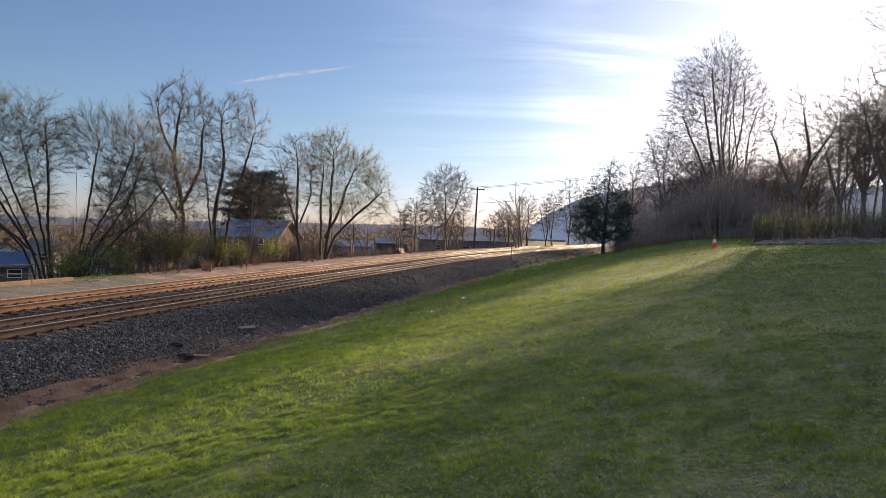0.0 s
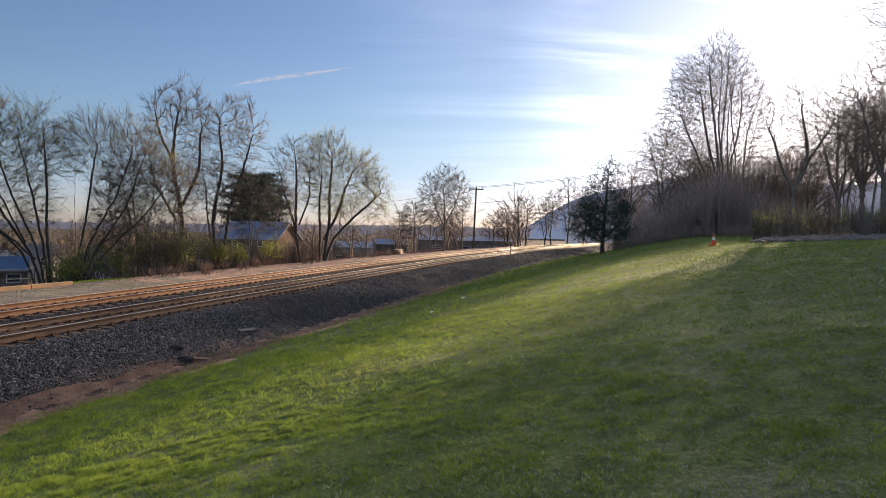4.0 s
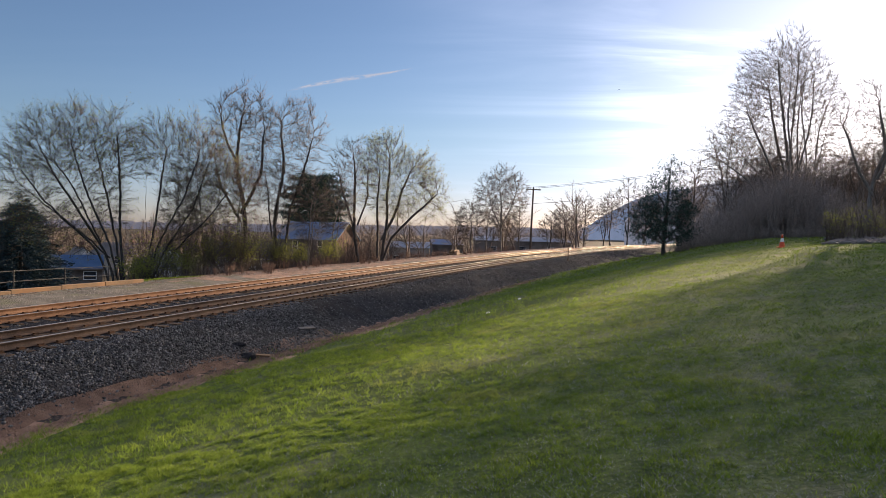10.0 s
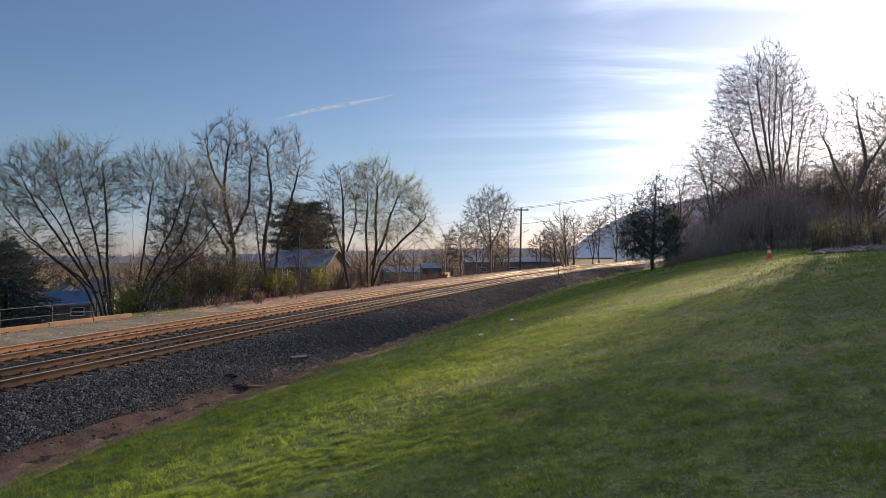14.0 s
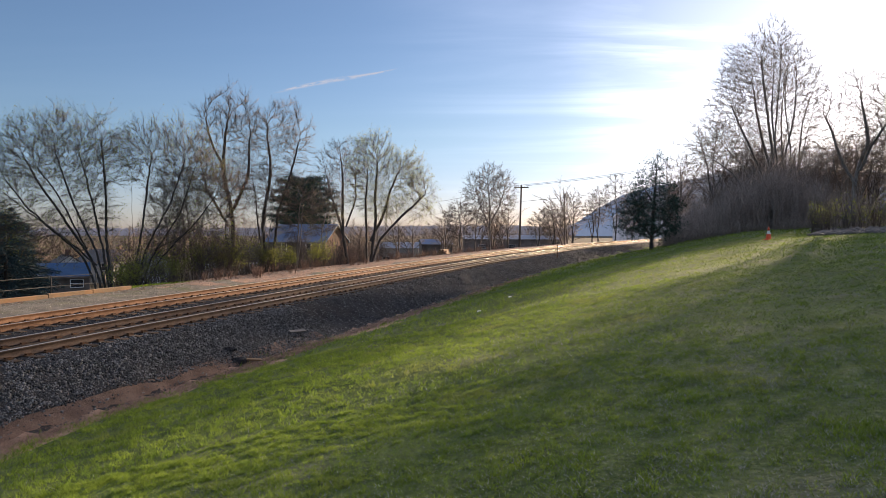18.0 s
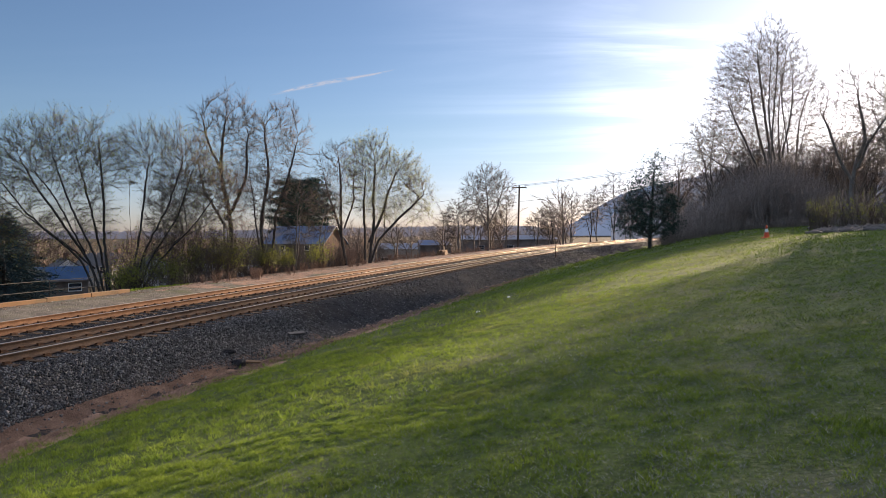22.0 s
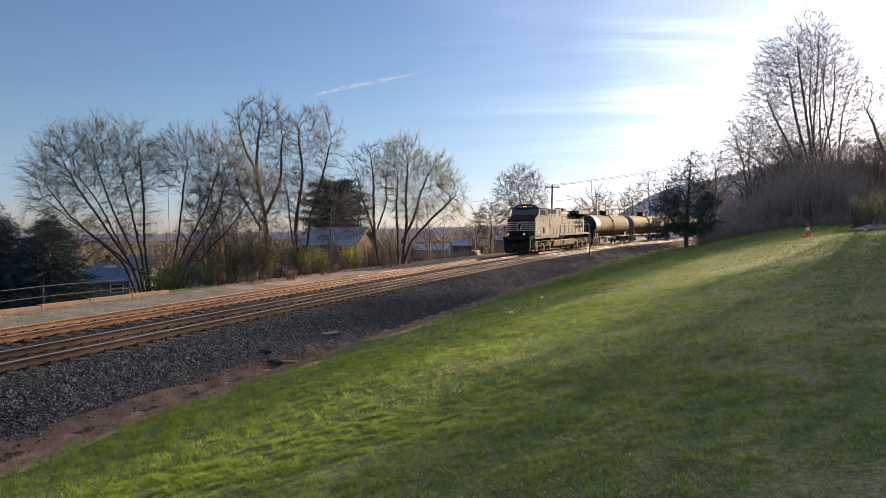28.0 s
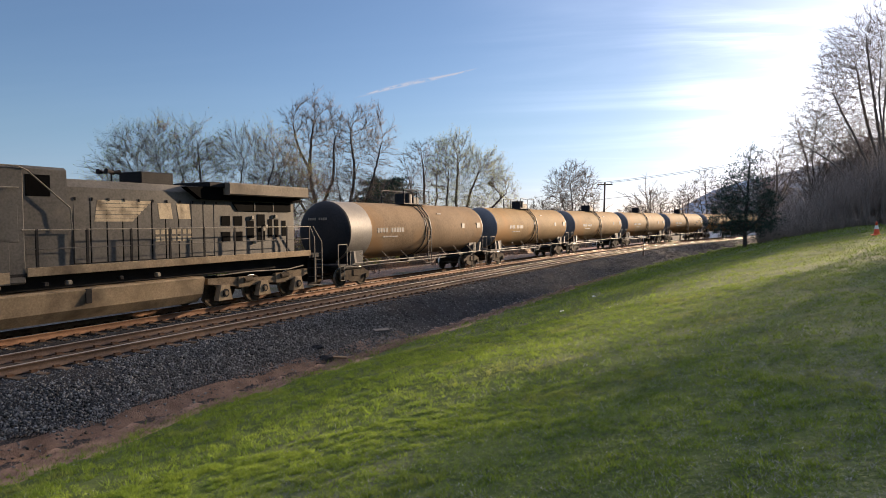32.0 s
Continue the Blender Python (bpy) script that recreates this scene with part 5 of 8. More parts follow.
# ---------------------------------------------------------------- buildings and small things beyond the tracks
M.update({
    "roof_blue": surface("roof_blue", (0.045, 0.08, 0.15), (0.10, 0.155, 0.265), 0.8, 12, 0.5, metal=0.0, bump=0.1, bump_size=0.01, stain=(0.20, 0.16, 0.13), stain_scale=0.5),
    "roof_tarp": surface("roof_tarp", (0.018, 0.055, 0.125), (0.04, 0.095, 0.19), 0.8, 12, 0.7, bump=0.1, bump_size=0.01, specular=0.15),
    "roof_pale": surface("roof_pale", (0.11, 0.135, 0.17), (0.19, 0.22, 0.265), 0.6, 10, 0.5, bump=0.1, bump_size=0.01),
    "roof_dark": surface("roof_dark", (0.05, 0.05, 0.055), (0.11, 0.105, 0.10), 0.8, 14, 0.85, bump=0.2, bump_size=0.01),
    "wall_grey": surface("wall_grey", (0.13, 0.11, 0.095), (0.24, 0.20, 0.17), 0.7, 10, 0.85, bump=0.2, bump_size=0.01, stain=(0.09, 0.07, 0.055), stain_scale=0.5),
    "wall_rust": surface("wall_rust", (0.10, 0.055, 0.036), (0.20, 0.11, 0.07), 0.8, 12, 0.9, bump=0.2, bump_size=0.01, stain=(0.09, 0.06, 0.045), stain_scale=0.6),
    "wall_white": surface("wall_white", (0.56, 0.56, 0.55), (0.72, 0.72, 0.71), 0.6, 10, 0.7, bump=0.1, bump_size=0.006),
    "wall_cream": surface("wall_cream", (0.26, 0.245, 0.215), (0.38, 0.355, 0.315), 0.6, 10, 0.8, bump=0.1, bump_size=0.006),
    "paint_white": surface("paint_white", (0.68, 0.68, 0.66), (0.80, 0.80, 0.78), 2.0, 20, 0.6, bump=0.03, bump_size=0.003),
    "pane": surface("pane", (0.02, 0.025, 0.03), (0.04, 0.05, 0.06), 1.0, 5, 0.12, bump=0, specular=0.8),
    "pole_wood": surface("pole_wood", (0.05, 0.036, 0.026), (0.13, 0.095, 0.068), 1.2, 16, 0.9, bump=0.4, bump_size=0.01),
    "old_timber": surface("old_timber", (0.11, 0.07, 0.038), (0.24, 0.155, 0.085), 1.0, 16, 0.9, bump=0.4, bump_size=0.012, stain=(0.24, 0.12, 0.05), stain_scale=0.8),
    "cone_orange": surface("cone_orange", (0.62, 0.075, 0.02), (0.78, 0.12, 0.035), 3.0, 20, 0.5, bump=0.03, bump_size=0.003),
    "galvanised": surface("galvanised", (0.16, 0.17, 0.165), (0.30, 0.31, 0.30), 3.0, 30, 0.5, metal=0.7, bump=0.05, bump_size=0.002),
    "wire": surface("wire", (0.02, 0.02, 0.022), (0.05, 0.05, 0.05), 3.0, 30, 0.6, bump=0),
    "pale_block": surface("pale_block", (0.26, 0.25, 0.23), (0.55, 0.53, 0.49), 3.0, 16, 0.9, bump=0.4, bump_size=0.02, random_mix=0.4, specular=0.1),
    "rubble": surface("rubble", (0.07, 0.064, 0.06), (0.18, 0.165, 0.15), 2.0, 16, 0.9, bump=0.4, bump_size=0.02, random_mix=0.25),
})


def build_house(x, y, base, eave, ridge_z, length, depth, turn, wall, roof, label, category="house", end_wall=None, windows=(), name="house", over=0.25, chimney=False, ribs=0):
    """A gabled house: the long side faces -y in its own space. windows: rows of x, z, width, height on the long side."""
    h = thing(name, label, category, pose(x, y, base, 0, 0, turn))
    e, r = eave - base, ridge_z - base
    L, D = length / 2, depth / 2
    body = part("wall", box((-L, -D, -0.4), (L, D, e)), M[wall], h)
    for sx in (1, -1):
        part("gable_wall", prism([(-D, -0.4), (D, -0.4), (D, e), (0, r - 0.05), (-D, e)], "x", sx * (L + 0.004) - 0.05, sx * (L + 0.004) + 0.05), M[end_wall or wall], h)
    t = 0.12
    slope = (r - e) / D
    for sd in (-1, 1):
        out = D + over
        sheet = part("roof", prism([(0, r), (sd * out, r - slope * out), (sd * out, r - slope * out + t), (0, r + t)], "x", -L - over, L + over), M[roof], h)
        for k in range(ribs):
            xx = -L + (k + 0.5) * length / ribs
            part("roof_rib", prism([(sd * 0.05, r + t), (sd * out, r - slope * out + t), (sd * out, r - slope * out + t + 0.04), (sd * 0.05, r + t + 0.04)], "x", xx - 0.02, xx + 0.02), M[roof], sheet)
    part("fascia", box((-L - over, -D - over - 0.03, e - slope * over - 0.05), (L + over, -D - over, e - slope * over + 0.13)), M["paint_white"] if wall.startswith("wall_w") else M[wall], h)
    for wx, wz, ww, wh in windows:
        win = part("window", box((wx - ww / 2, -D - 0.02, wz - base), (wx + ww / 2, -D + 0.02, wz - base + wh)), M["pane"], h)
        for lo, hi in (((-ww / 2 - 0.07, -0.06, -0.07), (ww / 2 + 0.07, -0.01, 0.0)), ((-ww / 2 - 0.07, -0.06, wh), (ww / 2 + 0.07, -0.01, wh + 0.07)), ((-ww / 2 - 0.07, -0.06, 0), (-ww / 2, -0.01, wh)), ((ww / 2, -0.06, 0), (ww / 2 + 0.07, -0.01, wh)), ((-ww / 2, -0.045, wh / 2 - 0.03), (ww / 2, -0.02, wh / 2 + 0.03))):
            part("window_frame", box((wx + lo[0], -D + lo[1], wz - base + lo[2]), (wx + hi[0], -D + hi[1], wz - base + hi[2])), M["paint_white"], win)
    if chimney:
        part("chimney", box((L * 0.4, -0.3, r - 0.5), (L * 0.4 + 0.6, 0.3, r + 0.9)), M["wall_rust"], h)
    return h


def town():
    def g(x, y):
        return ground_at(x, y)
    build_house(-21.9, 78.6, g(-21.9, 78.6), 1.85, 3.78, 8.6, 4.6, -22, "wall_grey", "roof_blue", "weathered shed with a blue metal roof below the line", "shed", "wall_rust", [(2.0, 0.28, 0.66, 1.42), (-1.6, 0.28, 0.66, 1.3)], "shed", ribs=14)
    build_house(-61.0, 91.5, g(-61, 91.5), -2.2, -0.5, 6.5, 4.8, -48, "wall_white", "roof_dark", "pale grey gabled house in the town below", end_wall="wall_white", windows=[(-2.5, -3.6, 1.0, 1.4), (2.0, -3.6, 1.0, 1.4)], chimney=True)
    build_house(-48.6, 71.0, g(-48.6, 71), -2.0, -0.7, 6.4, 5, 35, "wall_grey", "roof_tarp", "low pale building under a bright blue roof", "building", windows=[(-2, -3.2, 1.2, 0.8), (2, -3.2, 1.2, 0.8)], name="building")
    build_house(-46.0, 88.0, g(-46, 88), -2.0, -0.1, 5, 4.6, -48, "wall_white", "roof_dark", "white house with a steep gable behind the trees", end_wall="wall_white", windows=[(0, -3.0, 0.9, 1.3)], chimney=True)
    build_house(-38.0, 101.0, g(-38, 101), -1.6, 0.6, 12, 7, -10, "wall_white", "roof_dark", "pale grey house beyond the brush", windows=[(-3, -4.0, 1.0, 1.3), (0, -4.0, 1.0, 1.3), (3, -4.0, 1.0, 1.3)])
    build_house(-20.8, 148.0, g(-20.8, 148), -0.6, 0.6, 10, 8, 6, "wall_cream", "roof_pale", "long low shed with a pale metal roof", "shed", windows=[(-2, -3.6, 1.4, 1.2)], name="shed", ribs=8)
    build_house(-12.5, 156.0, g(-12.5, 156), 0.1, 1.2, 7, 6, 12, "wall_grey", "roof_blue", "small building with a blue roof beyond the brush", "building", name="building")
    build_house(6.0, 186.0, g(6, 186), 1.0, 2.1, 26, 9, 4, "wall_grey", "roof_pale", "long pale-roofed warehouse far beyond the line", "warehouse", windows=[(-8, -1.5, 2, 1), (0, -1.5, 2, 1), (8, -1.5, 2, 1)], name="warehouse")
    build_house(-70.0, 118.0, g(-70, 118), -2.6, -0.5, 9, 8, -15, "wall_cream", "roof_dark", "cream town house with a dark roof", windows=[(-2.5, -4.0, 1.0, 1.3), (2.5, -4.0, 1.0, 1.3)], chimney=True)
    build_house(-66.0, 76.0, g(-66, 76), -2.6, -0.6, 10, 7, -50, "wall_white", "roof_dark", "pale grey town house behind the spruces", windows=[(-2.5, -4.6, 1.0, 1.2), (2.5, -4.6, 1.0, 1.2)])


town()


def catenary(a, b, sag, r, n=18):
    a, b = Vector(a), Vector(b)
    pts = []
    for i in range(n + 1):
        f = i / n
        p = a.lerp(b, f)
        p.z -= sag * 4 * f * (1 - f)
        pts.append(p)
    return tube_path_simple(pts, r)


def tube_path_simple(points, r, sides=4):
    """One joined tube along the points."""
    bm = bmesh.new()
    prev = None
    for i, p in enumerate(points):
        d = (points[min(i + 1, len(points) - 1)] - points[max(i - 1, 0)]).normalized()
        q = d.to_track_quat("Z", "Y").to_matrix()
        ring = [bm.verts.new(p + q @ Vector((r * math.cos(2 * math.pi * k / sides), r * math.sin(2 * math.pi * k / sides), 0))) for k in range(sides)]
        if prev:
            for k in range(sides):
                bm.faces.new((prev[k], prev[(k + 1) % sides], ring[(k + 1) % sides], ring[k]))
        prev = ring
    return bm


def utility_poles():
    group = "poles of the power line"

    def pole(x, y, top, label):
        z = ground_at(x, y)
        t = thing("utility_pole", label, "utility pole", pose(x, y, z, 0, 1.6, 0), group)
        bm = bmesh.new()
        add_tube(bm, (0, 0, -0.5), (0, 0, top - z), 0.17, 0.12, sides=12)
        part("post", bm, M["pole_wood"], t)
        part("crossarm", box((-1.15, -0.07, top - z - 0.45), (1.15, 0.07, top - z - 0.28), 0.01), M["pole_wood"], t)
        for dx in (-1.0, -0.45, 0.45, 1.0):
            bm = bmesh.new()
            add_tube(bm, (dx, 0, top - z - 0.28), (dx, 0, top - z - 0.08), 0.05, 0.03, sides=8)
            part("insulator", bm, M["galvanised"], t)
        return t
    pole(4.92, 104.9, 10.45, "weathered wooden utility pole with one crossarm")
    pole(38.0, 92.5, 14.6, "wooden utility pole among the trees of the wood")
    pole(-26.0, 165.0, 9.5, "distant wooden utility pole beyond the brush")
    for a, b, sag in (((5.9, 104.9, 10.35), (39.0, 92.5, 14.5), 0.5), ((3.9, 104.9, 10.35), (37.0, 92.5, 14.5), 0.55), ((4.95, 104.8, 7.85), (38.0, 92.4, 11.9), 0.5), ((4.0, 105, 10.3), (-27.0, 165, 9.4), 0.8), ((4.9, 105, 7.8), (-26.0, 165, 7.2), 0.8)):
        w = part("power_line", catenary(a, b, sag, 0.022), M["wire"])
        tagged(w, "dark overhead cable strung between wooden poles", "cable", "cables of the power line")


utility_poles()


def fence():
    f = thing("pipe_fence", "dark two-rail pipe fence along the yard edge", "fence")
    pts = [rail_point(s, 14.2) for s in np.arange(-14, 32.1, 2.7)]
    zs = [ground_at(p[0], p[1]) for p in pts]
    for p, z in zip(pts, zs):
        bm = bmesh.new()
        add_tube(bm, (p[0], p[1], z - 0.1), (p[0], p[1], z + 1.05), 0.03, sides=8)
        part("post", bm, M["wire"], f)
    for h in (0.5, 1.0):
        for i in range(len(pts) - 1):
            bm = bmesh.new()
            add_tube(bm, (pts[i][0], pts[i][1], zs[i] + h), (pts[i + 1][0], pts[i + 1][1], zs[i + 1] + h), 0.02, sides=6)
            part("rail", bm, M["wire"], f)


fence()


def timber_edge():
    """The line of old rusty timbers along the yard."""
    t = thing("timber_edging", "row of old rust-stained timbers edging the gravel", "edging")
    rng = random.Random(3)
    for s in np.arange(-22, 29.5, 2.45):
        a, b = rail_point(s, 11.8), rail_point(s + 2.4, 11.8)
        za, zb = ground_at(a[0], a[1]), ground_at(b[0], b[1])
        d = Vector(b) - Vector(a)
        m = pose(a[0], a[1], (za + zb) / 2 - 0.10 + rng.uniform(-0.006, 0.006), 0, 0, math.degrees(math.atan2(d.y, d.x)) + rng.uniform(-0.8, 0.8))
        part("timber", box((0, -0.13, 0), (2.44, 0.13, 0.30), 0.015, m), M["old_timber"], t)
    pile = thing("sleeper_stack", "low stack of weathered pale sleepers beside the track", "timber stack")
    base = rail_point(75, 11.2)
    z = ground_at(base[0], base[1])
    for k in range(3):
        for j in range(4 - k):
            m = pose(base[0], base[1], z + 0.2 * k, 0, 0, 82) @ pose(rng.uniform(-0.2, 0.2), j * 0.3 + k * 0.12 - 0.4, 0, 0, 0, rng.uniform(-3, 3))
            part("sleeper", box((-1.5, -0.12, 0), (1.5, 0.12, 0.18), 0.01, m), M["old_timber"], pile)


timber_edge()


def stone_wall():
    """A low wall of pale blocks behind the fence."""
    w = thing("garden_wall", "low wall of pale rough stone blocks behind the fence", "wall")
    rng = random.Random(8)
    base = part("block", box((-0.3, -0.16, 0), (0.3, 0.16, 0.27), 0.03), M["pale_block"], w)
    first = True
    for course in range(3):
        for k in range(13):
            p = rail_point(15.4 + k * 0.64 + 0.32 * (course % 2), 17.0)
            q = rail_point(16.4 + k * 0.64, 17.0)
            m = pose(p[0], p[1], ground_at(p[0], p[1]) - 0.05 + 0.28 * course, 0, 0, math.degrees(math.atan2(q[1] - p[1], q[0] - p[0])) + rng.uniform(-2, 2))
            if course == 2 and rng.random() < 0.25:
                continue
            if first:
                ob, first = base, False
            else:
                ob = new("block", base.data)
                ob.parent = w
            ob.matrix_basis = m


stone_wall()


def traffic_cone(x, y, h):
    z = ground_at(x, y)
    t = thing("traffic_cone", "orange traffic cone with a white band on the lawn", "traffic cone", pose(x, y, z, 2, -3, 20))
    part("base", box((-0.19, -0.19, 0), (0.19, 0.19, 0.04), 0.012), M["cone_orange"], t)

    def rad(f):
        return 0.145 + (0.03 - 0.145) * f
    for f0, f1, mat, nm in ((0.04, 0.45, "cone_orange", "body"), (0.45, 0.72, "paint_white", "band"), (0.72, 1.0, "cone_orange", "tip")):
        bm = bmesh.new()
        add_tube(bm, (0, 0, h * f0), (0, 0, h * f1), rad(f0), rad(f1), sides=20, caps=nm == "tip")
        part(nm, bm, M[mat], t, smooth=True)


traffic_cone(14.4, 35.0, 0.66)


def lump(rng, size, squash_z=0.6):
    bm = bmesh.new()
    bmesh.ops.create_icosphere(bm, subdivisions=2, radius=1)
    for v in bm.verts:
        k = 1 + 0.35 * noise.noise(v.co * 1.7 + Vector((rng.random() * 50, 0, 0)))
        v.co = Vector((v.co.x * size[0], v.co.y * size[1], v.co.z * size[2])) * k
    return bm


def trackside_bits():
    rng = random.Random(8)
    p = rail_point(21.0, -3.3)
    z = float(np.interp(-3.3, BED_LATS, BED_Z)) + p[2]
    t = thing("boulder", "dark broken block of stone at the ballast's foot", "rock", pose(p[0], p[1], z, 0, 0, 30))
    part("rock", lump(rng, (0.24, 0.17, 0.15)), M["ballast"], t)
    t = thing("broken_board", "short pale broken board on the ballast", "board", pose(p[0] + 0.4, p[1] + 0.12, z + 0.02, 8, 6, 25))
    part("board", box((-0.2, -0.07, 0), (0.22, 0.07, 0.05), 0.01), M["old_timber"], t)
    p = rail_point(21.2, -2.75)
    t = thing("boulder", "flat dark stone lying on the ballast", "rock", pose(p[0], p[1], p[2] - 0.86, 0, 0, 10))
    part("rock", lump(rng, (0.28, 0.14, 0.08)), M["ballast"], t)
    p = rail_point(25.0, -2.85)
    t = thing("plank", "grey weathered plank lying on the ballast slope", "plank", pose(p[0], p[1], p[2] - 0.89, 22, 3, 62))
    part("board", box((-0.4, -0.08, 0), (0.4, 0.08, 0.045), 0.008), M["rubble"], t)
    for x, y in ((0.9, 27.2), (-0.3, 23.0)):
        t = thing("litter", "small scrap of white paper on the grass", "litter", pose(x, y, ground_at(x, y) + 0.01, 0, 0, 40))
        part("scrap", lump(rng, (0.09, 0.06, 0.045)), M["paint_white"], t)
    p = rail_point(74.5, -2.2)
    t = thing("marker_post", "short dark steel marker post beside the track", "post", pose(p[0], p[1], p[2] - 0.5))
    bm = bmesh.new()
    add_tube(bm, (0, 0, -0.2), (0, 0, 1.35), 0.06, 0.05, sides=10)
    part("post", bm, M["rail_dark"], t)


trackside_bits()


def rubble_bank():
    """Broken stone and dirt below the wood, joined."""
    rng = np.random.default_rng(33)
    bm0 = bmesh.new()
    bmesh.ops.create_icosphere(bm0, subdivisions=1, radius=1)
    base = np.array([v.co for v in bm0.verts])
    tri = np.array([[v.index for v in f.verts] for f in bm0.faces])
    bm0.free()
    vs, fs, n = [], [], 0
    for _ in range(900):
        az, d = radians(rng.uniform(25.5, 40)), rng.uniform(38, 52)
        x, y = math.sin(az) * d, math.cos(az) * d
        s = rng.uniform(0.08, 0.34)
        vs.append(base * (1 + 0.3 * rng.normal(0, 0.5, (len(base), 1))) * np.array([s * rng.uniform(0.8, 1.6), s, s * 0.6]) + (x, y, ground_at(x, y)))
        fs.append(tri + n)
        n += len(base)
    ob = mesh_object("rubble", np.concatenate(vs), np.concatenate(fs), M["rubble"])
    tagged(ob, "broken stone and dirt on the bank below the wood", "rubble", kind="stuff")


rubble_bank()

# ---------------------------------------------------------------- the train
# A wagon's own space: x forwards, y to the lawn's side, z up from the rail's top.
TRAIN, WHEELS = [], []
M.update({
    "loco_black": surface("loco_black", (0.056, 0.052, 0.046), (0.115, 0.106, 0.092), 0.9, 14, 0.75, bump=0.05, bump_size=0.004, stain=(0.155, 0.134, 0.104), stain_scale=0.55, stain_amount=0.3, specular=0.14),
    "loco_dust": surface("loco_dust", (0.17, 0.125, 0.078), (0.32, 0.245, 0.155), 1.2, 18, 0.9, bump=0.15, bump_size=0.006, stain=(0.09, 0.068, 0.046), stain_scale=0.8, specular=0.1),
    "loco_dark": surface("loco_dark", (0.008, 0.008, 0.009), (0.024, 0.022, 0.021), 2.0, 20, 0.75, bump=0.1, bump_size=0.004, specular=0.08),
    "truck_iron": surface("truck_iron", (0.025, 0.019, 0.014), (0.095, 0.072, 0.048), 3.0, 25, 0.9, bump=0.3, bump_size=0.006, specular=0.08),
    "stripe_white": surface("stripe_white", (0.34, 0.32, 0.29), (0.52, 0.49, 0.44), 2.0, 30, 0.7, bump=0.05, bump_size=0.002, stain=(0.22, 0.19, 0.15), stain_scale=1.3, specular=0.15),
    "logo_faded_sunlit": surface("logo_faded_sunlit", (0.26, 0.21, 0.14), (0.46, 0.38, 0.26), 2.0, 30, 0.8, bump=0.05, bump_size=0.002, stain=(0.10, 0.08, 0.055), stain_scale=2.2, stain_amount=0.5, specular=0.12),
    # near-black that paints the shade inside vents, windows and grilles
    "void": surface("void", (0.0015, 0.0015, 0.0015), (0.004, 0.004, 0.004), 2.0, 20, 0.9, bump=0, specular=0.02),
    "roof_gloss": surface("roof_gloss", (0.045, 0.047, 0.052), (0.085, 0.088, 0.094), 0.9, 12, 0.42, bump=0.03, bump_size=0.003, specular=0.6),
    "wing_paint": surface("wing_paint", (0.10, 0.083, 0.062), (0.19, 0.158, 0.118), 0.9, 14, 0.8, bump=0.05, bump_size=0.004, stain=(0.07, 0.058, 0.045), stain_scale=0.6, specular=0.12),
    "dusty_iron": surface("dusty_iron", (0.07, 0.053, 0.036), (0.20, 0.152, 0.10), 2.5, 20, 0.9, bump=0.2, bump_size=0.006, specular=0.08),
    "handrail": surface("handrail", (0.12, 0.105, 0.08), (0.30, 0.26, 0.20), 4.0, 30, 0.7, bump=0.05, bump_size=0.002, specular=0.15),
    "tank_paint": surface("tank_paint", (0.135, 0.094, 0.056), (0.25, 0.175, 0.108), 0.45, 9, 0.85, bump=0.06, bump_size=0.004, stain=(0.235, 0.14, 0.065), stain_scale=0.35, stain_amount=0.45, specular=0.05),
    "tank_ochre": surface("tank_ochre", (0.15, 0.092, 0.037), (0.28, 0.18, 0.075), 0.45, 9, 0.8, bump=0.06, bump_size=0.004, stain=(0.27, 0.145, 0.048), stain_scale=0.35, stain_amount=0.5, specular=0.06),
    "numeral_pale": surface("numeral_pale", (0.22, 0.205, 0.175), (0.34, 0.32, 0.275), 2.0, 30, 0.8, bump=0, specular=0.1),
    "tank_skylit": surface("tank_skylit", (0.09, 0.096, 0.11), (0.16, 0.168, 0.18), 0.8, 12, 0.65, bump=0.03, bump_size=0.003, specular=0.15),
    "tank_clean": surface("tank_clean", (0.14, 0.125, 0.105), (0.22, 0.20, 0.17), 0.8, 12, 0.6, bump=0.03, bump_size=0.003, specular=0.2),
    "tank_black": surface("tank_black", (0.010, 0.011, 0.014), (0.026, 0.027, 0.030), 1.0, 14, 0.65, bump=0.04, bump_size=0.003, specular=0.15),
    "steel_tread": surface("steel_tread", (0.35, 0.32, 0.29), (0.6, 0.56, 0.5), 6.0, 50, 0.35, metal=1.0, bump=0),
    "headlight": glow("headlight", (1.0, 0.58, 0.22), 0.9),
    "marker_light": glow("marker_light", (1.0, 0.36, 0.09), 0.9),
    "number_board": surface("number_board", (0.02, 0.018, 0.015), (0.05, 0.042, 0.03), 4.0, 30, 0.6, bump=0, specular=0.2),
})


def glass_material():
    m = bpy.data.materials.new("cab_glass")
    m.use_nodes = True
    b = m.node_tree.nodes["Principled BSDF"]
    # the sky's blue reflection is painted into the base colour
    b.inputs["Base Color"].default_value = (0.055, 0.095, 0.155, 1)
    b.inputs["Roughness"].default_value = 0.06
    b.inputs["IOR"].default_value = 2.1
    b.inputs["Coat Weight"].default_value = 1.0
    return m


M["cab_glass"] = glass_material()


def tube_path(points, r, sides=6):
    bm = bmesh.new()
    for a, b in zip(points[:-1], points[1:]):
        add_tube(bm, a, b, r, sides=sides)
    return bm


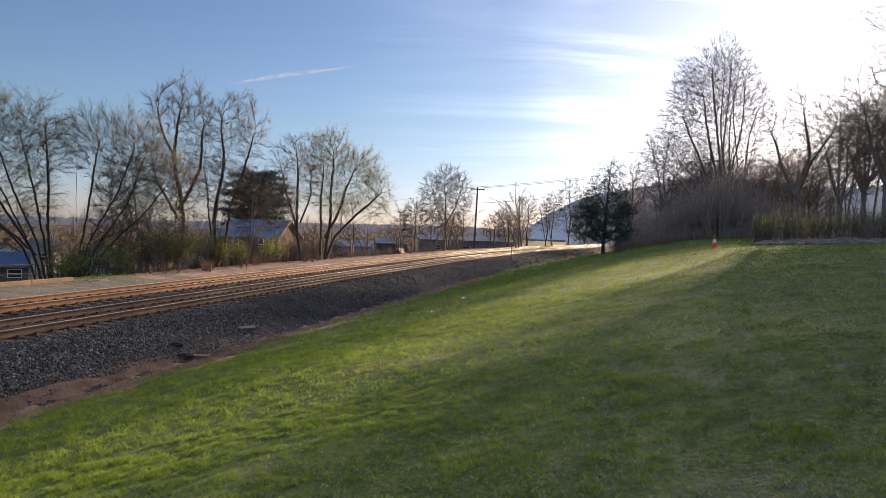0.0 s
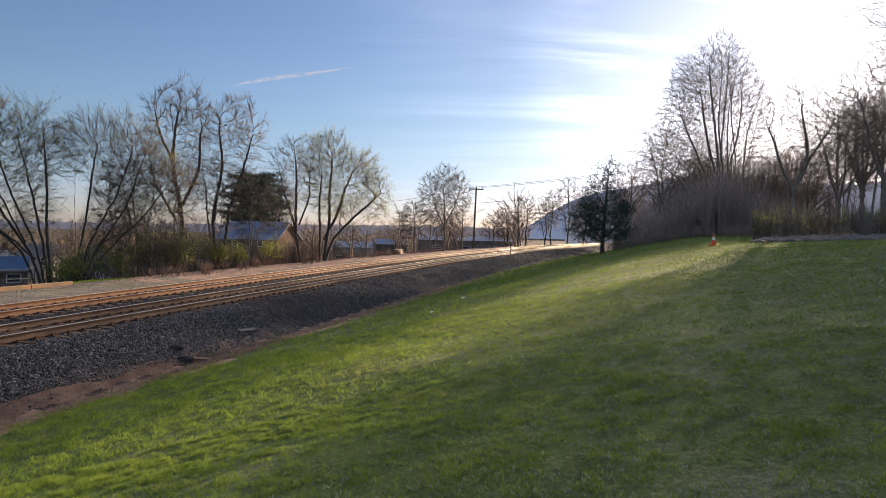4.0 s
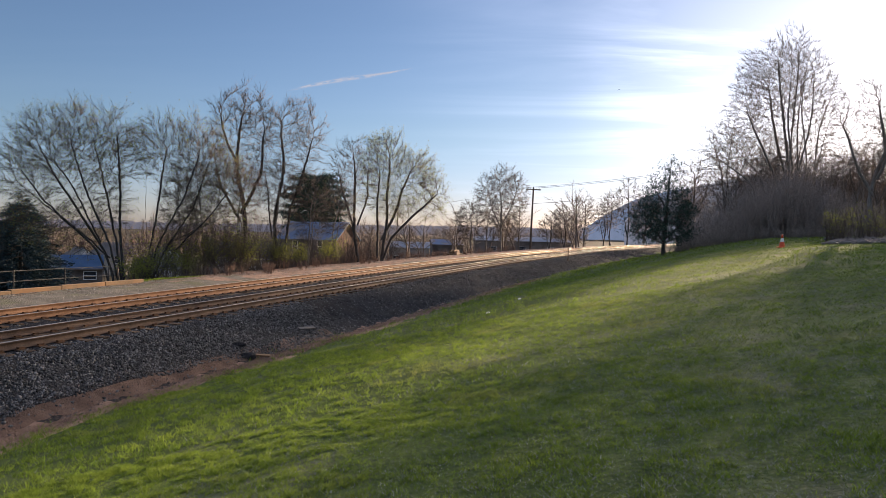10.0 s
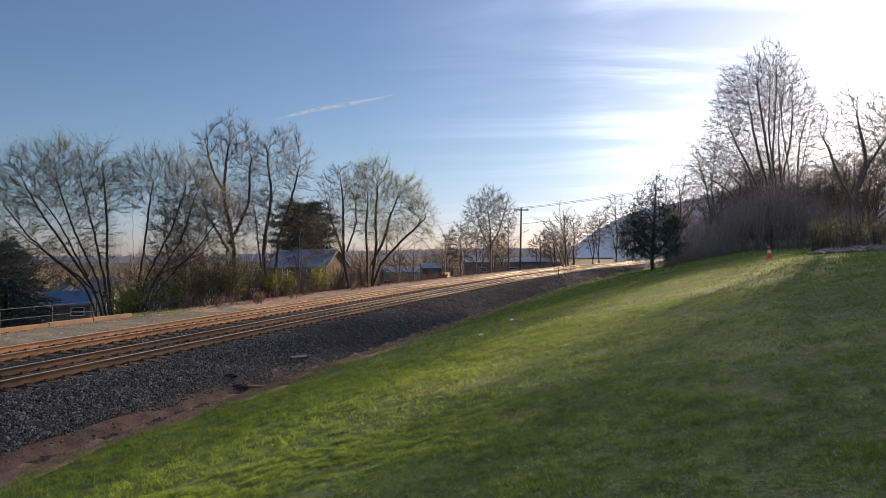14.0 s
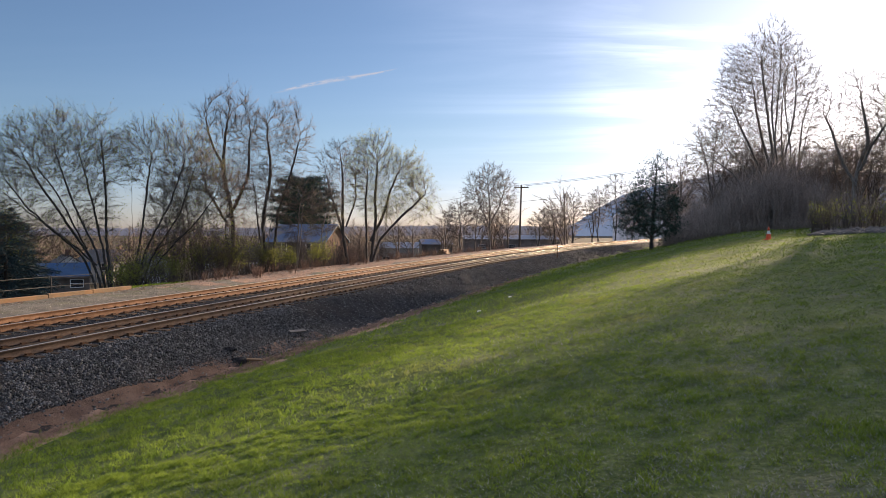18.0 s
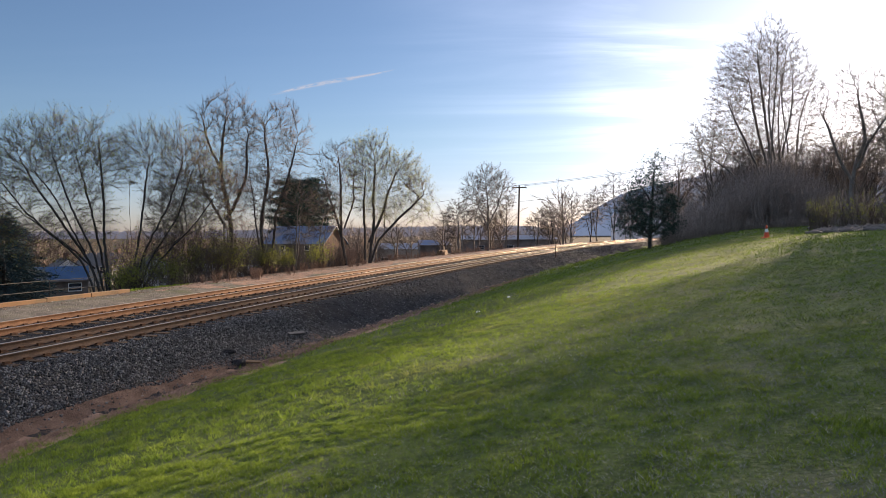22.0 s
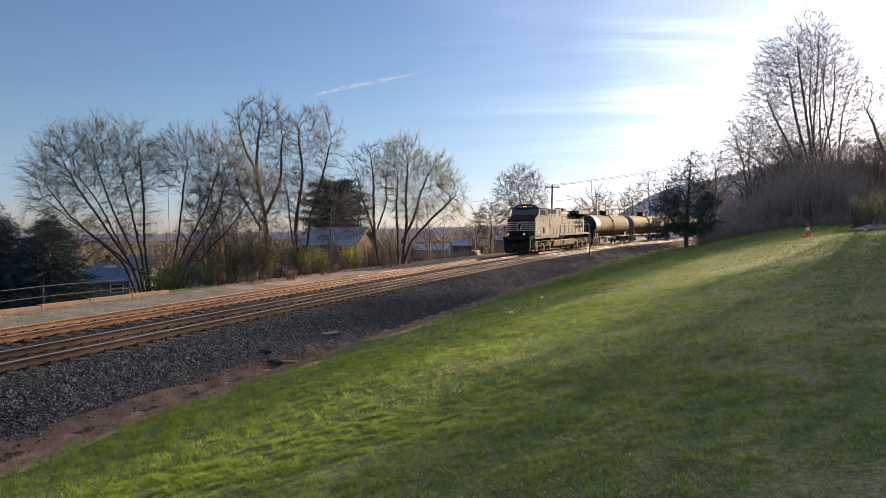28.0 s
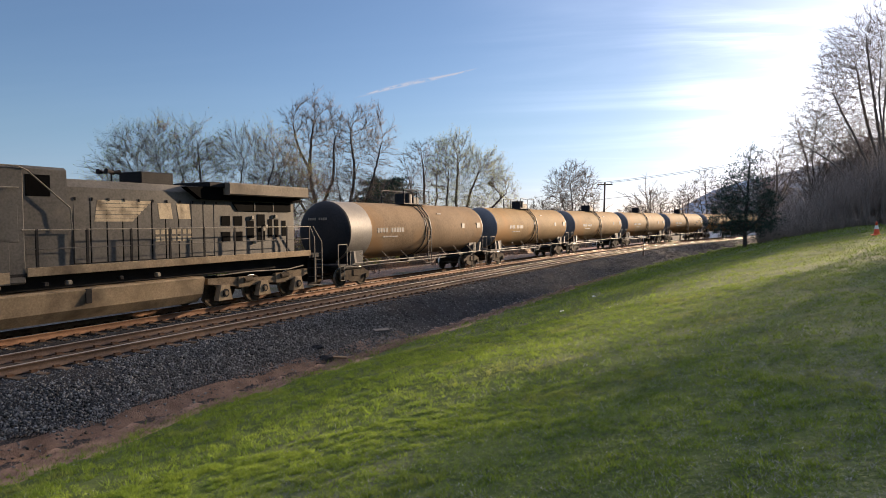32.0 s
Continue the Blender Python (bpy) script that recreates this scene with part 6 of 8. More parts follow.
def letters(text, size, material, m, parent, name="numeral", label="", depth=0.004):
    c = bpy.data.curves.new(name, "FONT")
    c.body, c.size, c.extrude, c.align_x, c.align_y = text, size, depth, "CENTER", "CENTER"
    c.offset = size * 0.025
    tmp = new(name, c)
    me = bpy.data.meshes.new_from_object(tmp.evaluated_get(bpy.context.evaluated_depsgraph_get()))
    bpy.data.objects.remove(tmp)
    me.materials.clear()
    me.materials.append(material)
    ob = new(name, me)
    ob.parent, ob.matrix_basis = parent, m
    if label:
        ob["label"] = label
    return ob


def wheelset(parent, x, r, gauge=0.752):
    """Two flanged wheels on an axle; turns about its own y axis."""
    holder = new("wheelset", None)
    bm = bmesh.new()
    rings = [(-0.07, r * 0.35), (-0.07, r * 0.86), (-0.065, r * 1.03), (-0.035, r * 1.03), (-0.03, r), (0.07, r * 0.985), (0.07, r * 0.87), (0.03, r * 0.80), (0.03, r * 0.4), (0.09, r * 0.36), (0.09, r * 0.12)]
    n = 28
    for side in (1, -1):
        loops = [[bm.verts.new((rr * math.cos(2 * math.pi * k / n), side * (gauge + y), rr * math.sin(2 * math.pi * k / n))) for k in range(n)] for y, rr in rings]
        for i in range(len(loops) - 1):
            for k in range(n):
                fa = bm.faces.new((loops[i][k], loops[i][(k + 1) % n], loops[i + 1][(k + 1) % n], loops[i + 1][k]))
                fa.material_index = 1 if 3 <= i <= 4 else 0
        bm.faces.new(loops[-1])
    add_tube(bm, (0, -1.05, 0), (0, 1.05, 0), 0.085, sides=10)
    bmesh.ops.recalc_face_normals(bm, faces=bm.faces[:])
    me = bpy.data.meshes.new("wheelset")
    bm.to_mesh(me)
    bm.free()
    me.materials.append(M["truck_iron"])
    me.materials.append(M["steel_tread"])
    holder = bpy.data.objects.new("wheelset", me)
    scene.collection.objects.link(holder)
    holder.parent = parent
    holder.matrix_basis = pose(x, 0, r)
    return holder


def build_locomotive():
    lo = thing("locomotive", "black dusty freight diesel locomotive with white nose stripes, headlights lit", "locomotive")

    def X(back):
        return 10.15 - back
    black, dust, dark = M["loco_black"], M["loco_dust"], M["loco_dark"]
    # frame and walkway
    part("underframe", box((X(21.1), -0.95, 1.25), (X(-1.2), 0.95, 1.72), 0.03), dark, lo)
    for sd in (1, -1):
        part("side_sill", box((X(20.45), sd * 1.5 - 0.03, 1.70), (X(8.1), sd * 1.5 + 0.03, 1.95), 0.012), dust, lo, "dust-covered side sill")
    part("walkway", box((X(20.6), -1.5, 1.72), (X(-1.1), 1.5, 1.80), 0.01), dark, lo)
    # cab
    prof = [(X(0.0), 1.52), (X(0.0), 3.62), (X(1.05), 4.05), (X(1.22), 4.62), (X(1.5), 4.74), (X(4.0), 4.74), (X(4.0), 1.52)]
    bm = prism(prof, "y", -1.5, 1.5)
    cab = part("cab", bm, black, lo)
    bmr = bmesh.new()
    add_prism(bmr, [(-1.58, 4.72), (-1.08, 5.06), (-0.5, 5.18), (0.5, 5.18), (1.08, 5.06), (1.58, 4.72), (1.55, 4.68), (-1.55, 4.68)], "x", X(4.05), X(1.15))
    part("cab_roof", bmr, M["roof_gloss"], cab, "dark overhanging cab roof")
    # nose with its slanted corners
    bmn = bmesh.new()
    nose = [(X(0.02), -1.5), (X(-0.35), -1.32), (X(-0.62), -0.95), (X(-0.62), 0.95), (X(-0.35), 1.32), (X(0.02), 1.5)]
    lo_ring = [bmn.verts.new((x, y, 1.78)) for x, y in nose]
    hi_ring = [bmn.verts.new((x - 0.10 * (x > X(0)), y * 0.98, 3.55)) for x, y in nose]
    top = [bmn.verts.new((X(1.06), y * 0.98, 4.06)) for x, y in nose]
    for a, b in ((lo_ring, hi_ring), (hi_ring, top)):
        for i in range(5):
            bmn.faces.new((a[i], a[i + 1], b[i + 1], b[i]))
    bmn.faces.new(lo_ring)
    bmesh.ops.recalc_face_normals(bmn, faces=bmn.faces[:])
    # darker paint than the cab, which puts the nose's shade into its colour
    part("nose", bmn, dark, cab, "black nose with its shade painted in")
    # the wrap-round stripes: front bars and side bars
    for i, z in enumerate((3.27, 3.06, 2.85, 2.64, 2.43)):
        part("stripe", box((X(-0.635), -0.93, z - 0.055), (X(-0.612), -0.26, z + 0.055)), M["stripe_white"], cab)
        part("stripe", box((X(-0.635), 0.26, z - 0.055), (X(-0.612), 0.93, z + 0.055)), M["stripe_white"], cab)
        for sd in (1, -1):
            for (ax, ay), (bx, by) in (((-0.35, 1.325), (-0.62, 0.955)), ((0.02, 1.502), (-0.35, 1.325))):
                bms = bmesh.new()
                a, b = Vector((X(ax), sd * ay)), Vector((X(bx), sd * by))
                off = Vector((0.008, sd * 0.008))
                a2, b2 = a + off, b + off
                vs = [bms.verts.new((p[0], p[1], zz)) for p, zz in ((a2, z - 0.05), (b2, z - 0.05), (b2, z + 0.055), (a2, z + 0.055))]
                vs2 = [bms.verts.new((p[0], p[1], zz)) for p, zz in ((a, z - 0.05), (b, z - 0.05), (b, z + 0.055), (a, z + 0.055))]
                bms.faces.new(vs)
                for k in range(4):
                    bms.faces.new((vs[k], vs[(k + 1) % 4], vs2[(k + 1) % 4], vs2[k]))
                bmesh.ops.recalc_face_normals(bms, faces=bms.faces[:])
                part("stripe", bms, M["stripe_white"], cab)
            end = 0.84 - 0.115 * i
            # side bars in tan: warm sunlight painted into the white stripes
            part("stripe", prism([(X(0.06), z - 0.055), (X(end - 0.05), z - 0.055), (X(end), z + 0.055), (X(0.06), z + 0.055)], "y", sd * 1.5 - 0.006, sd * 1.5 + 0.008), M["logo_faded_sunlit"], cab)
    # plain pale crest on the nose: a rearing shape of blocks
    part("emblem", box((X(-0.632), -0.24, 2.40), (X(-0.612), 0.24, 3.32), 0.004), M["stripe_white"], cab, "pale emblem panel on the nose")
    part("emblem_shape", prism([(-0.10, 2.55), (0.02, 2.5), (0.12, 2.78), (0.20, 3.1), (0.05, 3.2), (-0.06, 3.0), (-0.16, 2.9)], "x", X(-0.64), X(-0.634)), dark, cab)
    # windscreen panes
    d = Vector((X(1.22) - X(1.05), 0, 0.57)).normalized()
    for y0, y1 in ((-1.32, -0.12), (0.12, 1.32)):
        bmw = bmesh.new()
        n = Vector((d.z, 0, -d.x)) * 0.02
        base = Vector((X(1.05), 0, 4.05)) + n
        for q in ((y0, 0.07), (y1, 0.07), (y1, 0.56), (y0, 0.56)):
            bmw.verts.new(base + d * q[1] + Vector((0, q[0], 0)))
        bmw.verts.ensure_lookup_table()
        fa = bmw.faces.new(bmw.verts[:])
        bmesh.ops.solidify(bmw, geom=[fa], thickness=0.015)
        bmesh.ops.recalc_face_normals(bmw, faces=bmw.faces[:])
        part("windscreen", bmw, M["cab_glass"], cab)
    # number boards and marker lights over the windscreen
    part("light_housing", box((X(1.42), -0.98, 4.72), (X(1.10), 0.98, 5.08), 0.03), dark, cab)
    for y in (-0.6, 0.6):
        board = part("number_board", box((X(1.10), y - 0.33, 4.78), (X(1.085), y + 0.33, 5.03)), M["number_board"], cab)
        letters("4168", 0.27, M["stripe_white"], pose(X(1.083), y, 4.905, 90, 0, 90), cab, "numeral")
    for y in (-0.12, 0.12):
        bm = bmesh.new()
        add_tube(bm, (X(1.12), y, 4.91), (X(1.06), y, 4.91), 0.07, sides=16)
        part("roof_headlight", bm, M["marker_light"], cab, "lit amber roof headlight")
    for sd in (1, -1):
        # side windows: dark openings with pale frames
        for b0, b1, z0, z1 in ((1.72, 2.18, 3.95, 4.58), (2.25, 2.62, 3.98, 4.58), (2.72, 3.08, 3.98, 4.58), (3.2, 3.52, 3.92, 4.6)):
            part("side_window", box((X(b1), sd * 1.5 - 0.01, z0), (X(b0), sd * 1.5 + 0.012, z1)), M["cab_glass"] if b0 < 2 else (M["void"] if b0 < 3 else black), cab)
        for b0, b1, z0, z1 in ((1.66, 1.72, 3.9, 4.62), (2.63, 2.70, 3.93, 4.60), (1.7, 3.1, 3.88, 3.95)):
            part("window_frame", box((X(b1), sd * 1.5 - 0.01, z0), (X(b0), sd * 1.5 + 0.03, z1), 0.005), M["handrail"], cab, "pale window frame")
        for b in (3.18, 3.53):
            part("window_frame", box((X(b + 0.03), sd * 1.5 - 0.01, 3.9), (X(b), sd * 1.5 + 0.03, 4.62)), M["loco_dust"], cab)
        letters("4168", 0.57, M["numeral_pale"], pose(X(2.58), sd * 1.503, 3.4, 90, 0, 180 if sd > 0 else 0), cab, "numeral", "large pale cab-side numerals")
        # lower side boxes and doors
        part("side_box", box((X(7.65), sd * 1.5 - 0.3, 1.52), (X(1.48), sd * 1.5 + 0.012, 2.74), 0.01), black, cab)
        part("dust_band", box((X(7.63), sd * 1.512 - 0.004, 1.56), (X(1.5), sd * 1.512 + 0.004, 1.86)), dust, cab, "dust-caked lower edge")
        part("vent", box((X(2.86), sd * 1.512 - 0.01, 2.08), (X(2.31), sd * 1.512 + 0.012, 2.68), 0.004), M["void"], cab, "square dark vent")
        part("ledge", box((X(3.6), sd * 1.51, 2.735), (X(1.4), sd * 1.54, 2.765)), black, cab)
        part("white_plate", box((X(1.36), sd * 1.5, 2.16), (X(0.98), sd * 1.508, 2.24)), M["stripe_white"], cab)
        part("front_sill", box((X(1.6), sd * 1.5 - 0.02, 1.80), (X(-0.05), sd * 1.5 + 0.02, 1.98), 0.01), dust, cab)
        for b in (4.75, 5.9, 6.95):
            part("door_seam", box((X(b + 0.015), sd * 1.512, 1.9), (X(b), sd * 1.522, 2.6)), dark, cab)
        for b in (4.6, 5.65, 6.6):
            part("small_plate", box((X(b + 0.12), sd * 1.512, 2.12), (X(b), sd * 1.52, 2.2)), M["stripe_white"], cab)
    # wide equipment cabin behind the cab
    cabin = part("equipment_cabin", box((X(8.1), -1.49, 1.52), (X(4.02), 1.49, 4.70), 0.05), black, lo)
    for sd in (1, -1):
        for b in (4.08, 4.98, 5.88):
            frame_ = part("louvre", box((X(b + 0.82), sd * 1.49 - 0.02, 4.16), (X(b), sd * 1.49 + 0.012, 4.66), 0.006), M["void"], cabin)
            for k in range(5):
                part("slat", box((X(b + 0.79), sd * 1.50, 4.20 + k * 0.09), (X(b + 0.03), sd * 1.525, 4.22 + k * 0.09)), dark, frame_)
            part("louvre_frame", box((X(b + 0.88), sd * 1.49, 4.14), (X(b + 0.82), sd * 1.53, 4.68)), M["handrail"], cabin)
        for b in (4.1, 5.2, 6.3):
            part("cabin_panel", box((X(b + 1.0), sd * 1.49, 3.72), (X(b), sd * 1.515, 4.08), 0.008), black, cabin)
        part("cabin_door", box((X(7.9), sd * 1.49, 2.66), (X(4.5), sd * 1.512, 3.66), 0.01), black, cabin)
        for z in (2.8, 3.52):
            part("latch", box((X(4.95), sd * 1.51, z), (X(4.87), sd * 1.54, z + 0.1)), dark, cabin)
        for z0, z1 in ((4.12, 4.15), (4.70, 4.73)):
            part("grab_rail", tube_path([(X(4.0), sd * 1.58, z0), (X(7.9), sd * 1.58, z0)], 0.02), M["handrail"], cabin)
        bmp = tube_path([(X(7.9), sd * 1.55, 4.7), (X(8.2), sd * 1.5, 4.6), (X(9.4), sd * 1.5, 3.6), (X(9.45), sd * 1.48, 3.0)], 0.022)
        part("grab_rail", bmp, M["handrail"], cabin, "sloping pale handrail")
    # long hood
    hood = part("long_hood", prism([(-0.92, 1.8), (-0.98, 4.25), (-0.75, 4.5), (0.75, 4.5), (0.98, 4.25), (0.92, 1.8)], "x", X(15.6), X(8.1)), black, lo)
    part("blower_cabin", prism([(-1.3, 1.8), (-1.3, 4.68), (-1.2, 4.76), (1.2, 4.76), (1.3, 4.68), (1.3, 1.8)], "x", X(9.45), X(8.05)), black, lo)
    for sd in (1, -1):
        for k in range(11):
            b = 9.85 + k * 0.56
            part("hood_door", box((X(b + 0.53), sd * 0.955 - 0.06, 1.95), (X(b), sd * 0.955 + 0.015 + 0.002 * (k % 3), 4.15), 0.012), black, hood)
            part("seam", box((X(b + 0.555), sd * 0.955, 1.95), (X(b + 0.535), sd * 0.972, 4.15)), M["void"], hood)
            part("hinge", box((X(b + 0.08), sd * 0.96, 3.85), (X(b + 0.03), sd * 1.0, 3.95)), dark, hood)
        # plain faded marks: slanting bars, two block letters' shapes, two rows of bars
        for k in range(6):
            z = 3.84 - 0.115 * k
            part("faded_bar", prism([(X(10.62 - 0.02 * k), z - 0.049), (X(12.55 - 0.13 * k), z - 0.049), (X(12.62 - 0.13 * k), z + 0.049), (X(10.62 - 0.02 * k + 0.02), z + 0.049)], "y", sd * 0.972, sd * 0.979), M["logo_faded_sunlit"], hood)
        for b0, b1 in ((12.95, 13.5), (13.75, 14.3)):
            part("faded_mark", prism([(X(b1), 3.30), (X(b0), 3.30), (X(b0 - 0.08), 3.84), (X(b1 - 0.08), 3.84)], "y", sd * 0.972, sd * 0.98), M["logo_faded_sunlit"], hood)
        for z in (2.62, 2.86):
            for k in range(7):
                part("faded_bar", box((X(14.3 - k * 0.23), sd * 0.972, z - 0.08), (X(14.3 - k * 0.23 - 0.16), sd * 0.979, z + 0.08)), M["logo_faded_sunlit"], hood)
    # stack, horns, roof edge
    part("chimney", box((X(13.95), -0.55, 4.45), (X(12.6), 0.55, 4.92), 0.03), dark, hood)
    horn = part("horn", tube_path([(X(11.75), 0.2, 4.48), (X(11.75), 0.2, 4.8)], 0.03), dark, hood)
    for dx, dy in ((-0.3, 0.0), (0.28, 0.12), (-0.18, -0.15), (0.15, -0.1), (0.32, -0.25)):
        bm = bmesh.new()
        add_tube(bm, (X(11.75), 0.2 + dy, 4.84), (X(11.75) + dx, 0.2 + dy, 4.86), 0.03, 0.09, sides=10)
        part("trumpet", bm, dark, horn)
    # radiator end
    rad = part("radiator_housing", prism([(-0.98, 1.8), (-0.98, 4.5), (0.98, 4.5), (0.98, 1.8)], "x", X(20.0), X(15.4)), black, lo)
    part("radiator_roof", box((X(20.3), -1.3, 4.45), (X(14.9), 1.3, 4.66), 0.04), dark, rad)
    for sd in (1, -1):
        part("radiator_wing", prism([(sd * 1.2, 4.66), (sd * 1.5, 4.66), (sd * 1.55, 4.6), (sd * 1.55, 4.24), (sd * 1.5, 4.2), (sd * 1.2, 4.2)], "x", X(20.33), X(15.66)), M["wing_paint"], rad, "pale overhanging radiator wing")
        # the wing's shadow on the hood, painted as a black panel
        part("wing_shade_panel", prism([(X(13.9), 4.44), (X(14.6), 4.02), (X(20.2), 4.02), (X(20.2), 4.2), (X(15.7), 4.2), (X(15.6), 4.5)], "y", sd * 0.95, sd * 1.22), M["void"], rad, "black panel painting the shadow under the wing")
        part("radiator_screen", prism([(X(16.6), 3.62), (X(19.75), 3.62), (X(19.75), 3.97), (X(16.3), 3.97)], "y", sd * 0.95, sd * 1.03), M["void"], rad, "slanted black radiator screen")
        for b in (17.5, 18.6):
            part("screen_bar", box((X(b + 0.05), sd * 1.03, 3.62), (X(b), sd * 1.045, 3.97)), black, rad)
        part("cabin_window", box((X(8.95), sd * 1.3 - 0.01, 3.92), (X(8.25), sd * 1.3 + 0.014, 4.52), 0.005), M["void"], lo, "dark opening in the blower cabin")
        for b0, b1, z0, z1 in ((15.75, 16.2, 3.05, 3.42), (16.4, 16.85, 3.05, 3.42), (15.75, 16.2, 2.45, 2.82), (16.4, 16.85, 2.45, 2.82), (17.1, 17.5, 2.55, 3.25), (17.7, 18.15, 2.4, 3.5), (18.35, 18.6, 2.55, 3.3), (18.75, 18.98, 2.55, 3.3), (19.2, 19.45, 2.6, 3.25)):
            part("grille", box((X(b1), sd * 0.98 - 0.02, z0), (X(b0), sd * 0.98 + 0.018, z1), 0.005), M["void"], rad)
        for b, z in ((17.3, 3.36), (17.95, 2.9), (18.7, 3.42), (17.4, 2.4), (18.1, 3.0)):
            part("valve", box((X(b + 0.16), sd * 1.0, z - 0.08), (X(b), sd * 1.07, z + 0.08), 0.02), M["handrail"], rad)
    # handrails along the walkway
    for sd in (1, -1):
        rail_ob = part("handrail", tube_path([(X(8.0), sd * 1.5, 2.98), (X(20.5), sd * 1.5, 2.98)], 0.022), M["handrail"], lo, "pale tubular handrail")
        part("mid_rail", tube_path([(X(8.1), sd * 1.5, 2.45), (X(20.4), sd * 1.5, 2.45)], 0.016), M["loco_black"], rail_ob)
        for k in range(9):
            b = 8.35 + k * 1.5
            part("post", box((X(b + 0.09), sd * 1.5 - 0.02, 1.72), (X(b), sd * 1.5 + 0.02, 3.0), 0.01), dark, rail_ob)
    # fuel tank
    part("fuel_tank", prism([(-1.3, 0.62), (-1.0, 0.30), (1.0, 0.30), (1.3, 0.62), (1.42, 1.18), (1.36, 1.24), (-1.36, 1.24), (-1.42, 1.18)], "x", X(14.45), X(6.4)), dust, lo, "long dust-coated fuel tank")
    for sd in (1, -1):
        part("fuel_gauge", box((X(10.05), sd * 1.38, 0.78), (X(9.85), sd * 1.42, 1.22), 0.01), dark, lo)
        for k, b in enumerate((6.9, 7.3, 8.6, 9.3, 11.0, 12.4)):
            part("pipe_valve", box((X(b + 0.16), sd * 1.25, 1.38), (X(b), sd * 1.42, 1.52), 0.03), M["handrail"] if k % 2 else dark, lo)
        bm = bmesh.new()
        add_tube(bm, (X(5.35), sd * 1.2, 1.22), (X(6.2), sd * 1.2, 1.22), 0.2, sides=14)
        part("air_reservoir", bm, M["truck_iron"], lo)
    # trucks
    for first in (0.71, 15.45):
        truck = part("truck_frame", box((X(first + 5.0), -0.2, 0.62), (X(first - 0.75), 0.2, 1.1), 0.04), dark, lo)
        for sd in (1, -1):
            beam = [(X(first - 0.75), 0.92), (X(first - 0.75), 1.14), (X(first + 0.5), 1.1), (X(first + 1.1), 0.98), (X(first + 3.1), 0.98), (X(first + 3.7), 1.1), (X(first + 5.0), 1.14), (X(first + 5.0), 0.92), (X(first + 4.4), 0.75), (X(first + 2.6), 0.72), (X(first + 1.6), 0.72), (X(first + 0.6), 0.75)]
            part("side_frame", prism(beam, "y", sd * 1.21 - 0.09, sd * 1.21 + 0.1), M["dusty_iron"], truck)
            for k in (1.07, 3.2):
                part("frame_block", box((X(first + k + 0.34), sd * 1.26 - 0.1, 0.66), (X(first + k - 0.34), sd * 1.26 + 0.1, 1.08), 0.03), M["dusty_iron"], truck, "dust-brown block of the truck frame")
            for k in range(3):
                x = X(first + k * 2.13)
                part("journal_box", prism([(x - 0.36, 0.28), (x + 0.36, 0.28), (x + 0.2, 0.85), (x - 0.2, 0.85)], "y", sd * 1.29 - 0.12, sd * 1.29 + 0.12), dust, truck, "dusty journal box")
                bm = bmesh.new()
                add_tube(bm, (x, sd * 1.36, 0.55), (x, sd * 1.45, 0.55), 0.15, sides=16)
                part("bearing_cap", bm, dark, truck)
                bm = bmesh.new()
                add_tube(bm, (x, sd * 1.40, 0.55), (x, sd * 1.47, 0.55), 0.085, sides=12)
                part("end_cover", bm, M["dusty_iron"], truck, "dusty round end cover of an axle")
            for b in (1.0, 3.15):
                bm = bmesh.new()
                add_tube(bm, (X(first + b), sd * 1.36, 0.95), (X(first + b + 0.45), sd * 1.36, 0.98), 0.11, sides=10)
                part("brake_cylinder", bm, M["truck_iron"], truck)
            part("brake_pipe", tube_path([(X(first - 0.4), sd * 1.40, 1.22), (X(first + 1.2), sd * 1.40, 1.26), (X(first + 3.6), sd * 1.40, 1.2), (X(first + 4.6), sd * 1.40, 1.3)], 0.025), M["handrail"], truck)
        for k in range(3):
            WHEELS.append((wheelset(lo, X(first + k * 2.13), 0.535), 0.535, 0))
    # front end: pilot, plough, steps, coupler, ditch lights, front rails
    part("front_platform", box((X(-0.6), -1.45, 1.55), (X(-1.5), 1.45, 1.80), 0.03), dark, lo)
    part("pilot", box((X(-1.15), -1.4, 0.55), (X(-1.4), 1.4, 1.6), 0.03), dark, lo)
    plough = bmesh.new()
    pts = [(X(-1.36), -1.42), (X(-1.55), -1.2), (X(-1.74), -0.8), (X(-1.85), -0.35), (X(-1.85), 0.35), (X(-1.74), 0.8), (X(-1.55), 1.2), (X(-1.36), 1.42)]
    a = [plough.verts.new((x + 0.12, y * (0.93 if abs(y) > 1 else 1), 0.12 + 0.16 * max(0, abs(y) - 0.8))) for x, y in pts]
    b = [plough.verts.new((x - 0.05, y, 1.1)) for x, y in pts]
    a2 = [plough.verts.new((X(-1.3), y * (0.93 if abs(y) > 1 else 1), 0.12 + 0.16 * max(0, abs(y) - 0.8))) for x, y in pts]
    b2 = [plough.verts.new((X(-1.3), y, 1.1)) for x, y in pts]
    for i in range(7):
        plough.faces.new((a[i], a[i + 1], b[i + 1], b[i]))
        plough.faces.new((a2[i + 1], a2[i], b2[i], b2[i + 1]))
        plough.faces.new((b[i], b[i + 1], b2[i + 1], b2[i]))
        plough.faces.new((a2[i], a2[i + 1], a[i + 1], a[i]))
    plough.faces.new((a[0], b[0], b2[0], a2[0]))
    plough.faces.new((a[7], a2[7], b2[7], b[7]))
    bmesh.ops.recalc_face_normals(plough, faces=plough.faces[:])
    part("snow_plough", plough, dark, lo, "black snow plough")
    part("coupler", box((X(-1.3), -0.14, 0.75), (X(-2.1), 0.14, 1.02), 0.05), M["truck_iron"], lo)
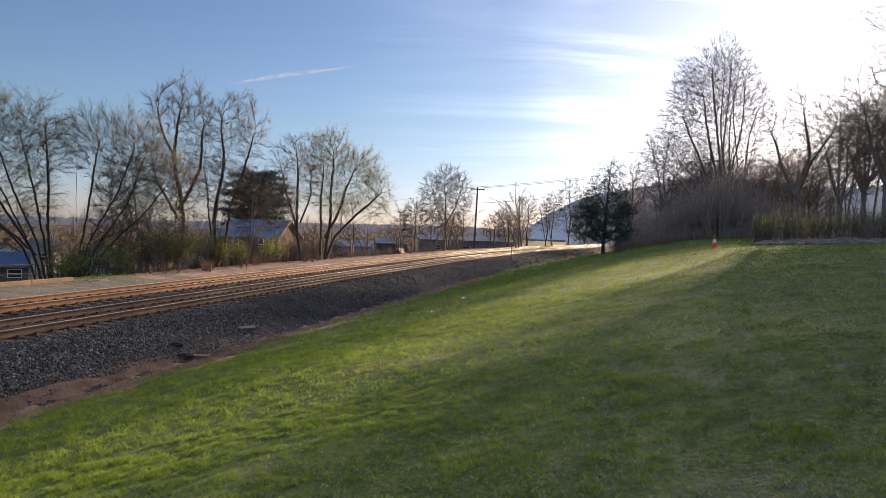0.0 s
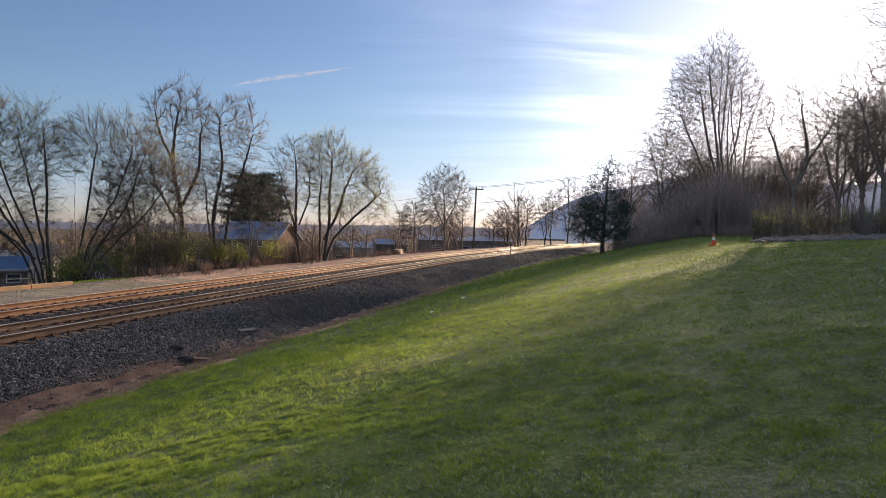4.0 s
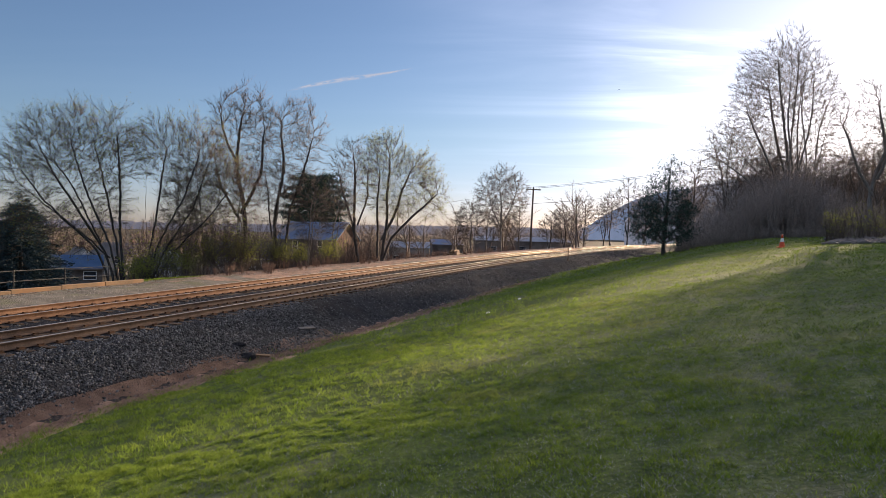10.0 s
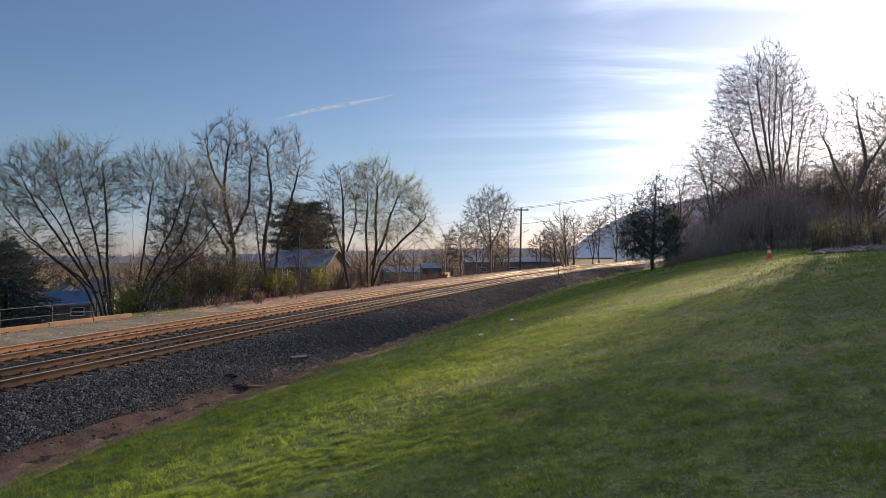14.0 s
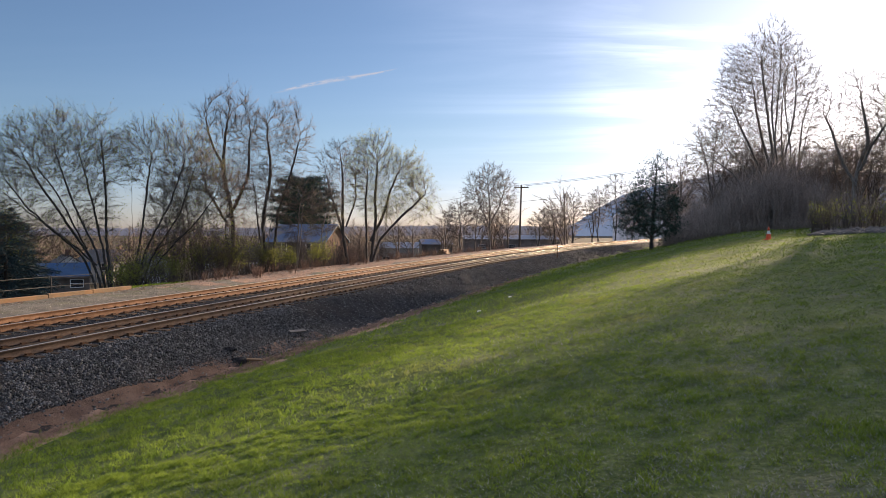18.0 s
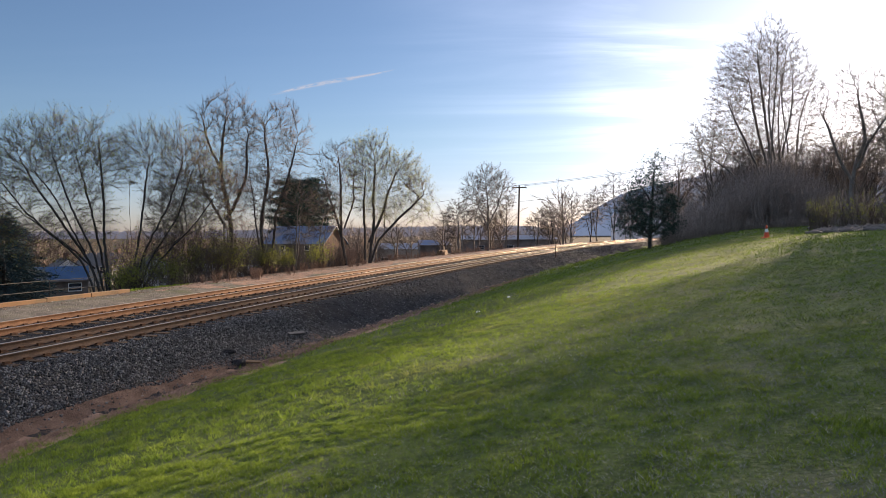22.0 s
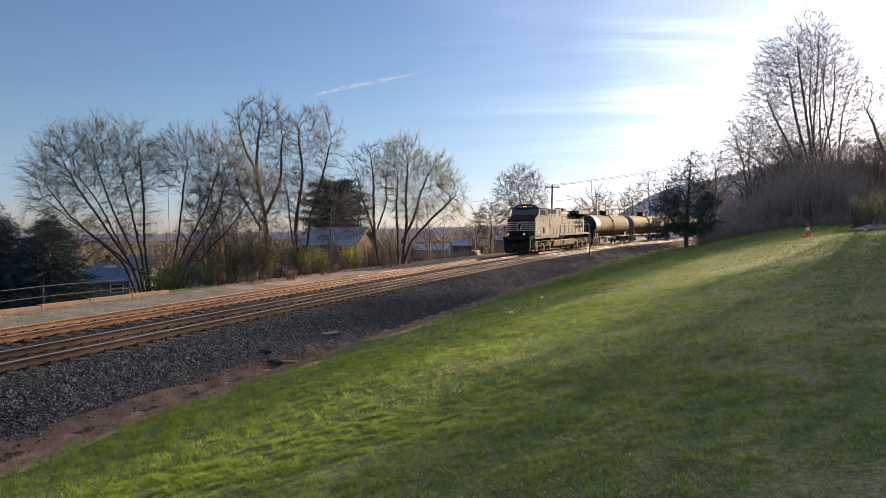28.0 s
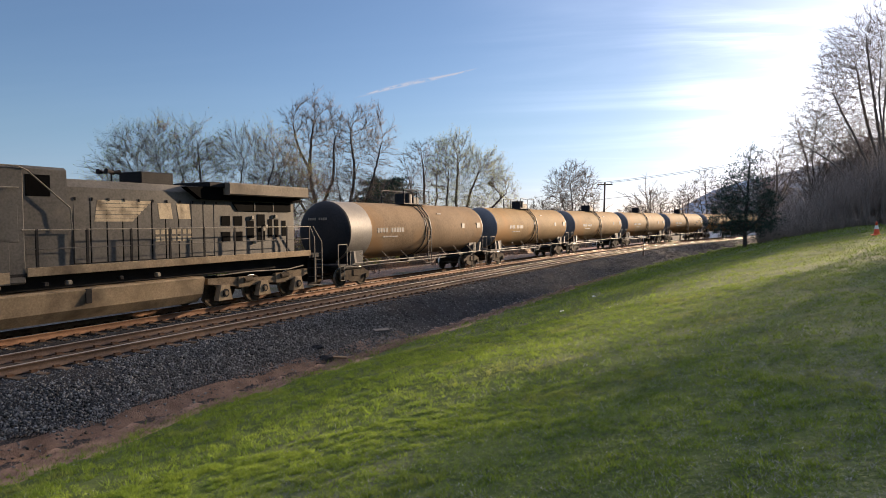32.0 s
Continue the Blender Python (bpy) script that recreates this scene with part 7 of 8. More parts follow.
    part("anticlimber", box((X(-1.3), -0.95, 1.42), (X(-1.72), 0.95, 1.72), 0.04), dark, lo)
    for sd in (1, -1):
        bm = bmesh.new()
        add_tube(bm, (X(-1.35), sd * 0.86, 2.06), (X(-1.55), sd * 0.86, 2.06), 0.13, sides=16)
        lamp = part("ditch_light", bm, dark, lo)
        bm = bmesh.new()
        add_tube(bm, (X(-1.55), sd * 0.86, 2.06), (X(-1.57), sd * 0.86, 2.06), 0.065, sides=16)
        part("lens", bm, M["headlight"], lamp, "lit yellow headlight lens")
        part("lamp_bracket", box((X(-1.38), sd * 0.86 - 0.04, 1.78), (X(-1.45), sd * 0.86 + 0.04, 1.98)), dark, lamp)
        for y in (0.32, 0.62, 1.3):
            part("end_rail", tube_path([(X(-1.42), sd * y, 1.78), (X(-1.42), sd * y, 2.95), (X(-1.36), sd * y, 3.02)], 0.022), dark, lo)
        part("step_rail", tube_path([(X(-1.25), sd * 1.46, 2.9), (X(-1.0), sd * 1.5, 2.3), (X(-0.95), sd * 1.5, 1.2)], 0.022), M["handrail"], lo)
        part("step_rail", tube_path([(X(-0.5), sd * 1.46, 2.9), (X(-0.25), sd * 1.5, 2.3), (X(-0.22), sd * 1.52, 0.9)], 0.022), M["handrail"], lo)
        well = part("step_well", box((X(-0.15), sd * 1.3 - 0.2, 0.35), (X(-1.15), sd * 1.3 - 0.15, 1.7), 0.01), dark, lo)
        for k in range(4):
            part("step", box((X(-0.25), sd * 1.32 - 0.18, 0.35 + 0.38 * k), (X(-1.05), sd * 1.32 + 0.16, 0.38 + 0.38 * k), 0.005), M["handrail"] if k == 0 else dark, well)
        part("step_side", box((X(-0.1), sd * 1.2 - 0.02 + 0.15, 0.3), (X(-0.2), sd * 1.5, 1.8), 0.01), black, lo)
        # rear steps
        well = part("rear_steps", box((X(21.15), sd * 1.3 - 0.2, 0.35), (X(20.7), sd * 1.3 - 0.15, 1.8), 0.01), dark, lo)
        for k in range(4):
            part("step", box((X(21.3), sd * 1.32 - 0.18, 0.35 + 0.38 * k), (X(20.65), sd * 1.32 + 0.16, 0.38 + 0.38 * k), 0.005), M["handrail"] if k == 0 else dark, well)
        part("step_rail", tube_path([(X(20.45), sd * 1.5, 2.98), (X(20.75), sd * 1.5, 2.5), (X(20.75), sd * 1.5, 0.5)], 0.024), M["handrail"], lo)
        part("step_rail", tube_path([(X(20.7), sd * 1.48, 2.98), (X(21.3), sd * 1.48, 2.3), (X(21.3), sd * 1.48, 0.5)], 0.024), M["handrail"], lo)
    part("rear_platform", box((X(21.3), -1.45, 1.6), (X(20.4), 1.45, 1.80), 0.02), dark, lo)
    part("rear_pilot", box((X(21.15), -1.3, 0.5), (X(20.95), 1.3, 1.6), 0.02), dark, lo)
    part("rear_coupler", box((X(22.4), -0.14, 0.75), (X(21.1), 0.14, 1.02), 0.05), M["truck_iron"], lo)
    TRAIN.append((lo, 10.15, 7.35))
    return lo


build_locomotive()


def build_tank_car():
    car = thing("tank_car", "dust-brown weathered tank wagon with black ends, on the far track", "tank car", group="tank cars of the train")
    zc, r, half = 2.72, 1.5, 7.75
    n = 40
    bm = bmesh.new()
    stations = [(-half, r), (-5.6, r), (-0.25, r), (0.25, r), (5.95, r), (half, r)]
    loops = [[bm.verts.new((x, rr * math.sin(2 * math.pi * k / n), zc + rr * math.cos(2 * math.pi * k / n))) for k in range(n)] for x, rr in stations]
    for i in range(len(loops) - 1):
        for k in range(n):
            fa = bm.faces.new((loops[i][k], loops[i][(k + 1) % n], loops[i + 1][(k + 1) % n], loops[i + 1][k]))
            fa.material_index = 1 if i == 4 else 0
    bmesh.ops.recalc_face_normals(bm, faces=bm.faces[:])
    tank = part("tank", bm, [M["tank_paint"], M["tank_clean"]], car, smooth=True)
    for sx in (1, -1):
        bm = bmesh.new()
        prev = None
        for j in range(8):
            a = j / 7 * math.pi / 2
            x, rr = sx * (half + 0.62 * math.sin(a)), max(0.001, r * 1.001 * math.cos(a) ** 0.6)
            ring = [bm.verts.new((x, rr * math.sin(2 * math.pi * k / n), zc + rr * math.cos(2 * math.pi * k / n))) for k in range(n)]
            if prev:
                for k in range(n):
                    bm.faces.new((prev[k], prev[(k + 1) % n], ring[(k + 1) % n], ring[k]))
            prev = ring
        bmesh.ops.remove_doubles(bm, verts=bm.verts[:], dist=0.003)
        bmesh.ops.recalc_face_normals(bm, faces=bm.faces[:])
        part("tank_head", bm, M["tank_black"], tank, "black domed tank end", smooth=True)
        # bars where lettering cannot be read
        for k in range(9):
            if k != 4:
                part("lettering_bar", box((sx * (half + 0.60), -0.62 + k * 0.13, 3.28), (sx * (half + 0.615), -0.53 + k * 0.13, 3.40)), M["tank_clean"], tank)
        # end platform, draft gear and brake rigging
        part("draft_sill", box((min(sx * 6.0, sx * 8.75), -0.3, 0.72), (max(sx * 6.0, sx * 8.75), 0.3, 1.12), 0.02), M["tank_black"], car)
        part("coupler", box((min(sx * 8.7, sx * 9.1), -0.14, 0.75), (max(sx * 8.7, sx * 9.1), 0.14, 1.0), 0.04), M["truck_iron"], car)
        part("end_platform", box((min(sx * 7.9, sx * 8.75), -1.4, 1.08), (max(sx * 7.9, sx * 8.75), 1.4, 1.16), 0.01), M["tank_black"], car)
        for sd in (1, -1):
            part("saddle", prism([(sx * 6.3, 1.05), (sx * 7.4, 1.05), (sx * 7.4, 1.75), (sx * 6.3, 1.75)], "y", sd * 0.55, sd * 1.15), M["tank_black"], car)
            part("bracket", prism([(sx * 7.25, 1.16), (sx * 7.42, 1.16), (sx * 7.55, 1.75), (sx * 7.4, 1.75)], "y", sd * 1.3, sd * 1.46), M["tank_clean"], car)
            part("end_rail", tube_path([(sx * 8.7, sd * 1.4, 1.1), (sx * 8.7, sd * 1.4, 2.1), (sx * 8.0, sd * 1.4, 2.1), (sx * 8.0, sd * 1.4, 1.1)], 0.02), M["handrail"], car)
            part("ladder", tube_path([(sx * 8.3, sd * 1.45, 1.1), (sx * 8.3, sd * 1.45, 0.4), (sx * 8.6, sd * 1.45, 0.4), (sx * 8.6, sd * 1.45, 1.1)], 0.018), M["handrail"], car)
    for sd in (1, -1):
        part("side_rail", tube_path([(-7.6, sd * 1.46, 1.16), (7.6, sd * 1.46, 1.16)], 0.03), M["handrail"], car, "pale pipe rail along the side")
        for x in (-6.2, -4.2, -2.3, 2.3, 4.2, 6.2):
            part("rail_stay", tube_path([(x, sd * 1.46, 1.16), (x + 0.55, sd * 1.28, 1.62)], 0.02), M["handrail"], car)
        # ladder up to the hatch
        ladder = part("centre_ladder", tube_path([(-0.2, sd * 1.56, 1.0), (-0.2, sd * 1.56, 2.75), (-0.2, sd * 1.36, 3.5), (-0.2, sd * 0.8, 4.2)], 0.024), M["tank_black"], car)
        part("ladder_rail", tube_path([(0.2, sd * 1.56, 1.0), (0.2, sd * 1.56, 2.75), (0.2, sd * 1.36, 3.5), (0.2, sd * 0.8, 4.2)], 0.024), M["tank_black"], ladder)
        for k in range(7):
            z = 1.15 + k * 0.3
            part("rung", tube_path([(-0.2, sd * (1.56 if z < 2.8 else 1.46), z), (0.2, sd * (1.56 if z < 2.8 else 1.46), z)], 0.014, 5), M["handrail"], ladder)
        part("step_frame", tube_path([(-1.0, sd * 1.46, 1.16), (-0.4, sd * 1.56, 0.8), (0.4, sd * 1.56, 0.8), (1.0, sd * 1.46, 1.16)], 0.022), M["handrail"], ladder)
        # lettering bars on the flank, and a placard
        for k in range(10):
            if k != 4:
                x = 5.45 - k * 0.27
                part("lettering_bar", prism([(x, 2.62), (x - 0.19, 2.62), (x - 0.19, 2.86), (x, 2.86)], "y", sd * 1.488, sd * 1.505), M["tank_clean"], tank)
        for k in range(5):
            x = 4.9 - k * 0.3
            part("lettering_bar", prism([(x, 2.36), (x - 0.24, 2.36), (x - 0.24, 2.43), (x, 2.43)], "y", sd * 1.455, sd * 1.48), M["tank_clean"], tank)
        part("placard", box((-4.9, sd * 1.5 - 0.02, 2.75), (-4.5, sd * 1.5 + 0.012, 3.05)), M["tank_clean"], tank)
        part("placard", box((-7.4, sd * 1.5 - 0.02, 2.75), (-6.8, sd * 1.5 + 0.012, 3.1)), M["tank_clean"], tank)
        part("white_mark", prism([(-1.6, 3.62), (-2.1, 3.62), (-2.1, 3.68), (-1.6, 3.68)], "y", sd * 1.15, sd * 1.22), M["stripe_white"], tank)
    # the band round the middle
    bm = bmesh.new()
    for x0, x1 in ((-0.36, -0.28), (0.28, 0.36)):
        a = [[bm.verts.new((x, rr * math.sin(2 * math.pi * k / n), zc + rr * math.cos(2 * math.pi * k / n))) for k in range(n)] for x, rr in ((x0, r), (x0, r + 0.02), (x1, r + 0.02), (x1, r))]
        for i in range(3):
            for k in range(n):
                bm.faces.new((a[i][k], a[i][(k + 1) % n], a[i + 1][(k + 1) % n], a[i + 1][k]))
    bmesh.ops.recalc_face_normals(bm, faces=bm.faces[:])
    part("tank_band", bm, M["tank_black"], tank)
    # hatch platform
    top = part("hatch_platform", box((-1.5, -0.75, 4.2), (1.5, 0.75, 4.25), 0.01), M["tank_black"], car)
    bm = bmesh.new()
    add_tube(bm, (0.3, 0, 4.2), (0.3, 0, 4.84), 0.5, sides=20)
    part("hatch_housing", bm, M["tank_black"], top)
    part("valve_box", box((-0.95, -0.35, 4.25), (-0.28, 0.35, 4.66), 0.03), M["tank_black"], top)
    for sd in (1, -1):
        part("guard_rail", tube_path([(-1.5, sd * 0.75, 4.22), (-1.5, sd * 0.75, 5.02), (1.5, sd * 0.75, 5.02), (1.5, sd * 0.75, 4.22)], 0.028), M["tank_black"], top)
        part("guard_post", tube_path([(0, sd * 0.75, 4.22), (0, sd * 0.75, 5.02)], 0.024), M["tank_black"], top)
    part("bottom_outlet", box((-0.35, -0.3, 0.85), (0.35, 0.3, 1.3), 0.05), M["tank_black"], car)
    part("brake_pipe", tube_path([(-8.5, 0.5, 0.9), (8.5, 0.5, 0.9)], 0.04), M["tank_black"], car)
    for x in (-6.86, 6.86):
        bolster = part("truck_bolster", box((x - 0.22, -1.1, 0.5), (x + 0.22, 1.1, 0.82), 0.03), M["truck_iron"], car)
        for sd in (1, -1):
            outer = [(x - 1.2, 0.42), (x - 1.2, 0.66), (x - 0.55, 0.9), (x + 0.55, 0.9), (x + 1.2, 0.66), (x + 1.2, 0.42), (x + 0.8, 0.42), (x + 0.35, 0.24), (x - 0.35, 0.24), (x - 0.8, 0.42)]
            part("side_frame", prism(outer, "y", sd * 0.98 - 0.07, sd * 0.98 + 0.08), M["truck_iron"], bolster)
            for e in (-0.89, 0.89):
                bm = bmesh.new()
                add_tube(bm, (x + e, sd * 1.0, 0.46), (x + e, sd * 1.16, 0.46), 0.12, sides=14)
                part("bearing_cap", bm, M["truck_iron"], bolster)
        for e in (-0.89, 0.89):
            wheelset(car, x + e, 0.457)
    return car


def build_train():
    first = build_tank_car()
    for i in range(14):
        car = first if i == 0 else copy_thing(first, pose(0, 0, 0))
        if i:
            tagged(car, "ochre-dusted tank wagon in the moving train, ends greyed by painted skylight")
            for o in car.children_recursive:
                kind = o.name.split(".")[0]
                # domed ends of the later wagons: skylight painted in as lighter grey
                if kind in ("tank", "tank_head"):
                    o.material_slots[0].link = "OBJECT"
                    o.material_slots[0].material = M["tank_ochre"] if kind == "tank" else M["tank_skylit"]
                if kind == "tank":
                    o.material_slots[1].link = "OBJECT"
                    o.material_slots[1].material = M["tank_ochre"]
        TRAIN.append((car, 31.3 + 18.06 * i, 6.86))
        if i < 4:
            WHEELS.extend((o, 0.457, 1) for o in car.children if o.name.startswith("wheelset"))


build_train()

# ---------------------------------------------------------------- grass, stones


def patchy(x, y, cell, seed):
    """Value noise from 0 to 1 with soft patches of the given size."""
    grid = np.random.default_rng(seed).random((257, 257))
    u, v = np.mod(np.asarray(x) / cell, 256), np.mod(np.asarray(y) / cell, 256)
    i, j = u.astype(int), v.astype(int)
    f, g = u - i, v - j
    f, g = f * f * (3 - 2 * f), g * g * (3 - 2 * g)
    return (grid[i, j] * (1 - f) + grid[i + 1, j] * f) * (1 - g) + (grid[i, j + 1] * (1 - f) + grid[i + 1, j + 1] * f) * g


def lawn_blades():
    """Tufts over the part of the lawn that the camera looks over, thinner and larger with distance."""
    rng = np.random.default_rng(101)
    green, straw = [], []
    for n, r0, r1, high, wide, per in ((82000, 3.8, 9.0, 0.030, 0.0070, 5), (70000, 9.0, 20, 0.040, 0.0115, 4), (48000, 20, 46, 0.062, 0.024, 3), (15000, 46, 78, 0.11, 0.06, 3)):
        az = np.radians(rng.uniform(-47, 37, n))
        d = np.sqrt(rng.uniform(r0 * r0, r1 * r1, n))
        x, y = np.sin(az) * d, np.cos(az) * d
        s, lat = line_coords(x, y)
        edge = -4.15 - 0.5 * np.clip((18 - s) / 20, 0, 1) + 0.4 * smooth_noise(x, y, 1.1, 2) + 0.4 * smooth_noise(x, y, 3.1, 6) + rng.normal(0, 0.34, n)
        # clumps a hand wide, gathered in larger lush and worn patches
        clump = 0.62 * patchy(x, y, 0.085 + 0.004 * r0, 1) + 0.38 * patchy(x + 3, y, 0.24 + 0.006 * r0, 2)
        clump = np.clip((clump - 0.34) / 0.36, 0, 1) ** 1.3
        low = np.clip((lat + 13) / 4, 0, 1)
        keep = (lat < edge) & (lat > -34) & (rng.random(n) < 0.72 - 0.26 * low + (0.28 + 0.26 * low) * clump)
        x, y, s, lat, clump, low = x[keep], y[keep], s[keep], lat[keep], clump[keep], low[keep]
        z = ground_height(x, y)
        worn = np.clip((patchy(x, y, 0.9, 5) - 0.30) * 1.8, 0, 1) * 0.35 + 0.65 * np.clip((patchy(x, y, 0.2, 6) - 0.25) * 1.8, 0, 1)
        # dead thatch grows uphill; its share there also paints haze over shaded grass
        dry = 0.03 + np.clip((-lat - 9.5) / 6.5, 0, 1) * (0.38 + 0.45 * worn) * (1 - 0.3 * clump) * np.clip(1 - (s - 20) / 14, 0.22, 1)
        lush = 0.68 - 0.2 * low + (1.05 + 0.8 * low) * clump + 0.15 * smooth_noise(x, y, 2.3, 4) + rng.normal(0, 0.12, len(x))
        lush *= 1 - 0.25 * np.clip((-lat - 10) / 8, 0, 1)
        c = np.repeat(np.stack([x, y, z], -1), per, 0)
        k = np.repeat(np.clip(lush, 0.4, 2.3), per)
        m = len(c)
        c[:, :2] += rng.normal(0, wide * 2.2, (m, 2))
        c[:, 2] -= 0.004
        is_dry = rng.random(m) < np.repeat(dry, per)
        a = rng.uniform(0, 6.28, m)
        le = np.where(is_dry, rng.uniform(0.8, 2.6, m), rng.uniform(0.2, 1.3, m))
        h = high * k * rng.uniform(0.6, 1.3, m) * np.where(is_dry, 0.62, 1.0)
        tip = c + np.stack([np.cos(a) * le * h, np.sin(a) * le * h, h], -1)
        b = rng.uniform(0, 6.28, m)
        side = np.stack([np.cos(b), np.sin(b), 0 * b], -1) * (wide * 0.5 * (0.8 + 0.4 * rng.random(m)))[:, None]
        tri = np.stack([c - side, c + side, tip], 1)
        green.append(tri[~is_dry].reshape(-1, 3))
        straw.append(tri[is_dry].reshape(-1, 3))
    for name, parts, mat, label, category in (("lawn_grass", green, "blade", "short clumpy spring grass, yellow-green in the sun", "grass"), ("lawn_thatch", straw, "thatch", "pale dead blades and thatch, greyed as painted haze on shaded grass", "dry grass")):
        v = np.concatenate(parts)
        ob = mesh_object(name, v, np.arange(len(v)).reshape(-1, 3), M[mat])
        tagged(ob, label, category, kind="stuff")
    # straw along the ballast's foot
    n = 36000
    s = np.where(rng.random(n) < 0.7, rng.uniform(-10, 26, n), rng.uniform(20, 58, n))
    la = np.interp(s, [18, 27], [-3.62, -3.95]) + np.interp(s, [18, 27], [0.75, 0.4]) * rng.uniform(-1, 1, n) + 0.2 * smooth_noise(s, 0 * s, 1.3, 4) + rng.normal(0, 0.1, n)
    p = rail_point(s, la)
    p[:, 2] = np.maximum(ground_height(p[:, 0], p[:, 1]), p[:, 2] + np.interp(la, BED_LATS, BED_Z))
    c = np.repeat(p, 2, 0)
    m = len(c)
    c[:, :2] += rng.normal(0, 0.04, (m, 2))
    a, h = rng.uniform(0, 6.28, m), rng.uniform(0.02, 0.11, m)
    tip = c + np.stack([np.cos(a) * h * 1.3, np.sin(a) * h * 1.3, h * 0.6], -1)
    b = a + 1.57
    side = np.stack([np.cos(b), np.sin(b), 0 * b], -1) * 0.006
    ob = mesh_object("straw", np.stack([c - side, c + side, tip], 1).reshape(-1, 3), np.arange(m * 3).reshape(-1, 3), M["dead_grass"])
    tagged(ob, "dead brown grass between ballast and lawn", "dry grass", kind="stuff")


lawn_blades()


def yard_litter():
    """Pebbles and tufts on the gravel beyond the tracks."""
    rng = np.random.default_rng(121)
    n = 12000
    p = rail_point(rng.uniform(-12, 80, n), rng.uniform(6.3, 12.5, n))
    p[:, 2] = ground_height(p[:, 0], p[:, 1])
    size = rng.uniform(0.016, 0.055, n)
    tet = np.array([[1, 0, -0.4], [-0.5, 0.87, -0.4], [-0.5, -0.87, -0.4], [0, 0, 0.9]])
    ang = rng.uniform(0, 6.28, n)
    rot = np.stack([np.stack([np.cos(ang), -np.sin(ang), 0 * ang], -1), np.stack([np.sin(ang), np.cos(ang), 0 * ang], -1), np.stack([0 * ang, 0 * ang, 1 + 0 * ang], -1)], 1)
    v = np.einsum("mij,mkj->mki", rot, tet[None] * rng.uniform(0.6, 1.4, (n, 4, 1))) * size[:, None, None] + p[:, None]
    f = (np.array([[0, 1, 3], [1, 2, 3], [2, 0, 3]])[None] + (np.arange(n) * 4)[:, None, None]).reshape(-1, 3)
    ob = mesh_object("pebbles", v.reshape(-1, 3), f, M["yard_stone"])
    tagged(ob, "grey-brown pebbles strewn over the gravel yard", "pebbles", kind="stuff")
    for name, mat, label, count, lat0, lat1, s1, high in (("weeds", "blade", "sparse yellow-green weeds along the gravel edge", 6000, 11.95, 15.0, 37, 0.11), ("dry_weeds", "dead_grass", "dry brown weeds on the gravel", 3000, 9.0, 13.5, 90, 0.06)):
        q = rail_point(rng.uniform(-12, s1, count), lat0 + (lat1 - lat0) * rng.random(count) ** 0.7)
        q[:, 2] = ground_height(q[:, 0], q[:, 1])
        c = np.repeat(q, 6, 0)
        m = len(c)
        c[:, :2] += rng.normal(0, 0.05, (m, 2))
        a, h = rng.uniform(0, 6.28, m), rng.uniform(0.3, 1.0, m) * high
        tip = c + np.stack([np.cos(a) * h * 0.6, np.sin(a) * h * 0.6, h], -1)
        side = np.stack([-np.sin(a), np.cos(a), 0 * a], -1) * 0.012
        ob = mesh_object(name, np.stack([c - side, c + side, tip], 1).reshape(-1, 3), np.arange(m * 3).reshape(-1, 3), M[mat])
        tagged(ob, label, "weeds", kind="stuff")


M["yard_stone"] = surface("yard_stone", (0.07, 0.062, 0.052), (0.32, 0.29, 0.245), 6.0, 30, 0.9, bump=0.2, bump_size=0.01, specular=0.1, island=0.5)
yard_litter()


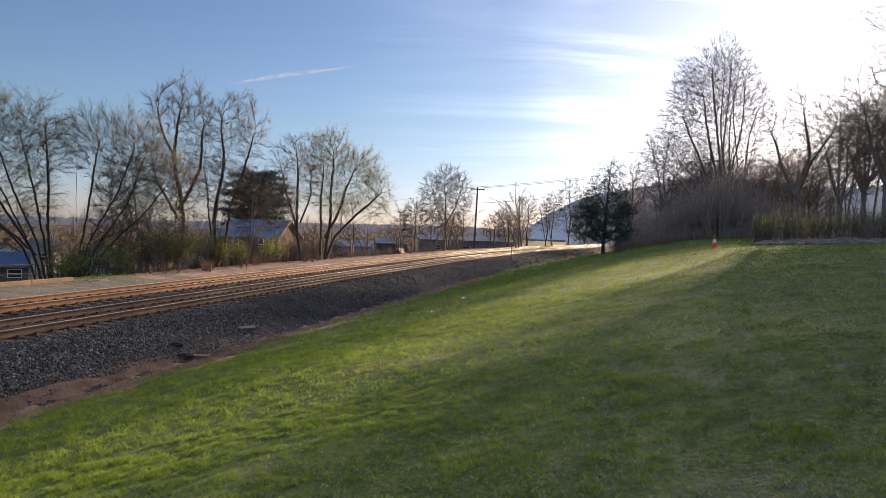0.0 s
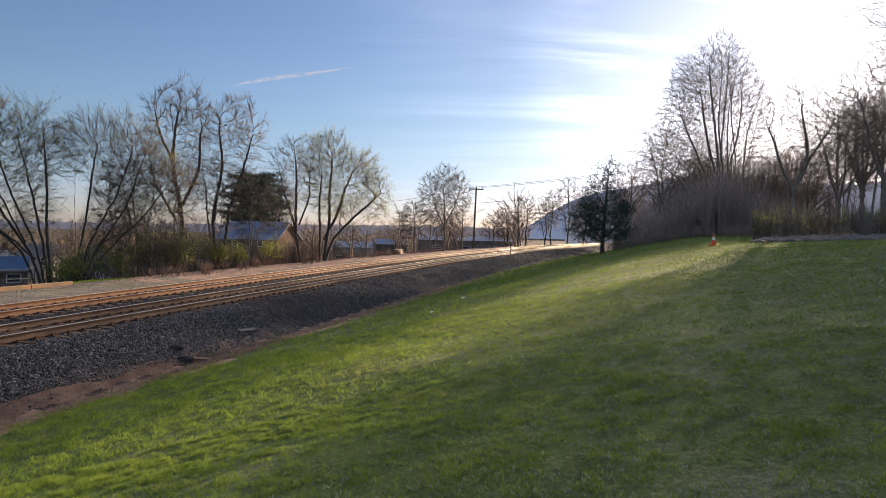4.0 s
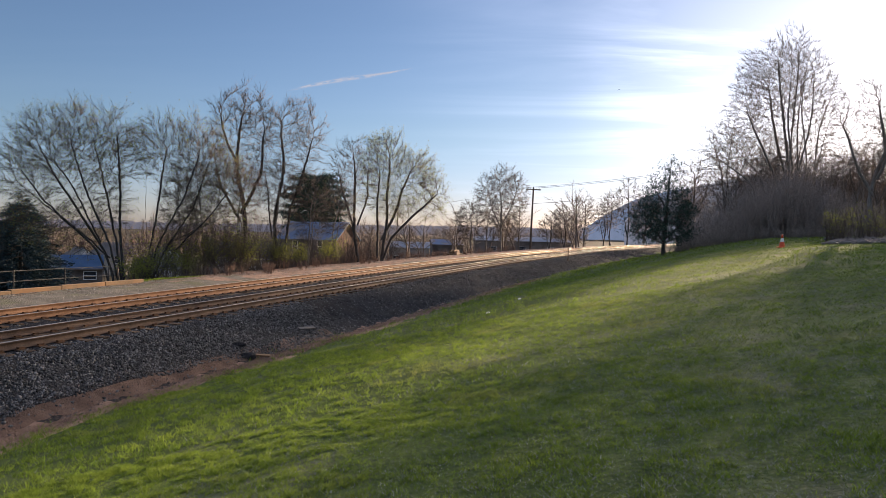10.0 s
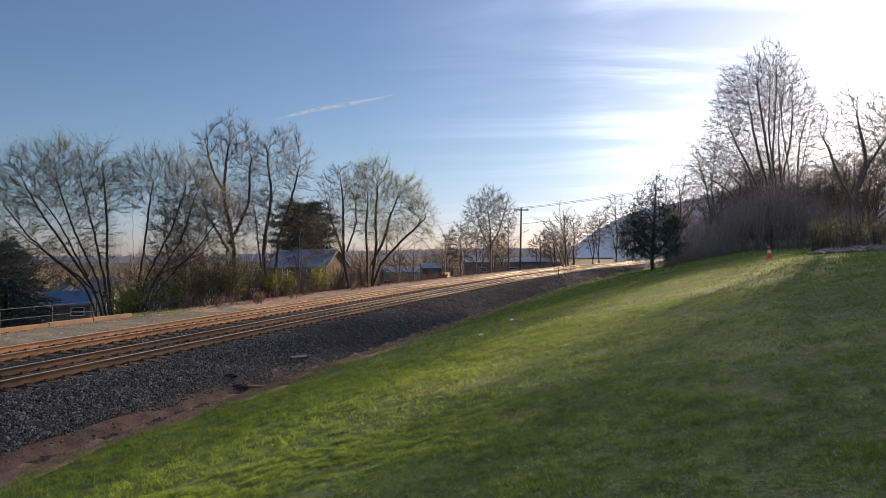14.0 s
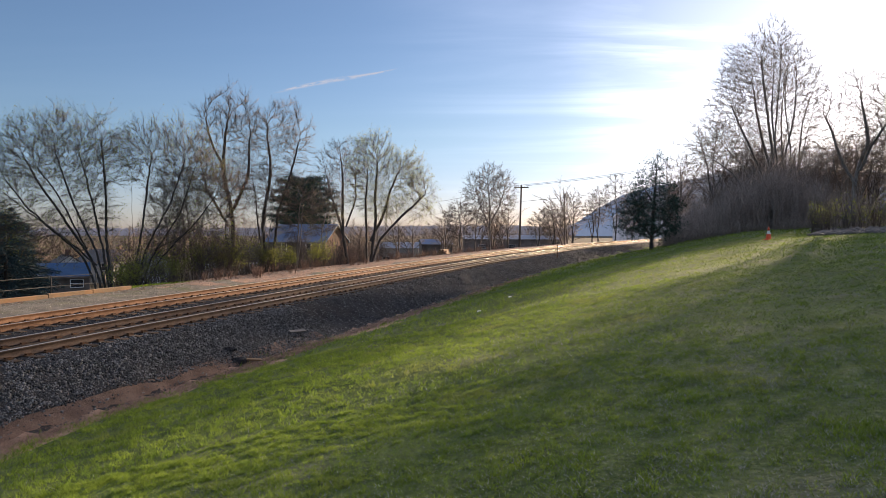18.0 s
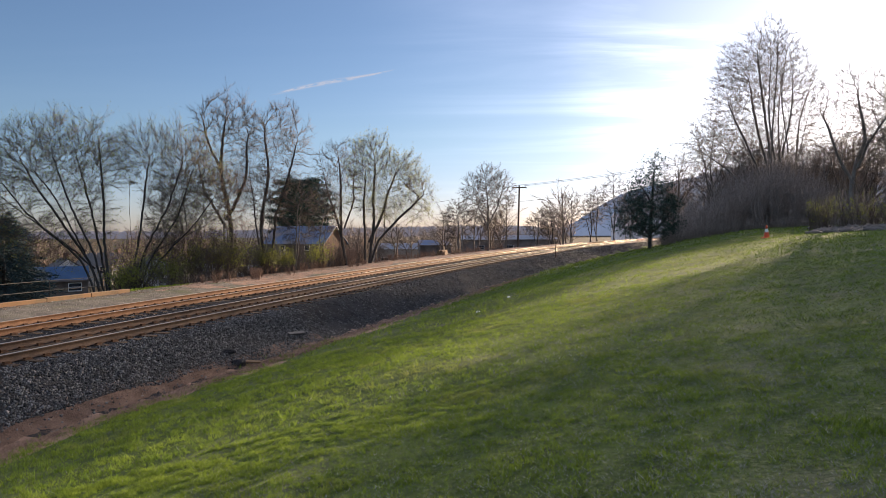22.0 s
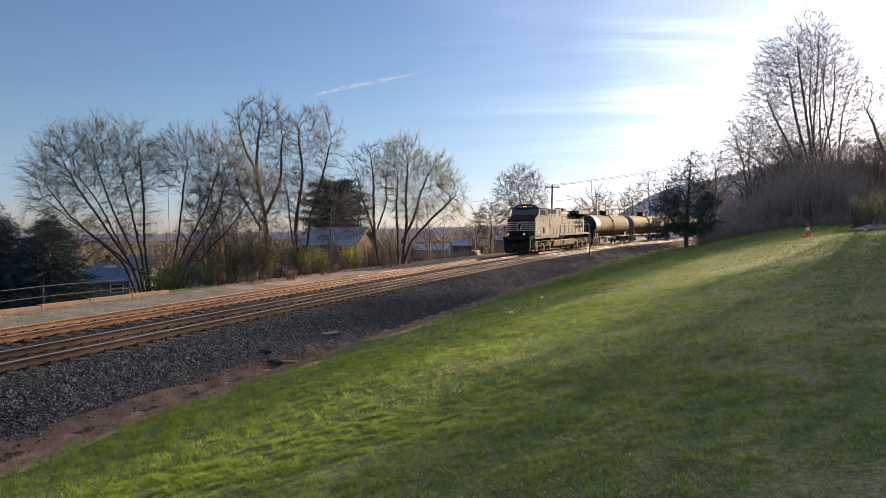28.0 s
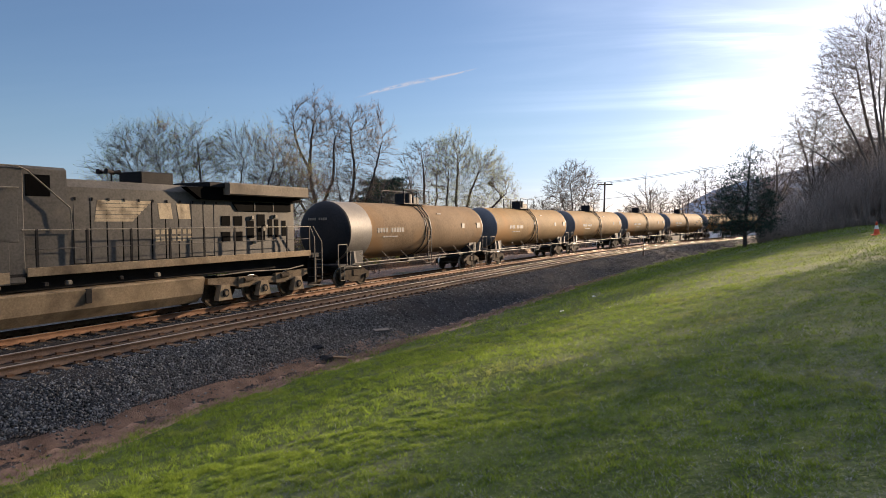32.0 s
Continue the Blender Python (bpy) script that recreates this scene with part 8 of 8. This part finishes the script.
def ballast_stones():
    rng = np.random.default_rng(111)
    # a stone: an eight-faced lump knocked out of shape
    corner = np.array([[1, 0, 0], [-1, 0, 0], [0, 1, 0], [0, -1, 0], [0, 0, 1], [0, 0, -1]], float)
    quad = np.array([[0, 2, 4], [2, 1, 4], [1, 3, 4], [3, 0, 4], [2, 0, 5], [1, 2, 5], [3, 1, 5], [0, 3, 5]])
    n = 56000
    s = np.concatenate([rng.uniform(4, 27, 34000), rng.uniform(20, 75, 16000), rng.uniform(75, 150, 6000)])
    la = np.where(rng.random(n) < 0.84, -1.0 - 2.75 * rng.random(n) ** 0.9, rng.uniform(-1.0, 6.4, n))
    foot = np.interp(s, [16, 27], [-2.95, -3.75]) + 0.22 * smooth_noise(s, 0 * s, 1.3, 4)
    la = np.where((la < foot) & (rng.random(n) < 0.9), foot + 1.2 * rng.random(n), la)
    keep = (np.abs(la) > 0.88) & (np.abs(la - TRACK_GAP) > 0.88)
    s, la = s[keep], la[keep]
    p = rail_point(s, la, np.interp(la, BED_LATS, BED_Z))
    p[:, 2] = np.where(la < -3.0, np.maximum(p[:, 2], ground_height(p[:, 0], p[:, 1])), p[:, 2])
    m = len(p)
    size = (0.019 + 0.027 * rng.random(m) ** 1.4) * np.where(s > 75, 2.6, np.where(s > 35, 1.35, 1.0))
    v = corner[None] * rng.uniform(0.6, 1.3, (m, 6, 1)) * rng.uniform(0.5, 1.5, (m, 1, 3))
    q = rng.normal(0, 1, (m, 4))
    q /= np.linalg.norm(q, axis=1, keepdims=True)
    w, x, y, z = q.T
    rot = np.stack([np.stack([1 - 2 * (y * y + z * z), 2 * (x * y - z * w), 2 * (x * z + y * w)], -1), np.stack([2 * (x * y + z * w), 1 - 2 * (x * x + z * z), 2 * (y * z - x * w)], -1), np.stack([2 * (x * z - y * w), 2 * (y * z + x * w), 1 - 2 * (x * x + y * y)], -1)], 1)
    v = np.einsum("mij,mkj->mki", rot, v) * size[:, None, None] + p[:, None]
    f = (quad[None] + (np.arange(m) * 6)[:, None, None]).reshape(-1, 3)
    ob = mesh_object("ballast_stones", v.reshape(-1, 3), f, M["stone"])
    tagged(ob, "loose dark crushed stones of the ballast bank", "stones", kind="stuff")


ballast_stones()


# ---------------------------------------------------------------- high clouds


def contrail():
    """A thin broken vapour trail high up, far away."""
    m = bpy.data.materials.new("vapour")
    m.use_nodes = True
    nt = m.node_tree
    nt.nodes.clear()
    link = nt.links.new
    out = nt.nodes.new("ShaderNodeOutputMaterial")
    mixs = nt.nodes.new("ShaderNodeMixShader")
    tr = nt.nodes.new("ShaderNodeBsdfTransparent")
    em = nt.nodes.new("ShaderNodeEmission")
    em.inputs["Color"].default_value = (0.80, 0.86, 0.95, 1)
    em.inputs["Strength"].default_value = 0.22
    uv = nt.nodes.new("ShaderNodeUVMap")
    sep = nt.nodes.new("ShaderNodeSeparateXYZ")
    link(uv.outputs[0], sep.inputs[0])
    no = nt.nodes.new("ShaderNodeTexNoise")
    no.inputs["Scale"].default_value = 5.0
    no.inputs["Detail"].default_value = 6.0
    mp = nt.nodes.new("ShaderNodeMapping")
    mp.inputs["Scale"].default_value = (2.6, 0.5, 1)
    link(uv.outputs[0], mp.inputs[0])
    link(mp.outputs[0], no.inputs["Vector"])
    edge = nt.nodes.new("ShaderNodeMath")
    edge.operation = "PINGPONG"
    edge.inputs[1].default_value = 0.5
    link(sep.outputs["Y"], edge.inputs[0])
    ends = nt.nodes.new("ShaderNodeMath")
    ends.operation = "PINGPONG"
    ends.inputs[1].default_value = 0.5
    link(sep.outputs["X"], ends.inputs[0])

    def rng_node(sock, a, b):
        r = nt.nodes.new("ShaderNodeMapRange")
        r.interpolation_type = "SMOOTHSTEP"
        r.inputs["From Min"].default_value, r.inputs["From Max"].default_value = a, b
        link(sock, r.inputs["Value"])
        return r.outputs["Result"]

    def mul(a, b):
        q = nt.nodes.new("ShaderNodeMath")
        q.operation = "MULTIPLY"
        link(a, q.inputs[0])
        link(b, q.inputs[1])
        return q.outputs[0]
    fac = mul(mul(rng_node(edge.outputs[0], 0.02, 0.5), rng_node(ends.outputs[0], 0.0, 0.16)), rng_node(no.outputs["Fac"], 0.30, 0.62))
    link(fac, mixs.inputs[0])
    link(tr.outputs[0], mixs.inputs[1])
    link(em.outputs[0], mixs.inputs[2])
    link(mixs.outputs[0], out.inputs["Surface"])
    n = 40
    verts, faces, uvs = [], [], []
    for i in range(n + 1):
        f = i / n
        az = radians(-18.6 + 11.0 * f)
        el = radians(11.4 + 2.65 * f + 0.12 * math.sin(f * 5.0))
        w = radians(0.10 + 0.17 * math.sin(math.pi * min(1, f * 1.1)))
        for e in (-1, 1):
            q = el + e * w
            verts.append((2900 * math.cos(q) * math.sin(az), 2900 * math.cos(q) * math.cos(az), 2900 * math.sin(q)))
    for i in range(n):
        faces.append((2 * i, 2 * i + 2, 2 * i + 3, 2 * i + 1))
    ob = mesh_object("contrail", verts, faces, m)
    layer = ob.data.uv_layers.new(name="UVMap")
    for poly in ob.data.polygons:
        for li, vi in zip(poly.loop_indices, poly.vertices):
            layer.data[li].uv = ((vi // 2) / n, vi % 2)
    tagged(ob, "thin white vapour trail in the blue sky", "cloud", kind="structure")


contrail()

# ---------------------------------------------------------------- a bird over the line


def build_bird(label, k=1.0):
    bird = thing("bird", label, "bird")
    bird.scale = (k, k, k)
    bm = bmesh.new()
    rings = []
    for x, r in ((0.14, 0.004), (0.12, 0.018), (0.085, 0.021), (0.035, 0.034), (-0.035, 0.035), (-0.10, 0.017), (-0.125, 0.008)):
        rings.append([bm.verts.new((x, r * math.cos(k * math.pi / 4), 0.8 * r * math.sin(k * math.pi / 4))) for k in range(8)])
    for a, b in zip(rings[:-1], rings[1:]):
        for k in range(8):
            bm.faces.new((a[k], b[k], b[(k + 1) % 8], a[(k + 1) % 8]))
    bm.faces.new(rings[0])
    bm.faces.new(rings[-1][::-1])
    bmesh.ops.recalc_face_normals(bm, faces=bm.faces[:])
    part("body", bm, M["plumage"], bird, smooth=True)
    part("tail", prism([(-0.11, -0.014), (-0.22, -0.042), (-0.22, 0.042), (-0.11, 0.014)], "z", -0.004, 0.004), M["plumage"], bird)
    wings = []
    for sd in (1, -1):
        w = part("wing", prism([(0.07, 0.0), (0.09, sd * 0.11), (0.02, sd * 0.27), (-0.02, sd * 0.255), (-0.035, sd * 0.105), (-0.05, 0.0)], "z", -0.004, 0.004), M["plumage"], bird)
        wings.append((w, sd))
    return bird, wings


M["plumage"] = surface("plumage", (0.012, 0.012, 0.013), (0.035, 0.034, 0.034), 12.0, 60, 0.8, bump=0, specular=0.1)
BIRD, WINGS = build_bird("small dark bird flapping across the bright sky")
FINCH, FINCH_WINGS = build_bird("tiny dark bird rising from a bare treetop", 0.42)

# ---------------------------------------------------------------- movement


def cab_s(t):
    """Where the locomotive's cab corner is along the line."""
    return 23.3 + 15.75 * (31 - t) - 0.35 * max(0.0, t - 31.0)


def on_line(s_centre, half):
    a, b = rail_point(s_centre - half, TRACK_GAP), rail_point(s_centre + half, TRACK_GAP)
    mid, way = (a + b) / 2, b - a
    return pose(*mid, 0, math.degrees(-math.atan2(way[2], math.hypot(way[0], way[1]))), math.degrees(math.atan2(way[1], way[0]))) @ pose(0, 0, 0, 0, 0, 180)


def motions():
    times = [0, 4, 8, 12, 16, 18, 20, 21, 22, 23] + [23.5 + 0.5 * k for k in range(18)]
    for ob, back, half in TRAIN:
        walk(ob, [(t, on_line(cab_s(t) + back, half)) for t in times])
    # the wheels turn while they can be seen
    spin = [0.0] + [24 + k / 30 for k in range(0, 241)]
    for ob, r, kind in WHEELS:
        base = ob.matrix_basis.copy()
        x, y, z = base.translation
        walk(ob, [(t, pose(x, y, z) @ Matrix.Rotation(15.75 * (t - 32) / r if t >= 24 else -15.75 * 8 / r, 4, "Y")) for t in spin])
    # the bird leaves its perch, crosses the sky and is gone over the wood
    flight = [(0.0, (-17.6, 53.0, 11.2)), (6.2, (-17.6, 53.0, 11.2)), (7.4, (-7.5, 66.0, 13.0))]
    for t, az, el in FLIGHT:
        d = 78 + 7.4 * (t - 8.5)
        az, el = radians(az), radians(el)
        flight.append((t, (d * math.sin(az) * math.cos(el), d * math.cos(az) * math.cos(el), 3 + d * math.sin(el))))
    flight += [(16.0, (64.0, 112.0, 66.0)), (20.0, (100.0, 135.0, 100.0)), (32.0, (190.0, 200.0, 170.0))]
    walk(BIRD, [(t, pose(*p, 0, -18, 33)) for t, p in flight])
    # the smaller one leaves the tall bare tree and passes overhead
    flight = [(0.0, (-16.4, 54.0, 12.6)), (19.5, (-16.4, 54.0, 12.6))]
    for t, az, el in RISE:
        d = 55 - 8.0 * (t - 19.8)
        az, el = radians(az), radians(el)
        flight.append((t, (d * math.sin(az) * math.cos(el), d * math.cos(az) * math.cos(el), 3 + d * math.sin(el))))
    flight += [(23.0, (-20.0, 27.0, 24.0)), (26.0, (-24.0, 0.0, 32.0)), (32.0, (-30.0, -60.0, 40.0))]
    walk(FINCH, [(t, pose(*p, 0, -14, -100)) for t, p in flight])
    beats = [0.0] + [19.5 + 0.075 * k for k in range(90)] + [32.0]
    for w, sd in FINCH_WINGS:
        walk(w, [(t, pose(0, 0, 0.02, sd * (12 + 34 * math.sin(20.0 * t)), 0, 0)) for t in beats])
    beats = [0.0] + [6.0 + 0.075 * k for k in range(140)] + [32.0]
    for w, sd in WINGS:
        walk(w, [(t, pose(0, 0, 0.02, sd * (12 + 34 * math.sin(20.0 * t)), 0, 0)) for t in beats])


# seconds, azimuth, elevation of the bird as seen from the lawn
FLIGHT = [(8.5, 1.34, 9.74), (9, 4.14, 10.49), (9.3, 6.2, 11.1), (9.6, 7.35, 11.5), (10, 9.68, 12.1), (10.4, 11.72, 12.67), (10.8, 13.73, 13.26), (11.2, 15.57, 13.86), (11.6, 16.61, 14.65), (12, 17.96, 15.53), (12.4, 19.28, 16.49), (12.8, 20.46, 17.47), (13.2, 21.4, 18.36)]
RISE = [(19.8, -18.08, 11.4), (20.0, -18.33, 12.16), (20.4, -19.07, 13.76), (20.8, -19.83, 15.54), (21.0, -20.44, 16.6), (21.2, -21.18, 17.55), (21.3, -21.8, 18.07)]
motions()
